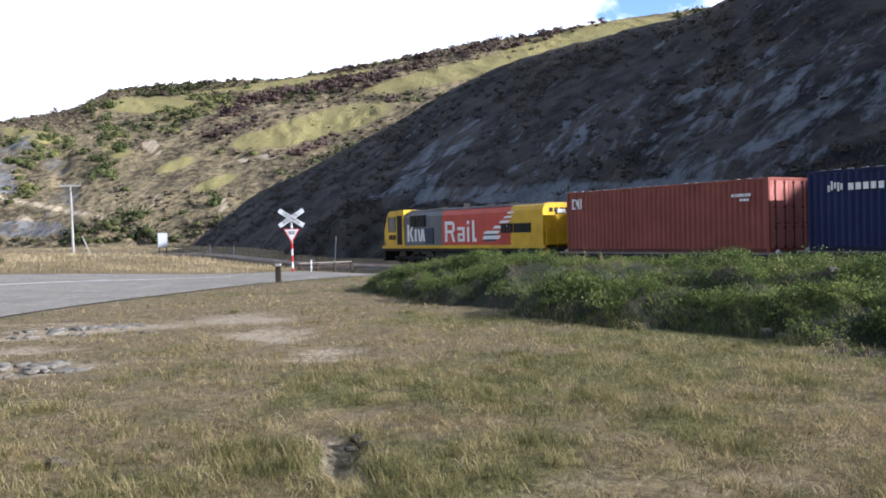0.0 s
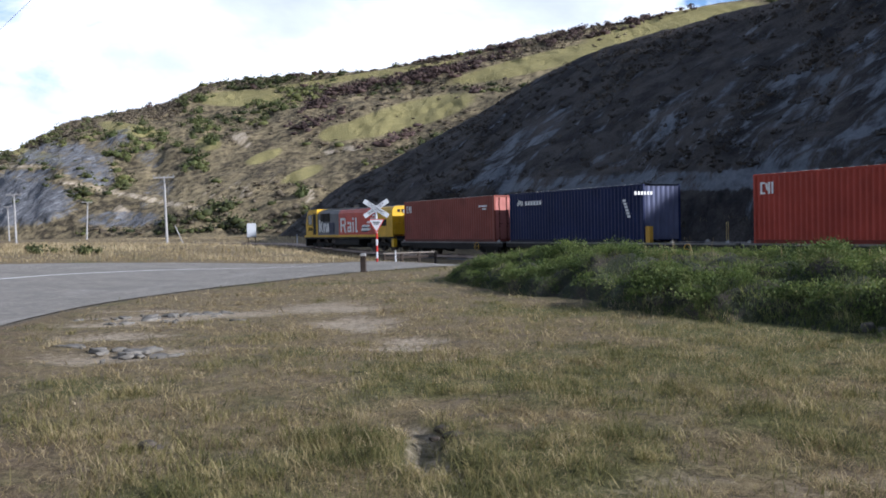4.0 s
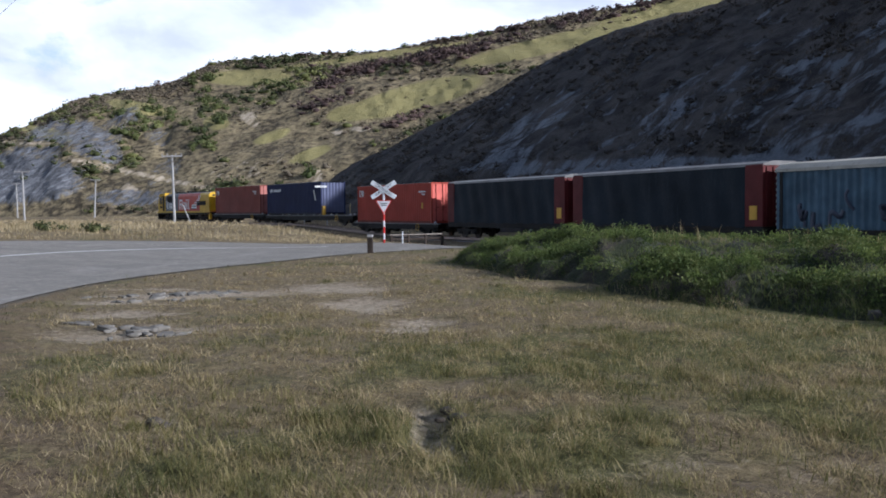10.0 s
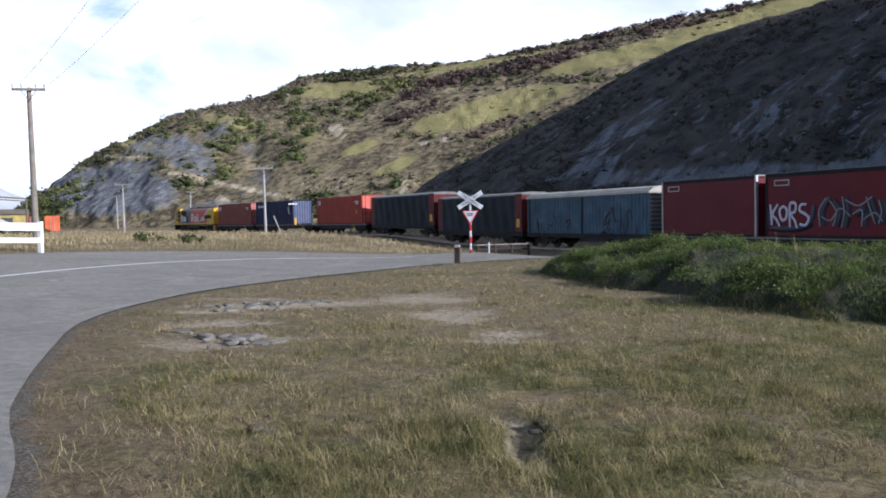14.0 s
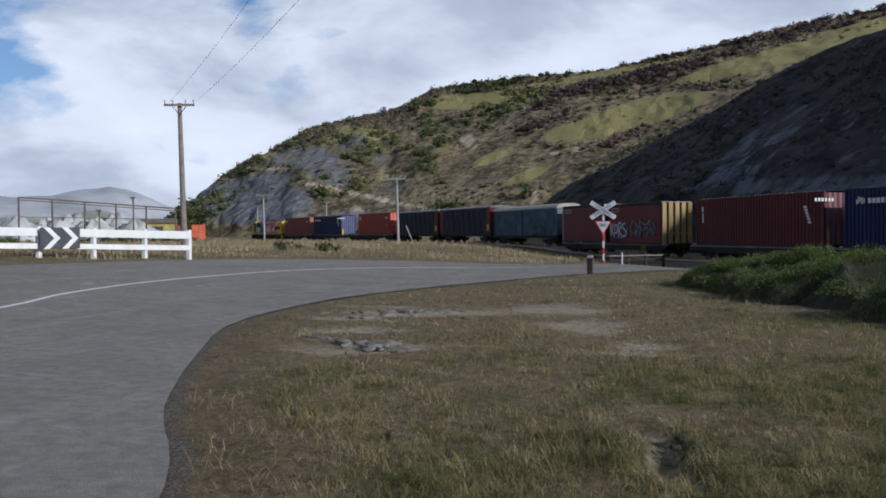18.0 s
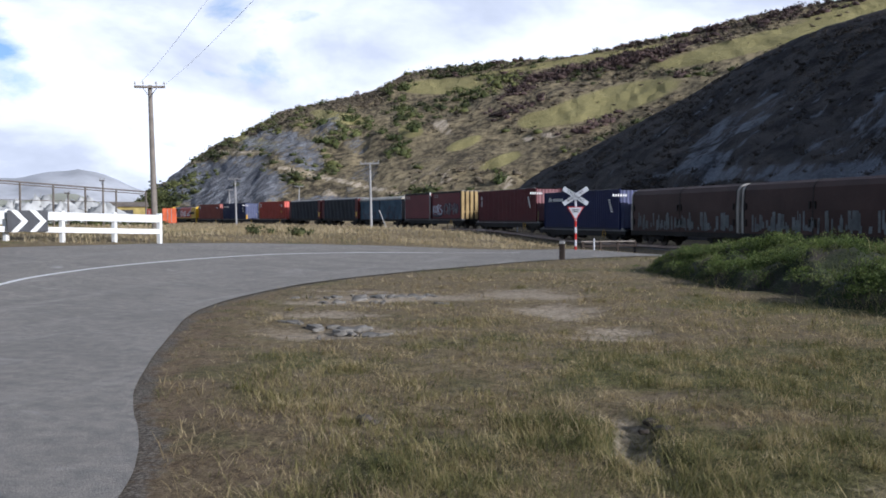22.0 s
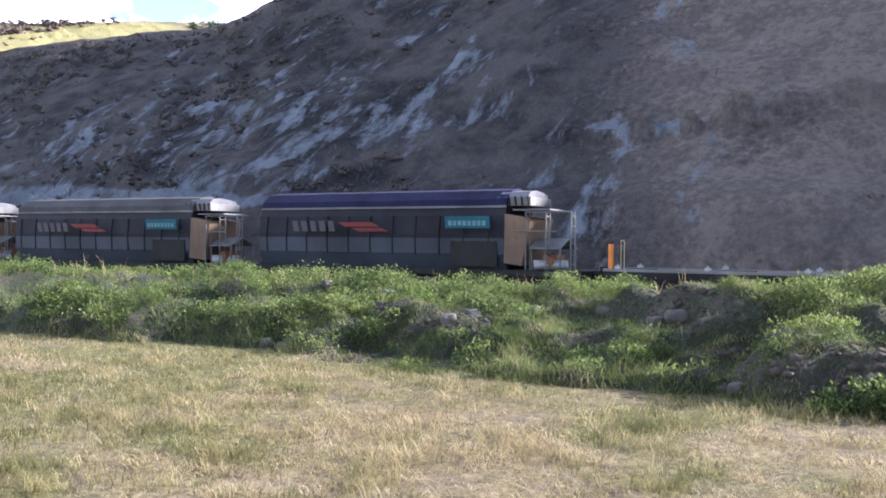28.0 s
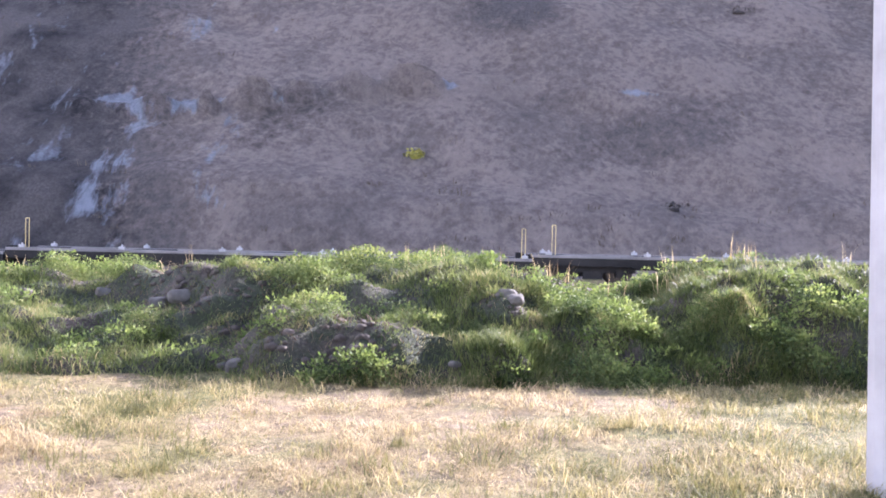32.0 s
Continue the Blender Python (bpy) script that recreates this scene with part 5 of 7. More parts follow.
part("tool_box", box(-5.95, -5.6, 1.2, 1.40, 1.5, 1.95, bevel=0.02), M_BLACK, w)
bm = bmesh.new()
for x in (-7.3, -7.9, -8.4):
    for y in (0.55, 1.05):
        rod((x, y, 0.9), (x, y, 3.45), 0.035, bm)
    for z in np.arange(1.2, 3.5, 0.34):
        rod((x, 0.55, z), (x, 1.05, z), 0.02, bm)
for z in (1.1, 2.2, 3.4):
    rod((-6.7, 1.05, z), (-8.5, 1.05, z), 0.03, bm)
part("end_framework", bm, M_BLACK, w)
part("end_platform", box(-8.6, -6.6, -1.2, 1.2, 0.78, 0.9), M_BLACK, w)
part("end_tank", rod((-7.6, 0.3, 1.2), (-7.6, 0.3, 2.9), 0.33, None, 16), paint("tank_grey", (0.22, 0.22, 0.22), 0.6), w)
onto_train(w, 186.9)


def hopper(label, body, belly, roofm, teal, red, front_plate):
    """A bulk hopper: a round-sided body, a sloping tail sheet and an open end platform with ladders behind (-x)."""
    w = thing("hopper_wagon", label, "wagon", "wagons of the train")
    f, r, e = 6.6, -4.3, -7.1                        # body front, body rear, end of the platform
    o = [(0.35, 0.75), (0.95, 0.95), (1.22, 1.5), (1.27, 2.2), (1.2, 2.85), (1.02, 3.2)]
    o = o + [(-y, z) for y, z in o[::-1]]
    part("body", prism([(y, z) for y, z in o], r, f), body, w)
    # the lower half of each side is a separate, paler strip
    for sd in (1, -1):
        lo = [(sd * 0.96, 0.96), (sd * 1.228, 1.5), (sd * 1.272, 2.05), (sd * 1.25, 2.05), (sd * 1.2, 1.52), (sd * 0.94, 1.0)]
        part("lower_side", prism(lo if sd > 0 else lo[::-1], r + 0.02, f - 0.02), belly, w, "paler lower side")
    for k in range(11):
        x = r + 0.6 + k * (f - r - 1.0) / 10
        for sd in (1, -1):
            part("body_rib", pipe([(x, sd * 1.235, 1.45), (x, sd * 1.285, 2.2), (x, sd * 1.215, 2.86)], 0.028), body, w)
    part("roof", prism([(-1.1, 3.2), (1.1, 3.2), (1.03, 3.42), (0.6, 3.74), (0.0, 3.84), (-0.6, 3.74), (-1.03, 3.42)], r, f), roofm, w)
    part("gutter_rail", box(r, f, 1.03, 1.1, 3.12, 3.2), M_DULL, w, "pale rail below the roof")
    part("gutter_rail", box(r, f, -1.1, -1.03, 3.12, 3.2), M_DULL, w)
    tan = paint("hopper_end_tan", (0.22, 0.15, 0.10), 0.6, 0.0, 0.3, (0.10, 0.06, 0.04))
    bm = bmesh.new()                                  # sloping tail sheet
    a = [(r, y, z) for y, z in ((-1.2, 2.9), (1.2, 2.9), (1.26, 1.2), (-1.26, 1.2))]
    b = [(r - 0.9, y, z) for y, z in ((-1.0, 2.75), (1.0, 2.75))] + [(r - 0.5, 0.9, 1.1), (r - 0.5, -0.9, 1.1)]
    va, vb = [bm.verts.new(v) for v in a], [bm.verts.new(v) for v in b]
    for i in range(4):
        bm.faces.new((va[i], va[(i + 1) % 4], vb[(i + 1) % 4], vb[i]))
    bm.faces.new(vb)
    part("tail_sheet", bm, tan, w, "sunlit tan sloping tail sheet")
    part("underframe", box(e, f + 0.4, -0.5, 0.5, 0.62, 0.88), M_BLACK, w)
    for y in (-1.12, 1.12):
        part("side_sill", box(e, f + 0.4, y - 0.06, y + 0.06, 0.74, 0.95), M_BLACK, w)
    part("end_platform", box(e, r, -1.15, 1.15, 0.90, 0.96), M_BLACK, w)
    for x in (-2.4, 0.9, 4.2):
        bm = bmesh.new()
        a = [bm.verts.new((x + dx, dy, 0.95)) for dx, dy in ((-1.3, -1.0), (1.3, -1.0), (1.3, 1.0), (-1.3, 1.0))]
        b = [bm.verts.new((x + dx * 0.25, dy * 0.5, 0.3)) for dx, dy in ((-1.3, -1.0), (1.3, -1.0), (1.3, 1.0), (-1.3, 1.0))]
        for i in range(4):
            bm.faces.new((a[i], b[i], b[(i + 1) % 4], a[(i + 1) % 4]))
        bm.faces.new(b[::-1])
        part("discharge_chute", bm, M_BLACK, w)
    hatch = part("roof_hatch", box(r - 0.85, r + 0.45, -0.95, 0.95, 3.18, 3.5, bevel=0.03), M_DULL, w, "pale canvas-covered roof hatch")
    for k in range(6):
        part("hatch_strap", rod((r - 0.8 + 0.24 * k, 0.97, 3.2), (r - 0.75 + 0.24 * k, 0.97, 3.5), 0.035), M_BLACK, hatch)
    part("hatch_cover", prism([(-0.9, 3.5), (0.9, 3.5), (0.7, 3.68), (0.2, 3.74), (-0.3, 3.7), (-0.75, 3.64)], r - 0.75, r + 0.35), paint("canvas_grey", (0.16, 0.155, 0.17), 0.9), w, "crumpled grey canvas cover")
    part("walkway", box(r - 1.6, r - 0.2, -0.9, 1.0, 3.02, 3.07), M_DULL, w)
    for x in (r - 0.75, r - 1.5, r - 2.4):
        for y in (0.75, 1.1):
            part("ladder_rail", rod((x, y, 0.95), (x, y, 2.95), 0.026), M_DULL, w)
        for z in np.arange(1.2, 2.9, 0.32):
            part("ladder_rung", rod((x, 0.75, z), (x, 1.1, z), 0.018), M_DULL, w)
    bm = pipe([(r - 0.75, 1.1, 2.95), (r - 2.4, 1.1, 2.95), (r - 2.55, 1.1, 2.7), (r - 2.55, 1.1, 0.95)], 0.026)
    pipe([(r - 0.4, 1.12, 2.3), (r - 1.9, 1.12, 2.3)], 0.022, bm)
    part("handrail", bm, M_DULL, w)
    rust = paint("brake_rust", (0.24, 0.115, 0.06), 0.8)
    for sd in (-1, 1):                                # small gabled canopy over the brake gear
        part("canopy_roof", prism([(0.22, 2.02), (0.22, 2.07), (0.22 + sd * 0.78, 1.74), (0.22 + sd * 0.78, 1.69)][::sd], r - 2.0, r - 0.85), M_DULL, w, "dull grey canopy roof")
    for xx in (r - 1.95, r - 0.9):
        for yy in (-0.5, 0.92):
            part("canopy_post", rod((xx, yy, 0.96), (xx, yy, 1.72), 0.03), M_DULL, w)
    bm = box(r - 1.7, r - 1.15, -0.2, 0.55, 0.96, 1.5, bevel=0.04)
    rod((r - 1.45, 0.5, 1.25), (r - 1.45, 0.85, 1.25), 0.2, bm, 16)
    part("brake_gear", bm, rust, w, "rusty brake gear")
    part("air_reservoir", rod((r - 2.0, 0.35, 1.15), (r - 1.0, 0.95, 1.15), 0.17, None, 14), M_GALV, w)
    if teal:
        part("teal_placard", bars([(r + 0.35, 1.75, 2.42, 0.42)]), paint("teal_sign", (0.015, 0.10, 0.13), 0.6), w, "teal lettered placard", at=pose(0, 1.25, 0, -9))
        bar_parts("placard_bar", [(r + 0.5 + 0.19 * i, 0.13, 2.52, 0.17) for i in range(8)], M_TEALT, w, "pale lettering bar", pose(0, 1.25, 0, -9), 0.022)
    if red:
        bar_parts("red_logo", ([(0.6, 1.5, 2.48, 0.16, 0.3), (0.2, 1.3, 2.3, 0.13, 0.3)]), M_FADERED, w, "faded red logo shape", pose(0, 1.25, 0, -9))
        bar_parts("faded_lettering", [(2.6 + 0.42 * i, 0.26, 2.3, 0.4, 0.04) for i in range(5)], M_FADED, w, "faded lettering bar", pose(0, 1.25, 0, -9))
    if front_plate:
        part("yellow_label", bars([(r + 0.9, 0.55, 1.45, 0.36)]), M_STAKE, w, "small yellow notice", at=pose(0, 1.30, 0, 4))
        part("black_panel", box(r + 0.25, r + 2.1, 1.15, 1.285, 1.05, 1.95, bevel=0.015), M_BLACK, w)
    for x in (e + 1.6, f - 1.5):
        bogie(w, x)
    coupler(w, e, -0.35)
    coupler(w, f + 0.4, 0.35)
    return w


M_DULL = paint("dull_galvanised", (0.17, 0.165, 0.16), 0.65, 0.2, 0.4)
M_FADERED = plain("faded_red", (0.17, 0.030, 0.026), 0.8)
M_TEALT = plain("placard_text", (0.12, 0.24, 0.26), 0.7)
M_FADED = plain("faded_letters", (0.075, 0.070, 0.075), 0.8)
M_HOPA = paint("hopper_grey", (0.024, 0.029, 0.046), 0.6, 0.0, 0.35, (0.022, 0.020, 0.022), 0.5, 0.6)
M_HOPB = paint("hopper_dark", (0.008, 0.0065, 0.0075), 0.7, 0.0, 0.35, (0.014, 0.010, 0.010), 0.5, 0.6)
M_HOPC = paint("hopper_mid", (0.014, 0.014, 0.020), 0.65, 0.0, 0.35, (0.022, 0.017, 0.016), 0.5, 0.6)
M_BELLA = paint("hopper_belly_pale", (0.085, 0.10, 0.135), 0.45, 0.0, 0.3, (0.04, 0.038, 0.04), 0.5, 0.6)
M_BELLC = paint("hopper_belly_blue", (0.042, 0.052, 0.068), 0.45, 0.0, 0.35, (0.03, 0.026, 0.026), 0.5, 0.6)
M_RBLUE = paint("roof_blue", (0.007, 0.008, 0.040), 0.8)
M_RGREY = paint("roof_grey", (0.060, 0.057, 0.058), 0.85)
for mid, args in ((202.7, ("blue-roofed grey bulk hopper wagon", M_HOPA, M_BELLA, M_RBLUE, False, False, False)),
                  (216.9, ("dark-brown bulk hopper wagon with teal placard", M_HOPB, M_HOPC, M_RBLUE, True, False, True)),
                  (231.1, ("grey bulk hopper wagon with faded red logo", M_HOPC, M_BELLC, M_RGREY, True, True, True)),
                  (245.7, ("blue-roofed ribbed hopper wagon, last of its kind", M_HOPC, M_BELLC, M_RBLUE, True, True, True))):
    onto_train(hopper(*args), mid)
for k, (mid, long_) in enumerate(((261.3, 15.5), (277.35, 16.2), (293.87, 16.7), (310.05, 16.2))):
    w = flat_wagon(long_, "empty grey container flat wagon with yellow hoops", True)
    if k == 0:
        part("end_stand", box(7.45, 7.6, 0.95, 1.1, 0.7, 1.75, bevel=0.02), M_ORANGE, w, "bright orange end stanchion")
    onto_train(w, mid)


def engine():
    g = thing("diesel_locomotive", "yellow, red and grey diesel locomotive with long hood", "locomotive")
    h = 8.1                                            # front at +h
    part("underframe", box(-h, h, -1.3, 1.3, 0.95, 1.16, bevel=0.02), M_BLACK, g)
    for y in (-1.32, 1.32):
        part("sill_stripe", box(-h, h, y - 0.02, y + 0.02, 1.12, 1.3), M_YELLOW, g, "yellow sill stripe")
    part("fuel_tank", prism([(-1.15, 0.9), (-1.2, 0.5), (-0.9, 0.28), (0.9, 0.28), (1.2, 0.5), (1.15, 0.9)], -2.2, 2.2), M_BLACK, g)
    for x in (-5.2, 5.2):
        bogie(g, x, 1.6, 0.48, 3)
    def hood(x0, x1, m, name, lab, hw=1.22, top=3.42):
        o = [(-hw, 1.3), (hw, 1.3), (hw, top - 0.35), (hw - 0.14, top - 0.1), (hw - 0.45, top), (-hw + 0.45, top), (-hw + 0.14, top - 0.1), (-hw, top - 0.35)]
        return part(name, prism(o, x0, x1), m, g, lab)
    hood(1.3, 5.5, M_ENGGREY, "hood_grey", "dark grey hood section")
    red = hood(-5.2, 1.3, M_ENGRED, "hood_red", "red hood section")
    rear = hood(-h + 0.25, -5.2, M_YELLOW, "hood_yellow", "yellow rear hood section", 1.22, 3.46)
    part("hood_roof", prism([(-0.95, 3.40), (0.95, 3.40), (0.7, 3.52), (-0.7, 3.52)], -h + 0.6, 5.4), paint("roof_dark", (0.07, 0.068, 0.07), 0.6), g, "dark roof strip")
    for x in (-3.6, -1.4, 3.4):
        part("roof_fan", rod((x, 0, 3.48), (x, 0, 3.64), 0.55, None, 20), M_BLACK, g)
    part("exhaust", box(0.4, 1.0, -0.25, 0.25, 3.5, 3.75, bevel=0.03), M_BLACK, g)
    cab = [(5.5, 1.3), (7.75, 1.3), (7.9, 2.3), (7.45, 3.3), (7.2, 3.5), (5.5, 3.55)]
    bm = bmesh.new()
    a = [bm.verts.new((x, -1.28, z)) for x, z in cab]
    b = [bm.verts.new((x, 1.28, z)) for x, z in cab]
    for i in range(len(cab)):
        bm.faces.new((a[i], b[i], b[(i + 1) % len(cab)], a[(i + 1) % len(cab)]))
    bm.faces.new(a)
    bm.faces.new(b[::-1])
    c = part("cab", bm, M_YELLOW, g, "yellow driver's cab")
    for y in (1.285, -1.285):
        part("side_window", box(6.55, 7.3, y - 0.012, y + 0.012, 2.25, 3.05), M_GLASS, c)
        # flat black plate paints the shade of an open doorway
        part("cab_door", box(5.72, 6.3, y - 0.015, y + 0.015, 1.35, 3.2), M_BLACK, c, "black plate for the shade inside the cab doorway")
        part("window_frame", pipe([(6.5, y, 2.2), (7.35, y, 2.2), (7.35, y, 3.1), (6.5, y, 3.1), (6.5, y, 2.2)], 0.03), M_BLACK, c)
    bar_parts("number_bar", [(7.15 - 0.22 * i, 0.14, 1.68, 0.3) for i in range(4)], M_BLACK, c, "", pose(0, 1.28, 0))
    for y in (-0.62, 0.62):
        part("windscreen", box(7.60, 7.70, y - 0.45, y + 0.45, 2.4, 3.05), M_GLASS, c)
    for x0, x1 in ((4.1, 4.75), (3.05, 3.95)):
        part("intake_box", box(x0, x1, 1.18, 1.30, 2.45, 3.15, bevel=0.02), M_BLACK, g)
    part("intake_box", box(2.2, 3.1, 1.2, 1.27, 1.4, 2.35), paint("blue_black", (0.03, 0.04, 0.085), 0.5), g)
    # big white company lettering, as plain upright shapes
    L = []
    x = 5.15
    for kind in "abcd":
        if kind == "a":
            L += [(x - 0.2, 0.2, 1.55, 1.05), (x - 0.72, 0.2, 1.55, 0.5, 0.3), (x - 0.42, 0.2, 2.05, 0.5, -0.3)]
            x -= 0.85
        elif kind in "bd":
            L += [(x - 0.2, 0.19, 1.55, 0.75)]
            x -= 0.36
        else:
            L += [(x - 0.3, 0.17, 1.55, 0.75, 0.14), (x - 0.46, 0.17, 1.55, 0.75, -0.12), (x - 0.78, 0.17, 1.55, 0.75, 0.14), (x - 0.95, 0.17, 1.55, 0.75, -0.12)]
            x -= 1.15
    L2 = [(0.75, 0.22, 1.5, 1.2), (0.15, 0.6, 2.5, 0.2), (0.0, 0.2, 2.1, 0.5), (0.15, 0.6, 2.0, 0.18), (-0.05, 0.24, 1.5, 0.5, 0.2)]
    L2 += [(-1.0, 0.2, 1.5, 0.85), (-0.85, 0.55, 2.17, 0.18), (-0.5, 0.18, 1.5, 0.45), (-0.85, 0.5, 1.5, 0.16), (-0.85, 0.5, 1.85, 0.14)]
    L2 += [(-1.45, 0.2, 1.5, 0.85), (-1.45, 0.2, 2.5, 0.2), (-1.95, 0.2, 1.5, 1.2), (-2.15, 0.25, 1.5, 0.18)]
    bar_parts("company_mark", L + L2, M_LETTER, g, "large white company lettering shape", pose(0, 1.22, 0))
    bar_parts("speed_stripe", [(-4.2, 1.5, 1.62, 0.2, -0.15), (-4.1, 1.3, 1.92, 0.16, -0.2), (-4.75, 1.1, 2.2, 0.15, -0.2), (-5.0, 0.8, 2.48, 0.14, -0.2), (-5.2, 0.6, 2.74, 0.12, -0.2), (-5.4, 0.5, 2.98, 0.1, -0.15)], M_LETTER, g, "white speed stripe", pose(0, 1.22, 0))
    part("violet_block", bars([(-3.9, 1.1, 1.5, 0.5, -0.1)]), M_SPRAYD, g, "dark violet block", at=pose(0, 1.215, 0))
    for x0, x1 in ((-6.9, -5.5), (-5.4, -4.95), (-4.85, -4.4)):
        part("radiator_grille", box(x0, x1, 1.19, 1.26, 1.95, 2.45), M_BLACK, g)
    part("rear_lamp", box(-h + 0.16, -h + 0.26, -0.3, 0.3, 2.9, 3.12, bevel=0.02), M_GALV, rear)
    for k in range(5):
        part("rear_number_bar", box(-h + 0.22, -h + 0.27, -0.9 + 0.36 * k, -0.66 + 0.36 * k, 2.98, 3.2), M_BLACK, rear)
    for y in (-1.15, 1.15):
        part("end_handrail", pipe([(-h + 0.05, y, 1.16), (-h + 0.05, y, 2.2), (-h + 0.05, y * 0.4, 2.2), (-h + 0.05, y * 0.4, 1.16)], 0.022), M_YELLOW, g)
        part("steps", box(-h, -h + 0.35, y - 0.15, y + 0.12, 0.35, 1.1), M_YELLOW, g, "yellow step frame")
        part("front_handrail", pipe([(h - 0.02, y, 1.16), (h - 0.02, y, 2.2), (h - 0.02, y * 0.4, 2.2), (h - 0.02, y * 0.4, 1.16)], 0.022), M_YELLOW, g)
    part("nose_plough", box(h - 0.1, h + 0.1, -1.2, 1.2, 0.3, 0.95), M_BLACK, g)
    coupler(g, -h, -0.6)
    coupler(g, h, 0.4)
    return g


onto_train(engine(), 8.1)


def motions():
    """The whole train rolls away along the line; each wagon takes the heading of its own stretch."""
    for ob, mid, lift in TRAIN_CARS:
        rows = []
        for k in range(0, 33):
            s = train_at(float(k)) - mid
            x, y, th = track_at(s)
            rows.append((float(k), pose(float(x), float(y), float(rail_height(np.array([s]))[0]) + lift, 0, 0, math.degrees(float(th)))))
        walk(ob, rows)
        x0 = train_at(0.0)
        for wheel in [o for o in ob.children_recursive if o.name.startswith("wheelset")]:
            p, rad = wheel.matrix_basis.translation.copy(), wheel.matrix_basis.translation.z
            walk(wheel, [(k / 15, pose(p.x, p.y, p.z, 0, math.degrees((train_at(k / 15) - x0) / rad), 0)) for k in range(0, 481)])


# ---- things by the road ----
def gz_at(x, y):
    return float(ground_height(np.array([float(x)]), np.array([float(y)]))[0])


def polar(az, r):
    return -r * math.sin(radians(az)), r * math.cos(radians(az))


M_FENCE = paint("fence_white", (0.78, 0.78, 0.76), 0.6, 0.0, 0.12, (0.35, 0.33, 0.30), 2.0, 0.4)
M_BOARD = paint("board_dark", (0.075, 0.077, 0.085), 0.5)
M_REDP = paint("sign_red", (0.50, 0.03, 0.025), 0.45)
M_SIGNW = paint("sign_white", (0.55, 0.57, 0.60), 0.4, 0.0, 0.12, (0.4, 0.4, 0.38), 2.0, 0.25)
M_POLE = paint("weathered_pole", (0.24, 0.21, 0.18), 0.9, 0.0, 0.3, (0.10, 0.085, 0.07), 3.0, 0.5)
M_POLEL = paint("grey_pole", (0.38, 0.37, 0.36), 0.85, 0.0, 0.25, (0.2, 0.19, 0.18), 2.0, 0.5)
M_WOODD = paint("creosote_wood", (0.045, 0.033, 0.026), 0.85, 0.0, 0.4, (0.12, 0.10, 0.08), 3.0, 0.5)
M_WIRE = plain("wire", (0.05, 0.05, 0.05), 0.6)

# white rail fence with a chevron board, on the outside of the bend
fence_pts = [polar(34.95, 38.0), polar(37.5, 37.6), polar(40.35, 37.1), polar(43.3, 36.4), polar(46.4, 35.6), polar(49.6, 34.6)]
fx, fy = fence_pts[0]
fence = thing("rail_fence", "white painted two-rail timber road fence", "fence", at=pose(fx, fy, 0))
for i, (x, y) in enumerate(fence_pts):
    z = gz_at(x, y)
    part("post", box(x - fx - 0.08, x - fx + 0.08, y - fy - 0.08, y - fy + 0.08, z - 0.3, z + 1.16, bevel=0.012), M_FENCE, fence)
for (x0, y0), (x1, y1) in zip(fence_pts, fence_pts[1:]):
    a = math.degrees(math.atan2(y1 - y0, x1 - x0))
    L = math.hypot(x1 - x0, y1 - y0)
    za, zb = gz_at(x0, y0), gz_at(x1, y1)
    tilt = -math.degrees(math.atan2(zb - za, L))
    for z, hh in ((0.80, 0.30), (0.34, 0.2)):
        part("rail", box(0, L, 0.085, 0.125, z, z + hh, bevel=0.008), M_FENCE, fence, at=pose(x0 - fx, y0 - fy, za, 0, tilt, a))
cx, cy = polar(42.25, 36.5)
ang = math.degrees(math.atan2(fence_pts[3][1] - fence_pts[2][1], fence_pts[3][0] - fence_pts[2][0]))
cb = thing("chevron_board", "dark grey chevron board with two white arrows on the fence", "road sign", at=pose(cx, cy, gz_at(cx, cy), 0, 0, ang + 180))
part("panel", box(-0.72, 0.72, -0.20, -0.16, 0.36, 1.14, bevel=0.01), M_BOARD, cb)
for x0 in (-0.60, 0.06):
    bm = bmesh.new()
    for zz, k in ((0.75, -1), (0.75, 1)):
        vs = []
        for y in (-0.215, -0.20):
            for dx, dz in ((0.38, 0), (0.60, 0), (0.22, 0.39 * k), (0.0, 0.39 * k)):
                vs.append(bm.verts.new((x0 + dx, y, zz + dz)))
        for f in ((0, 1, 2, 3), (4, 5, 6, 7), (0, 1, 5, 4), (1, 2, 6, 5), (2, 3, 7, 6), (3, 0, 4, 7)):
            bm.faces.new([vs[i] for i in f])
    bmesh.ops.recalc_face_normals(bm, faces=bm.faces)
    part("chevron", bm, M_FENCE, cb, "white chevron arrow")


def letters(text, size, material, parent, m, name="lettering"):
    cu = bpy.data.curves.new(name, "FONT")
    cu.body, cu.size, cu.align_x, cu.align_y, cu.extrude = text, size, "CENTER", "CENTER", 0.004
    tmp = new(name, cu)
    dg = bpy.context.evaluated_depsgraph_get()
    me = bpy.data.meshes.new_from_object(tmp.evaluated_get(dg))
    bpy.data.objects.remove(tmp)
    me.materials.clear()
    me.materials.append(material)
    ob = new(name, me)
    ob.parent, ob.matrix_basis = parent, m
    return ob


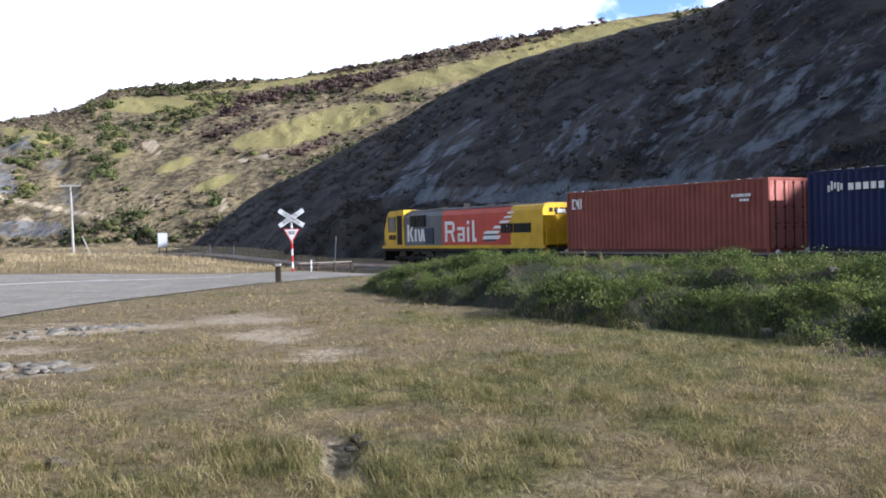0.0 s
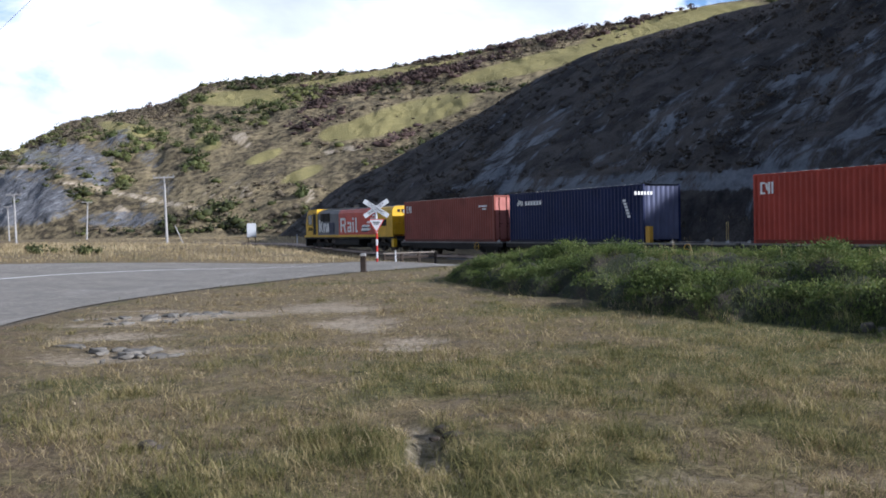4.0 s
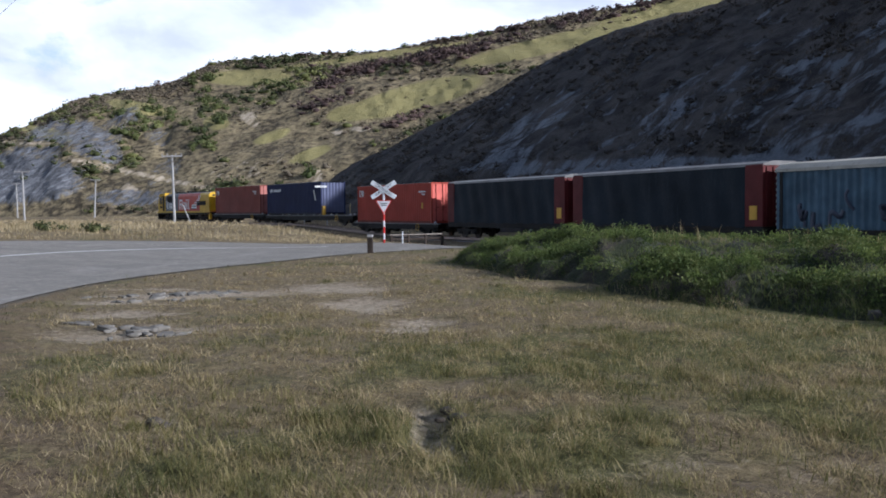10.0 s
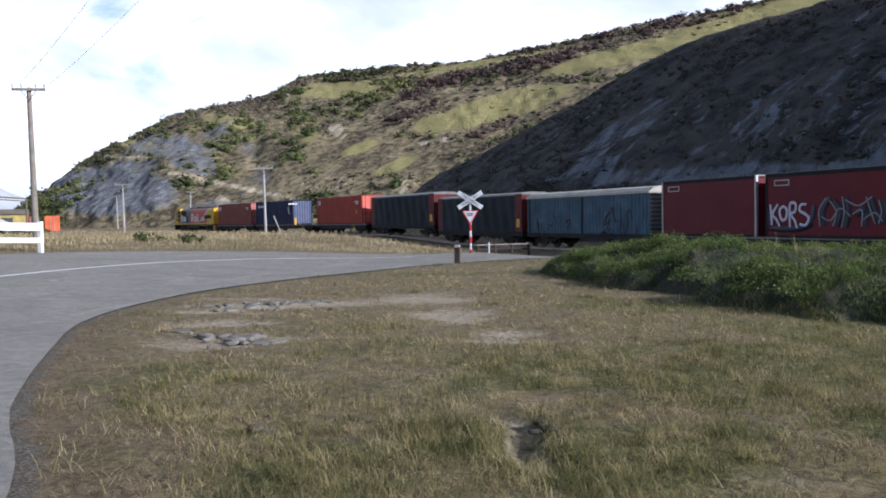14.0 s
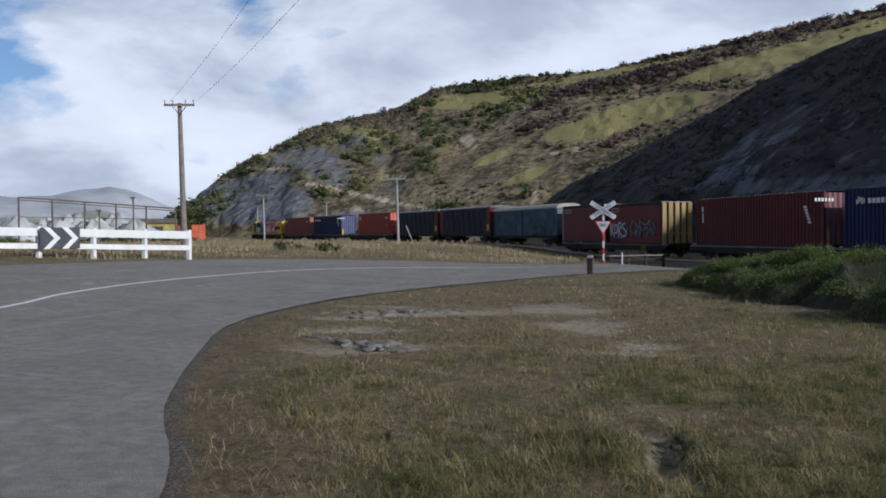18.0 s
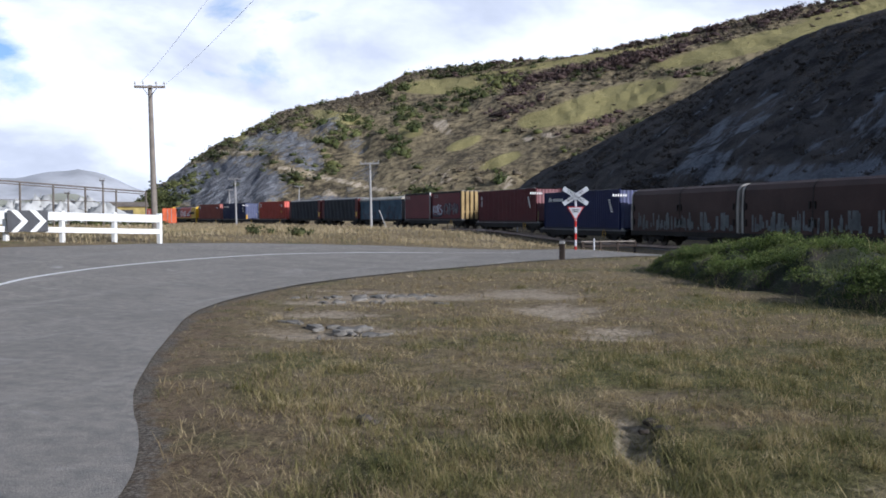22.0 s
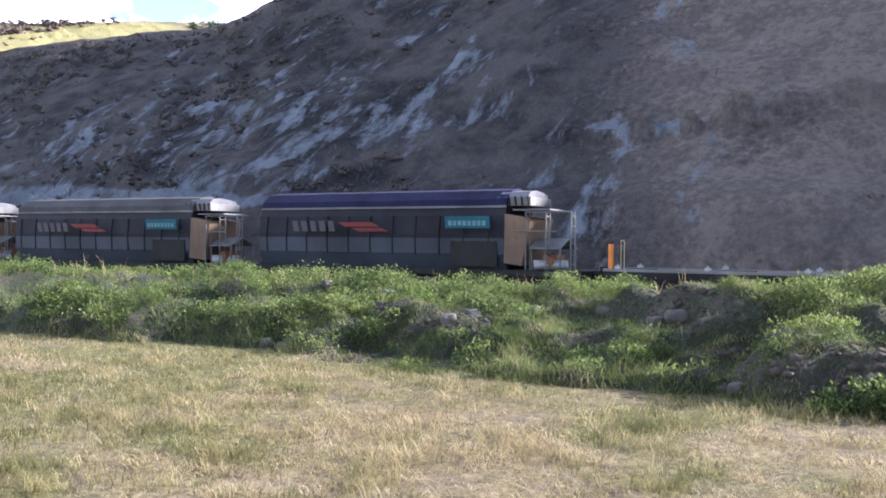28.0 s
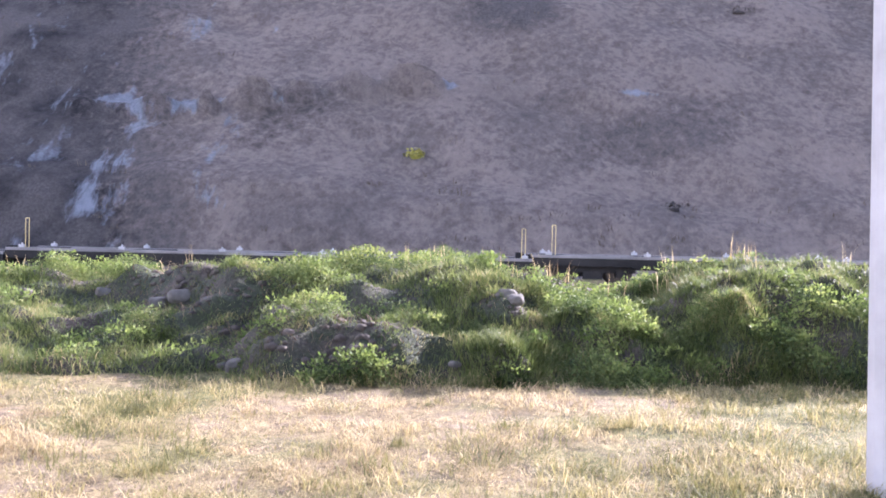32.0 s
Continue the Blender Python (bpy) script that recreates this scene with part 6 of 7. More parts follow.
# level-crossing sign
sx, sy = polar(9.35, 46.0)
sz = gz_at(sx, sy) - 0.03
sg = thing("crossing_sign", "white railway crossbuck over a give-way triangle on a striped post", "road sign", at=pose(sx, sy, sz, 0, 0, 8))
bands = np.linspace(-0.1, 2.45, 9)
for i, (z0, z1) in enumerate(zip(bands, bands[1:])):
    part("post_band", rod((0, 0, z0), (0, 0, z1), 0.058, None, 14), M_REDP if i % 2 == 0 else M_SIGNW, sg, "red post band" if i % 2 == 0 else "white post band")
for a, word, y in ((33, "RAILWAY", -0.075), (-33, "CROSSING", -0.10)):
    arm = part("cross_arm", box(-0.72, 0.72, -0.012, 0.012, -0.115, 0.115, bevel=0.01), M_SIGNW, sg, at=pose(0, y, 2.72, 0, -a, 0))
    letters(word, 0.2 if len(word) > 7 else 0.22, M_BOARD, arm, pose(0, -0.018, 0, 90, 0, 0))
part("post_top", rod((0, 0, 2.45), (0, 0, 2.75), 0.055, None, 14), M_SIGNW, sg)


def tri(r, y0, y1):
    bm = bmesh.new()
    pts = [(-r, 0.5 * r), (r, 0.5 * r), (0, -1.2 * r)]
    a = [bm.verts.new((x, y0, z)) for x, z in pts]
    b = [bm.verts.new((x, y1, z)) for x, z in pts]
    for i in range(3):
        bm.faces.new((a[i], a[(i + 1) % 3], b[(i + 1) % 3], b[i]))
    bm.faces.new(a[::-1])
    bm.faces.new(b)
    bmesh.ops.recalc_face_normals(bm, faces=bm.faces)
    return bm


g = part("give_way_plate", tri(0.42, -0.085, -0.07), M_REDP, sg, "red-bordered give-way triangle", at=pose(0, 0, 1.98))
part("plate_face", tri(0.345, -0.092, -0.085), M_SIGNW, g)
part("word_bars", bars([(-0.17, 0.34, 0.03, 0.045), (-0.13, 0.26, -0.06, 0.045)]), M_BOARD, g, at=pose(0, -0.113, 0))

x, y = polar(10.22, 35.1)
p = thing("bollard", "short dark creosoted timber bollard with pale top", "bollard", at=pose(x, y, gz_at(x, y)))
part("shaft", box(-0.1, 0.1, -0.1, 0.1, -0.3, 0.62, bevel=0.02), M_WOODD, p)
part("top", box(-0.102, 0.102, -0.102, 0.102, 0.62, 0.72, bevel=0.02), M_POLEL, p, "pale worn top")
for az, r, h, lean, nm, lab in ((6.73, 78, 2.2, 4, "marker_post", "thin pale leaning railway marker post"), (8.2, 51, 0.62, 0, "marker_post", "short white roadside marker post"), (14.3, 92, 1.0, 0, "marker_post", "short white roadside marker post"), (12.9, 88, 1.0, 2, "marker_post", "short white roadside marker post")):
    x, y = polar(az, r)
    q = thing(nm, lab, "post", "marker posts", at=pose(x, y, gz_at(x, y), 0, lean, 0))
    part("stake", rod((0, 0, -0.2), (0, 0, h), 0.05, None, 10, 0.045), M_SIGNW, q)
    part("cap", rod((0, 0, h), (0, 0, h + 0.04), 0.055, None, 10), M_POLEL, q)
x, y = polar(8.9, 52.0)
x1, y1 = polar(5.7, 53.5)
q = thing("guard_rail", "low dark timber guard rail beside the level crossing", "rail", at=pose(x, y, gz_at(x, y), 0, 0, math.degrees(math.atan2(y1 - y, x1 - x))))
L = math.hypot(x1 - x, y1 - y)
part("top_rail", box(-0.1, L, -0.05, 0.05, 0.40, 0.47, bevel=0.01), M_POLE, q, "grey worn top rail")
part("lower_rail", box(-0.1, L, -0.03, 0.03, 0.12, 0.24, bevel=0.01), M_WOODD, q)
for k in range(4):
    part("post", box(k * L / 3 - 0.06, k * L / 3 + 0.06, -0.06, 0.06, -0.3, 0.42), M_WOODD, q)
x, y = polar(17.06, 108)
q = thing("notice_board", "plain white notice board on a timber post", "sign", at=pose(x, y, gz_at(x, y), 0, 0, 17))
part("panel", box(-0.52, 0.52, -0.03, 0.03, 0.75, 2.35, bevel=0.01), M_SIGNW, q)
for xx in (-0.4, 0.4):
    part("leg", box(xx - 0.05, xx + 0.05, 0.03, 0.13, -0.2, 2.3), M_WOODD, q)


def power_pole(az, r, top, arms, material, radius, label, lean=0.0, turn=0.0, strut=False):
    x, y = polar(az, r)
    z = gz_at(x, y)
    p = thing("power_pole", label, "utility pole", "utility poles", at=pose(x, y, z, 0, lean, turn))
    h = top - z
    part("shaft", rod((0, 0, -0.4), (0, 0, h), radius * 1.25, None, 16, radius * 0.8), material, p)
    for k, (zz, half) in enumerate(arms):
        a = part("cross_arm", box(-half, half, -radius - 0.1, -radius, h - zz - 0.07, h - zz + 0.07, bevel=0.01), material, p)
        for s in (-1, -0.45, 0.45, 1):
            bm = rod((s * half * 0.94, -radius - 0.05, h - zz + 0.07), (s * half * 0.94, -radius - 0.05, h - zz + 0.16), 0.02)
            rod((s * half * 0.94, -radius - 0.05, h - zz + 0.16), (s * half * 0.94, -radius - 0.05, h - zz + 0.30), 0.055, bm, 10, 0.03)
            part("insulator", bm, M_POLEL, a, "pale insulator")
        part("arm_brace", rod((-half * 0.5, -radius - 0.04, h - zz), (0, -radius, h - zz - 0.6), 0.02), M_BOARD, p)
        part("arm_brace", rod((half * 0.5, -radius - 0.04, h - zz), (0, -radius, h - zz - 0.6), 0.02), M_BOARD, p)
    if strut:
        part("stay_post", rod((1.7, -0.3, -0.1), (0.9, -0.2, 1.9), 0.06), material, p)
    return Vector((x, y, top))


tops = [power_pole(35.15, 55, 9.25, [(0.12, 0.85)], M_POLE, 0.15, "tall dark weathered timber power pole", -1.2, 30),
        power_pole(22.06, 95, 7.35, [(0.12, 1.0)], M_POLEL, 0.12, "pale timber power pole with a leaning stay", -1.0, 10, True),
        power_pole(30.32, 150, 8.0, [(0.12, 1.1)], M_POLEL, 0.13, "pale timber power pole beside the line", -1.0, 10),
        power_pole(26.58, 200, 8.5, [(0.12, 1.0)], M_POLEL, 0.14, "pale timber power pole beside the line", 3.0, 10),
        power_pole(30.68, 235, 8.8, [(0.12, 1.0)], M_POLEL, 0.14, "pale timber power pole beside the line", -1.0, 10)]
near_top = power_pole(-88.3, 6.95, 9.4, [(0.2, 0.9)], M_POLEL, 0.15, "smooth grey power pole standing in the grass", 1.2, 90)


def wire(p, q, sag, label="thin sagging overhead power line"):
    pts = [Vector(p).lerp(Vector(q), k / 14) - Vector((0, 0, sag * 4 * (k / 14) * (1 - k / 14))) for k in range(15)]
    bm = pipe(pts, 0.006, None, 5)
    me = bpy.data.meshes.new("power_line")
    bm.to_mesh(me)
    bm.free()
    me.materials.append(M_WIRE)
    tagged(new("power_line", me), label, "cable", "power lines")


for o in (-0.75, 0.75):
    wire(tops[0] + Vector((o * 0.8, o * 0.5, 0.1)), near_top + Vector((o * 0.8, o * 0.5, -0.1)), 0.6)
wire(tops[1] + Vector((0.8, 0, 0.1)), tops[2] + Vector((0.8, 0, 0.1)), 0.7)
wire(tops[2] + Vector((0.8, 0, 0.1)), tops[4] + Vector((0.8, 0, 0.1)), 0.7)

# ---- the yard across the valley ----
M_YARDS, M_STONE = paint("yard_timber", (0.17, 0.145, 0.12), 0.85), paint("lime_stone_heap", (0.50, 0.50, 0.48), 0.95, 0.0, 0.3, (0.3, 0.3, 0.29), 0.3, 0.4)
gx0, gy0 = polar(35.6, 122)
gx1, gy1 = polar(44.2, 118)
gan = thing("loading_gantry", "long dark timber loading gantry in a stone yard", "gantry", at=pose(gx0, gy0, 0))
for k in range(6):
    f = k / 5
    x, y = gx0 + (gx1 - gx0) * f - gx0, gy0 + (gy1 - gy0) * f - gy0
    part("column", box(x - 0.08, x + 0.08, y - 0.08, y + 0.08, -0.2, 5.0 + 1.2 * f), M_YARDS, gan)
bm = bmesh.new()
rod((0, 0, 5.0), (gx1 - gx0, gy1 - gy0, 6.2), 0.09, bm)
rod((0, 0, 4.7), (gx1 - gx0, gy1 - gy0, 5.9), 0.06, bm)
part("beam", bm, M_YARDS, gan)
rod_b = rod((0, 0, 3.6), (gx1 - gx0, gy1 - gy0, 3.9), 0.04)
part("lower_beam", rod_b, M_YARDS, gan)


def heap(name, az, r, rad, h, material, label, seed):
    x, y = polar(az, r)
    n, k = 30, 12
    V = []
    for i in range(n):
        for j in range(k):
            rr = rad * (1 - (j / (k - 1)) ** 1.7) * (1 + 1.5 * float(fbm(i * 0.6, j * 0.7, seed, 3)))
            a = 2 * math.pi * i / n
            V.append((rr * math.cos(a), rr * math.sin(a), -0.3 + (h + 0.3) * (j / (k - 1)) ** 0.9 * (1 + (1.3 * float(fbm(i * 0.7, j * 0.7, seed + 4, 3)) if j < k - 1 else 0.0))))
    ob = new(name, np_mesh(name, V, grid_faces(n, k, True), material, True))
    ob.matrix_basis = pose(x, y, gz_at(x, y))
    return tagged(ob, label, "heap")


for k, (a_, r_, w_, h_) in enumerate(((41.4, 150, 5.0, 3.9), (40.2, 147, 4.2, 3.2), (39.0, 155, 5.0, 3.8), (37.9, 150, 4.0, 3.0), (42.8, 152, 4.5, 3.3), (44.2, 148, 5.5, 3.4), (45.6, 150, 5.0, 3.0))):
    heap("limestone_mound", a_, r_, w_, h_, M_STONE, "heap of pale crushed limestone", 2 + 3 * k)
x, y = polar(36.6, 175)
sh = thing("yard_shed", "small yellow steel shed with a low roof", "shed", at=pose(x, y, gz_at(x, y), 0, 0, 30))
part("wall", box(-3.2, 3.2, -2, 2, 0, 3.0), paint("shed_yellow", (0.45, 0.35, 0.12), 0.7), sh)
part("roof", prism([(-2.3, 3.0), (2.3, 3.0), (0, 3.9)], -3.4, 3.4), M_YARDS, sh)
part("door", box(-1.1, 1.1, -2.05, -2.0, 0, 2.4), M_BOARD, sh)
for az, r, w_, col, lab in ((34.25, 150, 1.05, (0.62, 0.13, 0.05), "orange-red steel box unit in the yard"), (35.3, 156, 0.9, (0.25, 0.05, 0.04), "dark-red steel box unit in the yard")):
    x, y = polar(az, r)
    q = thing("yard_container", lab, "container", at=pose(x, y, gz_at(x, y), 0, 0, az))
    mm = paint("yard_box_paint", col, 0.6)
    part("body", box(-w_, w_, -1.1, 1.1, 0.15, 2.45, bevel=0.03), mm, q)
    part("door_bar", rod((-0.3, -1.13, 0.3), (-0.3, -1.13, 2.3), 0.04), M_POLEL, q)
    part("door_bar", rod((0.3, -1.13, 0.3), (0.3, -1.13, 2.3), 0.04), M_POLEL, q)
    part("skid", box(-w_, w_, -1.0, 1.0, 0, 0.15), M_BOARD, q)
for az, r, top in ((38.0, 110, 6.0), (39.9, 112, 4.6)):
    power_pole(az, r, top, [(0.1, 0.35)], M_YARDS, 0.1, "slim dark timber yard pole")


# ---- the weedy spoil bank between paddock and line ----
def soil_material():
    m, t, b = nodes_of("spoil_soil")
    v = coords(t)
    n, f = noise_of(t, v, 1.4, 6, 0.65), noise_of(t, v, 22, 6, 0.7)
    col = ramp(t, f, [(0.3, (0.020, 0.016, 0.012)), (0.55, (0.060, 0.047, 0.036)), (0.75, (0.13, 0.105, 0.082))])
    gr = ramp(t, f, [(0.3, (0.010, 0.014, 0.006)), (0.55, (0.028, 0.036, 0.013)), (0.75, (0.065, 0.072, 0.028))])
    col = mixc(t, ramp(t, n, [(0.46, (0, 0, 0)), (0.60, (1, 1, 1))]), gr, col)
    t.links.new(col, b.inputs["Base Color"])
    b.inputs["Roughness"].default_value = 0.95
    bump(t, b, mathn(t, "ADD", n, f), 0.8, 0.06)
    return m


M_SOIL = soil_material()
foot = np.array([(-3.4, 31.0), (-2.3, 27.2), (-0.5, 22.0), (2.2, 16.8), (4.3, 12.8), (5.5, 10.0), (7.3, 7.0), (8.9, 4.2), (10.2, 2.6), (11.7, 0.2), (14.5, -9), (17, -16), (20, -24)], float)
crest = np.array([(-2.6, 32.0, 0.05), (0.8, 29.0, 0.75), (3.4, 25.0, 0.85), (6.4, 20.0, 0.90), (9.0, 15.6, 0.90), (10.8, 12.2, 1.0), (12.2, 9.0, 1.05), (13.2, 6.3, 1.2), (14.2, 4.7, 0.75), (15.0, 2.4, 1.35), (18.2, -6, 0.9), (20.5, -13, 0.9), (23.5, -21, 0.9)], float)
nu, nv = 420, 60
ku = np.linspace(0, len(foot) - 1, nu)
F0, C0 = spline(foot, ku), spline(crest, ku)
W = np.linspace(0, 1, nv)
BX, BY, BZ = np.empty((nu, nv)), np.empty((nu, nv)), np.empty((nu, nv))
for i in range(nu):
    d = C0[i, :2] - F0[i]
    B0 = C0[i, :2] + d * 0.9
    a_ = math.degrees(math.atan2(-F0[i, 0], F0[i, 1]))
    st = float(np.clip(0.75 * smooth(-24, -12, a_) + smooth(-46, -51, a_) * (1 - 0.7 * math.exp(-((a_ + 69.5) / 2.0) ** 2)), 0, 1))      # steeper face
    ctrl = np.array([[*F0[i], -0.15], [*(F0[i] + d * (0.25 - 0.13 * st)), (0.42 + 0.12 * st) * C0[i, 2]], [*(F0[i] + d * (0.6 - 0.12 * st)), (0.85 + 0.05 * st) * C0[i, 2]], [*C0[i, :2], C0[i, 2]], [*(C0[i, :2] + d * 0.4), 0.7 * C0[i, 2]], [*B0, -0.75]])
    q = np.interp(W, [0, 0.15, 0.38, 0.6, 0.8, 1], np.arange(6))
    P = spline(ctrl, np.minimum(q, 4.999))
    BX[i], BY[i], BZ[i] = P[:, 0], P[:, 1], P[:, 2]
env = smooth(0, 0.12, W)[None] * smooth(1, 0.85, W)[None]
lump = np.maximum(-0.3, 1.1 * fbm(BX * 0.5, BY * 0.5, 1.7, 3) + 0.9 * fbm(BX * 1.3, BY * 1.3, 3.0, 3) + 0.35 * fbm(BX * 3.2, BY * 3.2, 7.0, 2))
BZ = BZ + env * (lump * (0.95 - 0.35 * smooth(0.35, 0.6, W)[None]) - 0.15)
me = np_mesh("spoil_bank", np.stack([BX, BY, BZ], -1).reshape(-1, 3), grid_faces(nu, nv), M_SOIL, True)
tagged(new("spoil_bank", me), "lumpy bank of spoil overgrown with green weeds", "bank", kind="structure")


# ---- leaves, blades and shrubs ----
def blades(P, H, Wd, lean, rng, N=None):
    """Bent tapering blades, three triangles each (as one quad and one triangle, all triangles)."""
    n = len(P)
    a = rng.uniform(0, 2 * math.pi, n)
    d = np.stack([np.cos(a), np.sin(a), np.zeros(n)], 1)
    s = np.stack([-np.sin(a), np.cos(a), np.zeros(n)], 1)
    l = (lean * rng.uniform(0.3, 1.4, n) * H)[:, None]
    up = np.array([0, 0, 1.0])
    w = Wd[:, None] * 0.5
    mid = P + up * (0.55 * H)[:, None] + d * l * 0.35
    tip = P + up * (H * rng.uniform(0.75, 1.0, n))[:, None] + d * l
    V = np.stack([P - s * w, P + s * w, mid + s * w * 0.75, mid - s * w * 0.75, tip], 1).reshape(-1, 3)
    k = (np.arange(n) * 5)[:, None]
    F = np.concatenate([k + np.array([[0, 1, 2]]), k + np.array([[0, 2, 3]]), k + np.array([[3, 2, 4]])], 0)
    return V, F


def leaves(P, size, rng, broad=0.30):
    """Single folded leaves: two triangles each, tilted at random."""
    n = len(P)
    a = rng.uniform(0, 2 * math.pi, n)
    e = rng.uniform(-0.2, 1.1, n)
    d = np.stack([np.cos(a) * np.cos(e), np.sin(a) * np.cos(e), np.sin(e)], 1)
    r = rng.normal(size=(n, 3))
    s = np.cross(d, r)
    s /= np.linalg.norm(s, axis=1)[:, None] + 1e-9
    L = size[:, None]
    V = np.stack([P, P + d * L * 0.55 + s * L * broad, P + d * L, P + d * L * 0.55 - s * L * broad], 1).reshape(-1, 3)
    k = (np.arange(n) * 4)[:, None]
    return V, np.concatenate([k + np.array([[0, 1, 2]]), k + np.array([[0, 2, 3]])], 0)


def sampler(X, Y, Z):
    """Height and place on a grid surface at fractional grid positions."""
    def at(i, j):
        i0, j0 = np.floor(i).astype(int), np.floor(j).astype(int)
        i0, j0 = np.clip(i0, 0, X.shape[0] - 2), np.clip(j0, 0, X.shape[1] - 2)
        f, g = (i - i0)[:, None], (j - j0)[:, None]
        S = np.stack([X, Y, Z], -1)
        return S[i0, j0] * (1 - f) * (1 - g) + S[i0 + 1, j0] * f * (1 - g) + S[i0, j0 + 1] * (1 - f) * g + S[i0 + 1, j0 + 1] * f * g
    return at


rng = np.random.RandomState(21)
STRAW = [(0.0, (0.11, 0.078, 0.042)), (0.3, (0.28, 0.21, 0.108)), (0.6, (0.46, 0.365, 0.195)), (1.0, (0.64, 0.53, 0.33))]
GREEN = [(0.0, (0.046, 0.056, 0.018)), (0.35, (0.138, 0.134, 0.048)), (0.6, (0.27, 0.235, 0.096)), (0.82, (0.44, 0.35, 0.18)), (1.0, (0.56, 0.48, 0.29))]
M_STRAW, M_GREEN = leaf_material("straw_blades", STRAW, 2.4, 0.75, 0.45), leaf_material("green_blades", GREEN, 2.0, 0.7, 0.45)
M_WEED = leaf_material("weed_leaves", [(0.0, (0.022, 0.040, 0.011)), (0.4, (0.072, 0.105, 0.030)), (0.75, (0.145, 0.175, 0.054)), (1.0, (0.24, 0.23, 0.095))], 1.4, 0.7, 0.35)


def field_points(n, r0, r1, a0, a1, rng):
    r = np.exp(rng.uniform(math.log(r0), math.log(r1), n))
    a = np.radians(rng.uniform(a0, a1, n))
    return -r * np.sin(a), r * np.cos(a), r


def inside_bank(x, y):
    """True on the bank: past its foot line, towards the railway."""
    fx_, fy_ = F0[::6, 0], F0[::6, 1]
    k = np.argmin((x[:, None] - fx_) ** 2 + (y[:, None] - fy_) ** 2, axis=1)
    dx, dy = C0[::6, 0] - fx_, C0[::6, 1] - fy_
    return ((x - fx_[k]) * dx[k] + (y - fy_[k]) * dy[k] > 0.1) & (y < 34)


def ground_z(x, y):
    ro_ = road_offset(x, y)
    rr = np.hypot(x, y)
    z = ground_height(x, y) + smooth(-0.2, 1.2, ro_) * smooth(120, 50, rr) * (0.16 * fbm(x * 0.5, y * 0.5, 0, 4) + 0.05 * fbm(x * 3, y * 3, 4, 3))
    return z - 0.05 * bare_amount(x, y) - rut(x, y), ro_


def turf(name, n, material, label, hmin, hmax, wide, lean, seed, keep, r0=3.6, r1=60):
    """Blades in clumps, thick on the tussocks and thin in the hollows between them."""
    g = np.random.RandomState(seed)
    x, y, r = field_points(n, r0, r1, -100, 54, g)
    clump = np.clip(0.5 + 1.6 * fbm(x * 2.6, y * 2.6, seed, 3) + 0.8 * fbm(x * 0.8, y * 0.8, seed + 3, 3), 0, 1)
    ok = (g.rand(n) < 0.12 + 1.3 * clump) & (g.rand(n) < keep(x, y)) & (g.rand(n) > bare_amount(x, y) * 1.1)
    x, y, r, clump = x[ok], y[ok], r[ok], clump[ok]
    z, ro_ = ground_z(x, y)
    ok = (ro_ > 0.2) & ~inside_bank(x, y) & (track_distance(x, y) < -4.5) & (g.rand(len(x)) < 0.12 + 0.9 * smooth(0.2, 2.4, ro_))
    x, y, z, r, clump = x[ok], y[ok], z[ok], r[ok], clump[ok]
    H = (hmin + (hmax - hmin) * g.rand(len(x)) ** 1.5) * (0.25 + 2.0 * clump ** 2)
    Wd = wide * (r / 6) ** 0.72 * g.uniform(0.6, 1.4, len(x))
    V, F = blades(np.stack([x, y, z - 0.01], 1), H, Wd, lean, g)
    ob = new(name, np_mesh(name, V, F, material))
    tagged(ob, label, "grass", kind="stuff")


turf("dry_grass", 450000, M_STRAW, "short dry straw-coloured paddock grass", 0.022, 0.085, 0.0050, 2.0, 31, lambda x, y: 1.25 - greenness(x, y))
turf("green_grass", 400000, M_GREEN, "tufty green paddock grass", 0.03, 0.11, 0.0050, 1.3, 32, lambda x, y: 0.05 + 1.0 * greenness(x, y))
# longer tufts in front of the camera
g = np.random.RandomState(40)
cx_, cy_, cr_ = field_points(2600, 4.0, 26, -88, 40, g)
w_ = (road_offset(cx_, cy_) > 1.0) & ~inside_bank(cx_, cy_) & (bare_amount(cx_, cy_) < 0.3) & (g.rand(2600) < 0.16 + 0.8 * smooth(0.35, 0.75, greenness(cx_, cy_)) + 0.5 * smooth(-1, -3, cx_) * smooth(10, 7, cy_))
cx_, cy_ = cx_[w_], cy_[w_]
cs_ = np.repeat(g.uniform(0.05, 0.20, len(cx_)), 56)
px = np.repeat(cx_, 56) + g.normal(0, 1, len(cs_)) * cs_
py = np.repeat(cy_, 56) + g.normal(0, 1, len(cs_)) * cs_
pz, _ro = ground_z(px, py)
V, F = blades(np.stack([px, py, pz - 0.01], 1), g.uniform(0.05, 0.11, len(px)) + 0.6 * cs_ * g.rand(len(px)), g.uniform(0.004, 0.008, len(px)), 1.2, g)
tagged(new("grass_tufts", np_mesh("grass_tufts", V, F, M_GREEN)), "long green grass tufts with dry tips", "grass", kind="stuff")

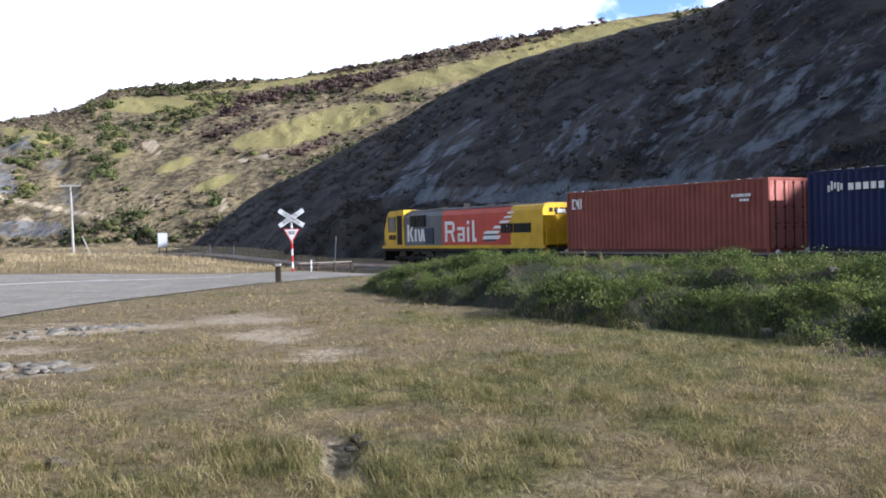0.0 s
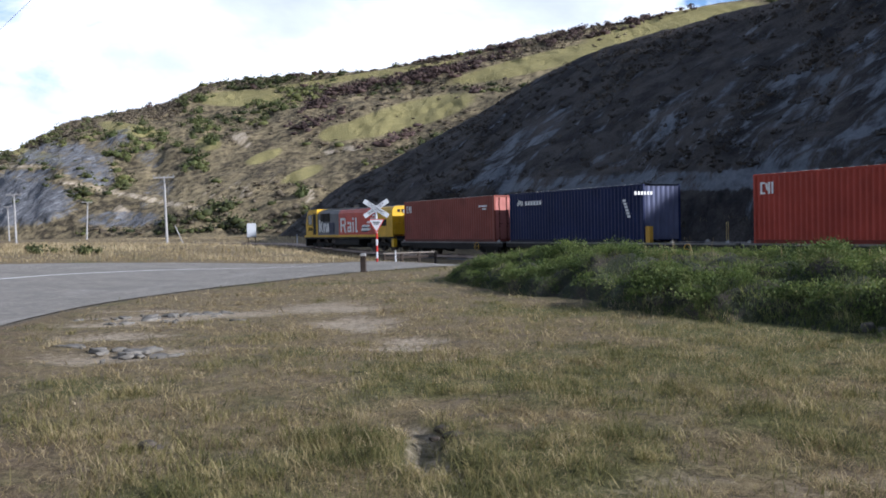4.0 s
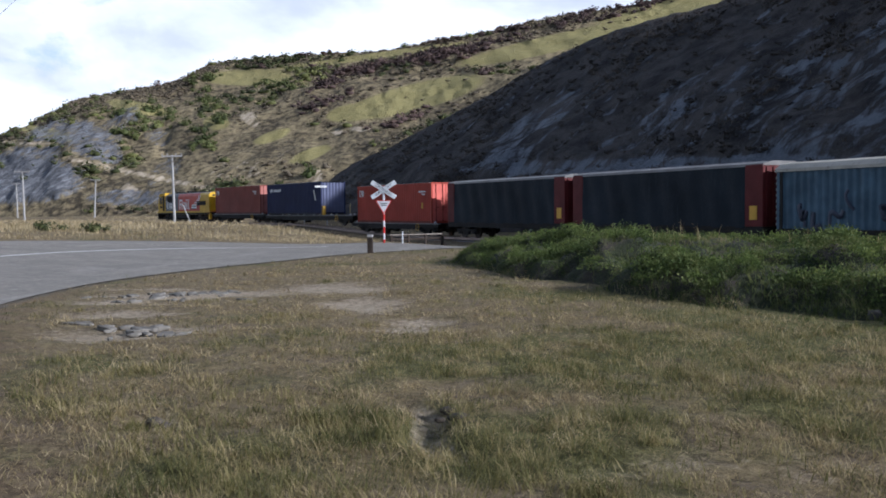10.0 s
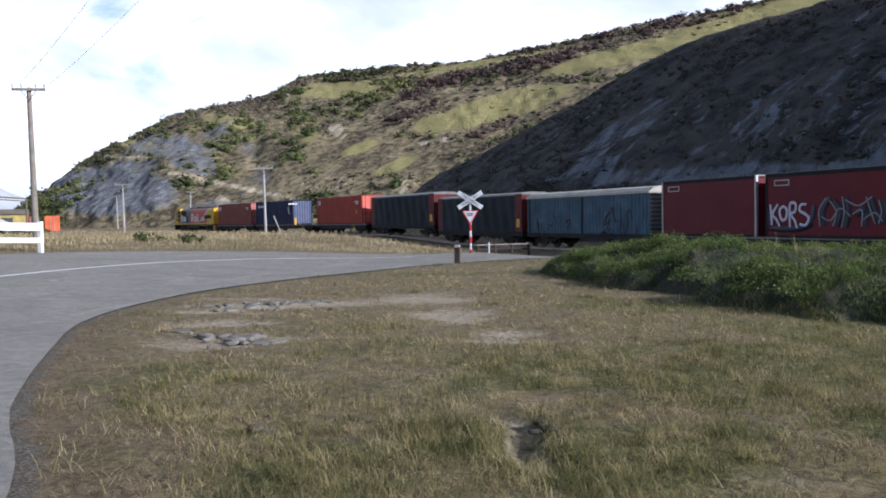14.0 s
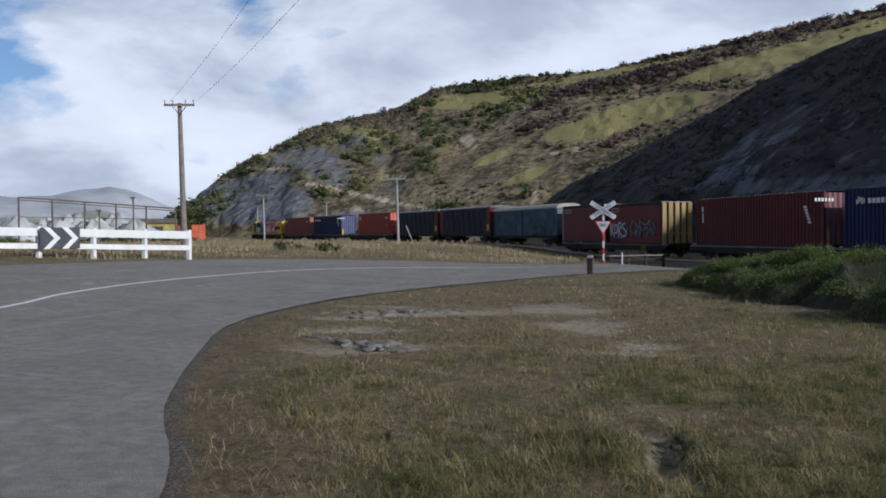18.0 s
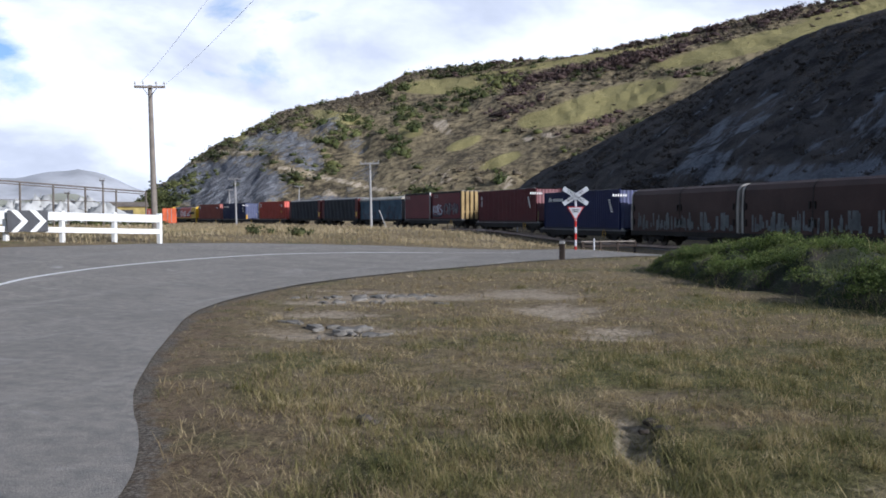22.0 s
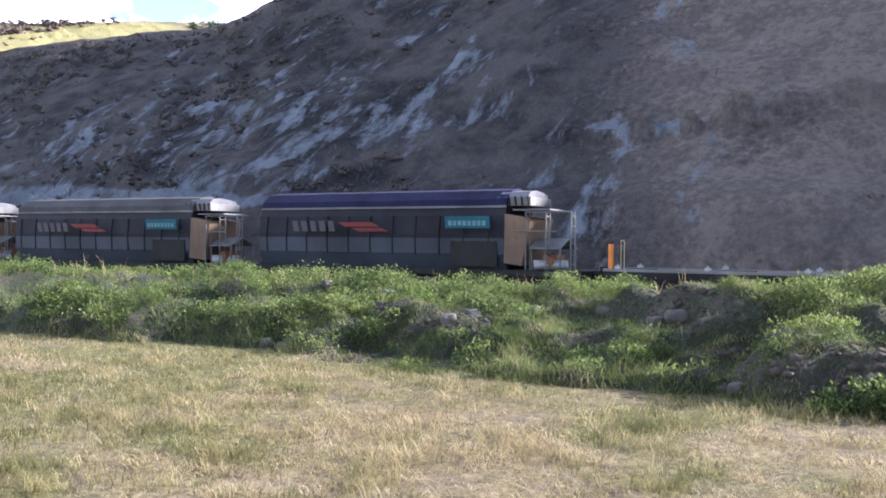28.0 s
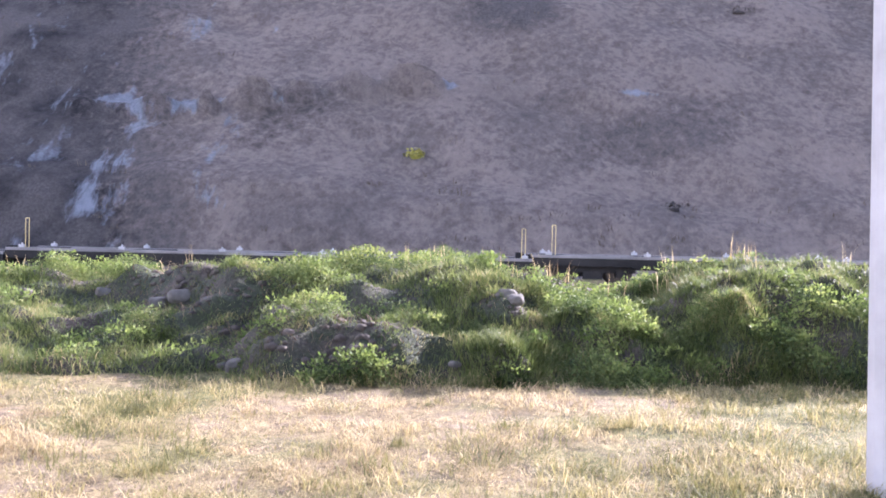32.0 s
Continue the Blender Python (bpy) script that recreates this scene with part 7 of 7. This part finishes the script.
# tall dry grass on the far verge and round the line
g = np.random.RandomState(50)
n = 70000
x, y, r = field_points(n, 34, 190, 3, 50, g)
z, ro_ = ground_z(x, y)
d_ = track_distance(x, y)
ok = (ro_ > 0.5) & (np.abs(d_) > 3.4) & (np.hypot(x, y) > 36) & (g.rand(n) < 0.35 + 1.2 * np.clip(fbm(x * 0.15, y * 0.15, 3, 4) + 0.3, 0, 1)) & ((d_ < 0) | (d_ > 3.4)) & (x < -9.5)
x, y, z, r = x[ok], y[ok], z[ok], r[ok]
V, F = blades(np.stack([x, y, z - 0.02], 1), g.uniform(0.08, 0.40, len(x)) * (0.25 + 1.3 * np.clip(1.6 * fbm(x * 0.35, y * 0.35, 6, 4) + 0.45, 0, 1)), 0.02 * (r / 40) ** 0.8 * g.uniform(0.7, 1.5, len(x)), 0.5, g)
M_VERGE = leaf_material("verge_straw", [(0.0, (0.10, 0.090, 0.042)), (0.2, (0.26, 0.20, 0.105)), (0.6, (0.46, 0.37, 0.21)), (1.0, (0.64, 0.54, 0.35))], 0.25, 0.7, 0.35)
tagged(new("verge_grass", np_mesh("verge_grass", V, F, M_VERGE)), "tall straw-coloured dry grass along the verge", "grass", kind="stuff")

# weeds on the bank
at = sampler(BX, BY, BZ)
g = np.random.RandomState(60)
BANK_END = 0.76 * (nu - 1)


def soil_gap(P):
    """Below zero where the bank shows bare spoil."""
    az_, el_ = bearing(P[:, 0], P[:, 1], P[:, 2])
    worn = np.maximum.reduce([blob(az_, el_, -46, -3.9, 4.5, 1.5), blob(az_, el_, -32, -5.0, 2.2, 0.7), blob(az_, el_, -27.3, -3.8, 1.3, 0.8), blob(az_, el_, -56, -7.2, 6.0, 1.6), blob(az_, el_, -65, -4.6, 2.0, 0.7), 0.5 * blob(az_, el_, -72, -7.0, 2.0, 1.6)])
    return fbm(P[:, 0] * 0.75, P[:, 1] * 0.75, P[:, 2] + 11, 4) + 0.19 + 0.12 * smooth(11, 16, P[:, 1]) - 0.34 * worn


def plant_leaves(centres, radii, per, size, g, broad=0.36):
    """Domes of broad leaves, pointing outwards from the middle of each plant."""
    n = len(centres) * per
    u = g.normal(size=(n, 3))
    u[:, 2] = np.abs(u[:, 2]) * 0.9
    u /= np.linalg.norm(u, axis=1)[:, None]
    rr = np.repeat(radii, per) * (0.35 + 0.65 * g.rand(n) ** 0.45)
    P = np.repeat(centres, per, 0) + u * rr[:, None] * np.array([1.0, 1.0, 0.85])
    d = u * 0.7 + g.normal(size=(n, 3)) * 0.55 + np.array([0, 0, 0.15])
    d /= np.linalg.norm(d, axis=1)[:, None]
    side = np.cross(d, u + 0.7 * g.normal(size=(n, 3)))
    side /= np.linalg.norm(side, axis=1)[:, None] + 1e-9
    L = (np.repeat(size, per) * g.uniform(0.55, 1.35, n))[:, None]
    V = np.stack([P, P + d * L * 0.5 + side * L * broad, P + d * L, P + d * L * 0.5 - side * L * broad], 1).reshape(-1, 3)
    k = (np.arange(n) * 4)[:, None]
    return V, np.concatenate([k + np.array([[0, 1, 2]]), k + np.array([[0, 2, 3]])], 0)


n = 8200
cp = at(g.uniform(0, BANK_END, n), g.uniform(0.03, 0.72, n) * nv)
cp = cp[(cp[:, 1] < 13) | (g.rand(n) < smooth(0.0, 0.45, cp[:, 2]))]
n = len(cp)
far_part = smooth(11, 16, cp[:, 1])
gap = soil_gap(cp)
hummock = fbm(cp[:, 0] * 0.9, cp[:, 1] * 0.9, 4, 2) + 0.7 * fbm(cp[:, 0] * 2.4, cp[:, 1] * 2.4, 14, 2)
ok = (gap > 0.0) & (g.rand(n) < (0.25 + 0.5 * far_part) + 2.6 * hummock)
cp, far_part, hummock = cp[ok], far_part[ok], hummock[ok]
rad = g.uniform(0.08, 0.22, len(cp)) * (1 + 0.35 * far_part) * (1 + 2.4 * np.clip(hummock, -0.12, 0.35))
cp = cp + np.array([0, 0, 1.0]) * (0.75 * np.clip(hummock, -0.1, 0.3) - 0.08)[:, None]
V, F = plant_leaves(cp, rad, 100, 0.030 + 0.010 * far_part + 0.03 * (rad - 0.15), g, 0.30)
tagged(new("bank_weeds", np_mesh("bank_weeds", V, F, M_WEED)), "leafy dark-green weeds matted over the bank", "weeds", kind="stuff")
# taller leafy shoots that stand out of the mat, brightened to paint sunlit tops
top = cp[(g.rand(len(cp)) < 0.26) & (hummock > -0.04)]
tp = np.repeat(top, 5, 0) + g.normal(0, 0.10, (len(top) * 5, 3)) * np.array([1, 1, 0.3]) + np.array([0, 0, 0.13])
V, F = plant_leaves(tp, g.uniform(0.06, 0.13, len(tp)), 14, np.full(len(tp), 0.05), g, 0.24)
M_SHOOT = leaf_material("top_lit_shoots", [(0.0, (0.06, 0.095, 0.022)), (0.5, (0.145, 0.19, 0.048)), (1.0, (0.25, 0.27, 0.085))], 1.0, 0.7, 0.45)
tagged(new("bank_shoots", np_mesh("bank_shoots", V, F, M_SHOOT)), "bright-green shoots on the bank, lightened for its sunlit tops", "weeds", kind="stuff")
n = 300000
P = at(g.uniform(0, BANK_END, n), g.uniform(0, 0.76 * nv, n))
thick = soil_gap(P) + 0.8 * fbm(P[:, 0] * 1.8, P[:, 1] * 1.8, 2, 3)
near_part = smooth(17, 10, P[:, 1])
ok = (thick > -0.22) & (g.rand(n) < 0.45 + 2.0 * np.clip(thick, 0, 1)) & (g.rand(n) < 0.30 + 0.7 * near_part)
P, thick = P[ok], thick[ok]
V, F = blades(P - np.array([0, 0, 0.02]), g.uniform(0.06, 0.17, len(P)) * (0.55 + 2.0 * np.clip(thick, 0, 0.5)), g.uniform(0.007, 0.015, len(P)), 1.1, g)
M_RANK = leaf_material("rank_grass", [(0.0, (0.030, 0.045, 0.012)), (0.3, (0.080, 0.108, 0.030)), (0.6, (0.15, 0.175, 0.055)), (0.85, (0.25, 0.235, 0.10)), (1.0, (0.40, 0.33, 0.18))], 1.7, 0.6, 0.45)
tagged(new("bank_grass", np_mesh("bank_grass", V, F, M_RANK)), "rank green and dry grass on the bank", "grass", kind="stuff")
P = np.concatenate([at(g.uniform(0, BANK_END, 6000), g.uniform(0, 0.08 * nv, 6000)), at(g.uniform(0, BANK_END, 500), g.uniform(0.45 * nv, 0.7 * nv, 500))])
P = P[fbm(P[:, 0] * 0.9, P[:, 1] * 0.9, 21, 3) > -0.03]
V, F = blades(P - np.array([0, 0, 0.02]), g.uniform(0.05, 0.22, len(P)), g.uniform(0.004, 0.009, len(P)), 1.1, g)
tagged(new("bank_stalks", np_mesh("bank_stalks", V, F, M_STRAW)), "dry pale stalks along the foot of the bank", "grass", kind="stuff")
P = at(g.uniform(0, BANK_END, 70), g.uniform(0.5 * nv, 0.68 * nv, 70))
P = np.repeat(P, 5, 0) + g.normal(0, 0.06, (350, 3)) * np.array([1, 1, 0])
V, F = blades(P - np.array([0, 0, 0.03]), g.uniform(0.25, 0.62, len(P)), g.uniform(0.008, 0.014, len(P)), 0.35, g)
tagged(new("seed_stalks", np_mesh("seed_stalks", V, F, M_STRAW)), "tall dead seed stalks along the crest of the bank", "grass", kind="stuff")
# dead stalks and dry brown litter where the spoil shows
P = at(g.uniform(0, BANK_END, 90000), g.uniform(0.03 * nv, 0.72 * nv, 90000))
P = P[(soil_gap(P) < 0.05) & (g.rand(90000) < 0.25)]
V, F = blades(P - np.array([0, 0, 0.01]), g.uniform(0.04, 0.17, len(P)), g.uniform(0.006, 0.013, len(P)), 1.8, g)
M_DEAD = leaf_material("dead_stalks", [(0.0, (0.045, 0.031, 0.020)), (0.5, (0.13, 0.090, 0.055)), (1.0, (0.27, 0.20, 0.12))], 1.2, 0.8, 0.05)
tagged(new("dead_litter", np_mesh("dead_litter", V, F, M_DEAD)), "dead brown stalks matted over bare spoil", "litter", kind="stuff")


# ---- shrubs on the hills ----
_bm = bmesh.new()
bmesh.ops.create_icosphere(_bm, subdivisions=1, radius=1.0)
_bm.verts.ensure_lookup_table()
BODY_V = np.array([v.co[:] for v in _bm.verts])
BODY_F = np.array([[v.index for v in f.verts] for f in _bm.faces])
_bm.free()


def shrubs(name, centres, radii, per, material, label, seed, flat=0.75, body=0.66):
    """Uneven lumps of twigs, each ringed by loose leaves that break up its outline."""
    g = np.random.RandomState(seed)
    n, nb = len(centres), len(BODY_V)
    a = g.uniform(0, 2 * math.pi, n)
    ca, sa = np.cos(a)[:, None], np.sin(a)[:, None]
    q = BODY_V[None] * g.uniform(0.55, 1.05, (n, nb, 1))
    sx, sy = g.uniform(0.7, 1.5, (n, 1)), g.uniform(0.7, 1.5, (n, 1))
    B = np.stack([q[..., 0] * sx * ca - q[..., 1] * sy * sa, q[..., 0] * sx * sa + q[..., 1] * sy * ca, q[..., 2] * flat + 0.12], -1) * radii[:, None, None] * body + centres[:, None]
    BF = (BODY_F[None] + (np.arange(n) * nb)[:, None, None]).reshape(-1, 3)
    u = g.normal(size=(n * per, 3))
    u /= np.linalg.norm(u, axis=1)[:, None]
    u[:, 2] = np.abs(u[:, 2]) * 1.1 - 0.1
    rr = np.repeat(radii, per) * g.uniform(0.45, 1.0, n * per)
    P = np.repeat(centres, per, 0) + u * rr[:, None] * np.stack([np.repeat(sx[:, 0], per), np.repeat(sy[:, 0], per), np.full(n * per, flat)], 1) + np.repeat(radii, per)[:, None] * np.array([0, 0, 0.08])
    V, F = leaves(P, np.repeat(radii, per) * g.uniform(0.16, 0.36, n * per), g, 0.42)
    tagged(new(name, np_mesh(name, np.concatenate([B.reshape(-1, 3), V]), np.concatenate([BF, F + n * nb]), material)), label, "shrubs", kind="stuff")


def on_hill(G, n, g, lo, hi):
    ci, cj = g.uniform(0, G.shape[0] - 1.01, n), g.uniform(lo, hi, n) * (G.shape[1] - 1)
    return sampler(G[..., 0], G[..., 1], G[..., 2])(ci, cj)


g = np.random.RandomState(69)
M_OLIVE = leaf_material("olive_leaves", [(0.0, (0.020, 0.026, 0.009)), (0.5, (0.055, 0.064, 0.021)), (1.0, (0.15, 0.155, 0.05))], 0.04, 0.7)
B_ = []
for a_, r_, wide_, n_ in ((27.8, 50, 1.2, 9), (36.0, 128, 3.0, 16), (38.5, 140, 5.0, 22), (42.5, 135, 5.0, 20), (45.5, 130, 4.0, 14)):
    x, y = polar(a_, r_)
    for _ in range(n_):
        u_, v_ = x + g.normal() * wide_, y + g.normal() * wide_ * 0.6
        B_.append((u_, v_, gz_at(u_, v_) + 0.1))
B_ = np.array(B_)
shrubs("verge_bushes", B_, g.uniform(0.18, 0.42, len(B_)) * (1 + np.hypot(B_[:, 0], B_[:, 1]) / 110), 60, M_OLIVE, "low dark-green bushes on the verge and round the yard", 68, 0.7)
g = np.random.RandomState(70)
M_GORSE = leaf_material("gorse_dark", [(0.0, (0.028, 0.020, 0.019)), (0.5, (0.070, 0.047, 0.043)), (1.0, (0.15, 0.10, 0.085))], 0.03, 0.8)
M_SCRUB = leaf_material("slope_scrub_twigs", [(0.0, (0.032, 0.029, 0.027)), (0.5, (0.055, 0.048, 0.043)), (1.0, (0.10, 0.085, 0.07))], 0.05, 0.85)
M_TREE = leaf_material("tree_leaves", [(0.0, (0.030, 0.044, 0.012)), (0.5, (0.070, 0.085, 0.027)), (1.0, (0.15, 0.16, 0.055))], 0.06, 0.7)
M_TAN = leaf_material("tan_scrub", [(0.0, (0.045, 0.036, 0.026)), (0.5, (0.10, 0.08, 0.055)), (1.0, (0.18, 0.15, 0.105))], 0.05, 0.8)
N_ = 27000
P = on_hill(far_G, N_, g, 0.03, 0.72)
az, el = bearing(P[:, 0], P[:, 1], P[:, 2])
fm = far_masks(az, el, None, None, None, None)
band = np.maximum.reduce([blob(az, el, 14, 8.55, 3.0, 0.38), blob(az, el, 10, 8.6, 3.0, 0.5, -8), blob(az, el, 5.5, 9.5, 3.0, 0.42, -12), 0.55 * blob(az, el, 1.0, 10.75, 3.6, 0.42, -12), 0.45 * blob(az, el, -5, 11.9, 3.2, 0.4, -8), blob(az, el, 4.1, 8.5, 1.5, 0.25), blob(az, el, 12.6, 7.3, 2.4, 0.75, -25), 0.5 * blob(az, el, 8.5, 5.6, 2.5, 0.4, -14)])
noisy = np.clip(0.34 + 2.6 * fbm(P[:, 0] * 0.035, P[:, 1] * 0.035, P[:, 2] * 0.06, 4), 0, 1)
dens = noisy * (1 - 0.96 * smooth(0.25, 0.55, fm["open_grass"])) * (1 - smooth(0.3, 0.5, fm["clay"])) * (1 - 0.75 * smooth(0.3, 0.55, fm["rock"]))
pick = g.rand(N_)
dark = pick < band * 0.8 * smooth(-0.10, 0.10, fbm(P[:, 0] * 0.06, P[:, 1] * 0.06, P[:, 2] * 0.1, 3))
other = (pick < dens * 0.95) & ~dark
kind = fbm(P[:, 0] * 0.02, P[:, 1] * 0.02, 5, 3) + 0.10 * g.normal(size=N_) - 0.10 * smooth(6, 8, el)
brown = other & (kind < -0.07)
shrubs("gorse_scrub", P[dark], g.uniform(1.2, 3.4, dark.sum()) * g.uniform(0.6, 1.1, dark.sum()), 24, M_GORSE, "dark purple-brown gorse scrub on the far hill", 71, 0.6)
shrubs("brown_scrub", P[brown], g.uniform(0.5, 1.9, brown.sum()), 11, M_TAN, "low brown scrub on the far hill", 78, 0.55)
other &= ~brown
shrubs("olive_scrub", P[other], g.uniform(0.9, 3.2, other.sum()) * g.uniform(0.6, 1.15, other.sum()), 22, M_OLIVE, "olive-green bushes on the far hill", 72, 0.65)
# trees in the gully and along the skyline
T_ = on_hill(far_G, 18000, g, 0.05, 0.8)
az, el = bearing(T_[:, 0], T_[:, 1], T_[:, 2])
d = np.maximum.reduce([blob(az, el, 20.4, 4.2, 0.9, 1.0), 0.9 * blob(az, el, 19.7, 6.0, 0.8, 1.0), 0.8 * blob(az, el, 20.3, 7.6, 0.8, 0.6), 0.5 * blob(az, el, 14.3, 2.7, 1.2, 0.7), 0.3 * blob(az, el, 16.5, 7.6, 1.6, 0.5), 0.3 * blob(az, el, 23.5, 5.2, 2.4, 1.0)])
T_ = T_[g.rand(18000) < d * 0.4]
shrubs("gully_trees", T_, g.uniform(1.0, 2.9, len(T_)), 90, M_TREE, "rounded green trees in the far gully", 73, 0.95)
R_ = far_G[::4, int(0.685 * 140)]
R_ = R_[fbm(R_[:, 0] * 0.035, R_[:, 1] * 0.01, 3.0, 3) > 0.02]
R_ = np.repeat(R_, 4, 0) + g.normal(0, 1.0, (len(R_) * 4, 3)) * np.array([2.2, 4.0, 0.1])
shrubs("skyline_bushes", R_ + np.array([0, -3, -1.0]), g.uniform(0.8, 1.8, len(R_)), 60, M_GORSE, "dark bushes along the far skyline", 74, 0.5)

P = on_hill(near_G, 22000, g, 0.02, 0.66)
az, el = bearing(P[:, 0], P[:, 1], P[:, 2])
nm_ = near_masks(az, el, None, None, np.zeros(len(P)), None)
dens = np.clip(0.28 + 1.5 * fbm(P[:, 0] * 0.06, P[:, 1] * 0.06, P[:, 2] * 0.08, 4), 0, 1) * (1 - 0.9 * smooth(0.3, 0.55, nm_["clay"]))
P = P[(g.rand(22000) < dens * 0.8) & (az > -100)]
kind = g.rand(len(P))
low = (kind < 0.5) & (g.rand(len(P)) < 0.08 + 0.92 * smooth(-34, -22, bearing(P[:, 0], P[:, 1], P[:, 2])[0]))
shrubs("slope_scrub", P[low], g.uniform(0.2, 0.8, low.sum()), 26, M_SCRUB, "dark scrub bushes on the shaded slope", 75, 0.45, 0.5)
Q_ = np.repeat(P[kind >= 0.5], 11, 0)
Q_ = Q_ + g.normal(size=Q_.shape) * np.array([0.28, 0.28, 0.04])
V, F = blades(Q_, g.uniform(0.10, 0.42, len(Q_)), g.uniform(0.02, 0.05, len(Q_)), 1.1, g)
tagged(new("slope_tussock", np_mesh("slope_tussock", V, F, M_TAN)), "dry brown tussock on the shaded slope", "grass", kind="stuff")
Y_ = on_hill(near_G, 6000, g, 0.02, 0.5)
az, el = bearing(Y_[:, 0], Y_[:, 1], Y_[:, 2])
Y_ = Y_[np.argsort((az + 58.8) ** 2 + (el - 4.5) ** 2)[:1]]
shrubs("broom_bush", Y_, np.array([0.55]), 160, leaf_material("broom_yellow", [(0.0, (0.18, 0.18, 0.03)), (1.0, (0.42, 0.38, 0.09))], 2.0), "single yellow-green broom bush on the slope", 77)

# crumbled lumps of soil over the bare spoil
P = at(g.uniform(0, BANK_END, 26000), g.uniform(0.03 * nv, 0.7 * nv, 26000))
P = P[(soil_gap(P) < 0.03)][:900]
q_ = BODY_V[None] * g.uniform(0.6, 1.15, (len(P), len(BODY_V), 1)) * (0.02 + 0.08 * g.rand(len(P)) ** 3)[:, None, None] * np.array([1.0, 1.0, 0.7])
M_LUMP = paint("spoil_lumps", (0.075, 0.062, 0.050), 0.95, 0.0, 0.5, (0.04, 0.032, 0.026), 3.0, 0.6)
tagged(new("soil_lumps", np_mesh("soil_lumps", (q_ + P[:, None]).reshape(-1, 3), (BODY_F[None] + (np.arange(len(P)) * len(BODY_V))[:, None, None]).reshape(-1, 3), M_LUMP)), "crumbled grey-brown lumps of soil on the bank", "soil", kind="stuff")

# ---- stones and broken seal ----
M_ROCK = paint("lichen_rock", (0.125, 0.115, 0.10), 0.95, 0.0, 0.5, (0.07, 0.06, 0.045), 4.0, 0.7)
M_SEAL = paint("broken_seal", (0.22, 0.205, 0.18), 0.95, 0.0, 0.6, (0.05, 0.045, 0.04), 5.0, 0.7)


_bm = bmesh.new()
bmesh.ops.create_icosphere(_bm, subdivisions=3, radius=1.0)
_bm.verts.ensure_lookup_table()
STONE_V = np.array([v.co[:] for v in _bm.verts])
STONE_F = np.array([[v.index for v in f.verts] for f in _bm.faces])
_bm.free()


def stone(name, x, y, z, sx, sy, sz, label, seed, category="stone", material=None):
    g = np.random.RandomState(seed)
    c = STONE_V
    c = c * (1 + 1.1 * fbm(c[:, 0] * 1.3 + seed, c[:, 1] * 1.3, c[:, 2] * 1.3, 3) + 0.25 * fbm(c[:, 0] * 4 + seed, c[:, 1] * 4, c[:, 2] * 4, 2))[:, None]
    me = np_mesh(name, np.clip(c, -0.85, 0.85) * np.array([sx, sy, sz]), STONE_F, None)
    me.materials.append(material or M_ROCK)
    ob = new(name, me)
    ob.matrix_basis = pose(x, y, z, g.uniform(-8, 8), g.uniform(-8, 8), g.uniform(0, 360))
    return tagged(ob, label, category, "stones")


g = np.random.RandomState(80)
b_az, b_el = bearing(BX, BY, BZ)
for i, (az_, el_, s_) in enumerate(((-27.1, -3.4, 0.42), (-27.9, -4.2, 0.30), (-26.6, -4.0, 0.22), (-31.0, -4.8, 0.34), (-32.4, -5.0, 0.44), (-33.4, -5.3, 0.26), (-48.8, -8.6, 0.30), (-47.8, -8.9, 0.16), (-15.0, -2.9, 0.32), (-15.9, -3.1, 0.2), (-30.0, -3.1, 0.26), (-62.3, -8.5, 0.16), (-65.2, -4.1, 0.30), (-66.0, -4.3, 0.22), (-40.5, -4.0, 0.24), (-44.0, -4.9, 0.28), (-45.2, -4.2, 0.34), (-47.0, -4.6, 0.24), (-23.5, -2.6, 0.24), (-36.5, -4.2, 0.26), (-19.8, -6.2, 0.26), (-20.6, -6.3, 0.18))):
    j = int(np.argmin(((b_az - az_) * 0.9) ** 2 + (b_el - el_) ** 2 + 1e3 * (np.arange(nv)[None] > 0.62 * nv)))
    stone("boulder", float(BX.ravel()[j]), float(BY.ravel()[j]), float(BZ.ravel()[j]) + 0.10 * s_, s_ * 0.5, s_ * 0.4, s_ * 0.34, "rough grey boulder half buried in the bank", 100 + i)
M_CLOD = paint("dark_clod", (0.085, 0.070, 0.056), 0.95, 0.0, 0.5, (0.03, 0.025, 0.02), 6.0, 0.6)
for i, (x, y, s_) in enumerate(((-0.72, 7.55, 0.09), (-0.60, 7.3, 0.12), (-0.48, 7.05, 0.10), (-0.42, 6.85, 0.07), (-0.75, 7.2, 0.06), (-3.02, 7.0, 0.10), (-2.9, 6.9, 0.07), (-1.6, 10.3, 0.09), (-1.4, 10.2, 0.07))):
    stone("earth_clod", x, y, gz_at(x, y) - 0.03, s_ * 0.85, s_ * 0.65, s_ * 0.4, "crumbled dark clod of earth in a rut", 130 + i, "clod", M_CLOD)
for i in range(64):
    if i < 26:
        u_ = g.rand()
        x, y = -8.7 + 2.7 * u_, 16.9 + 1.4 * u_ + g.normal(0, 0.2)
    elif i < 40:
        x, y = -7.2 + g.normal(0, 0.9), 17.0 + g.normal(0, 0.7)
    else:
        u_ = g.rand()
        x, y = -7.0 + 2.3 * u_ + g.normal(0, 0.15), 13.3 - 1.5 * u_ + g.normal(0, 0.22)
    if float(road_offset(np.array([x]), np.array([y]))[0]) < 0.4:
        continue
    s_ = g.uniform(0.03, 0.13)
    stone("seal_fragment", x, y, gz_at(x, y) - 0.02, s_ * 1.7, s_ * 0.8, s_ * 0.22 + 0.02, "broken grey slab of old road seal", 150 + i, "rubble", M_SEAL)


motions()
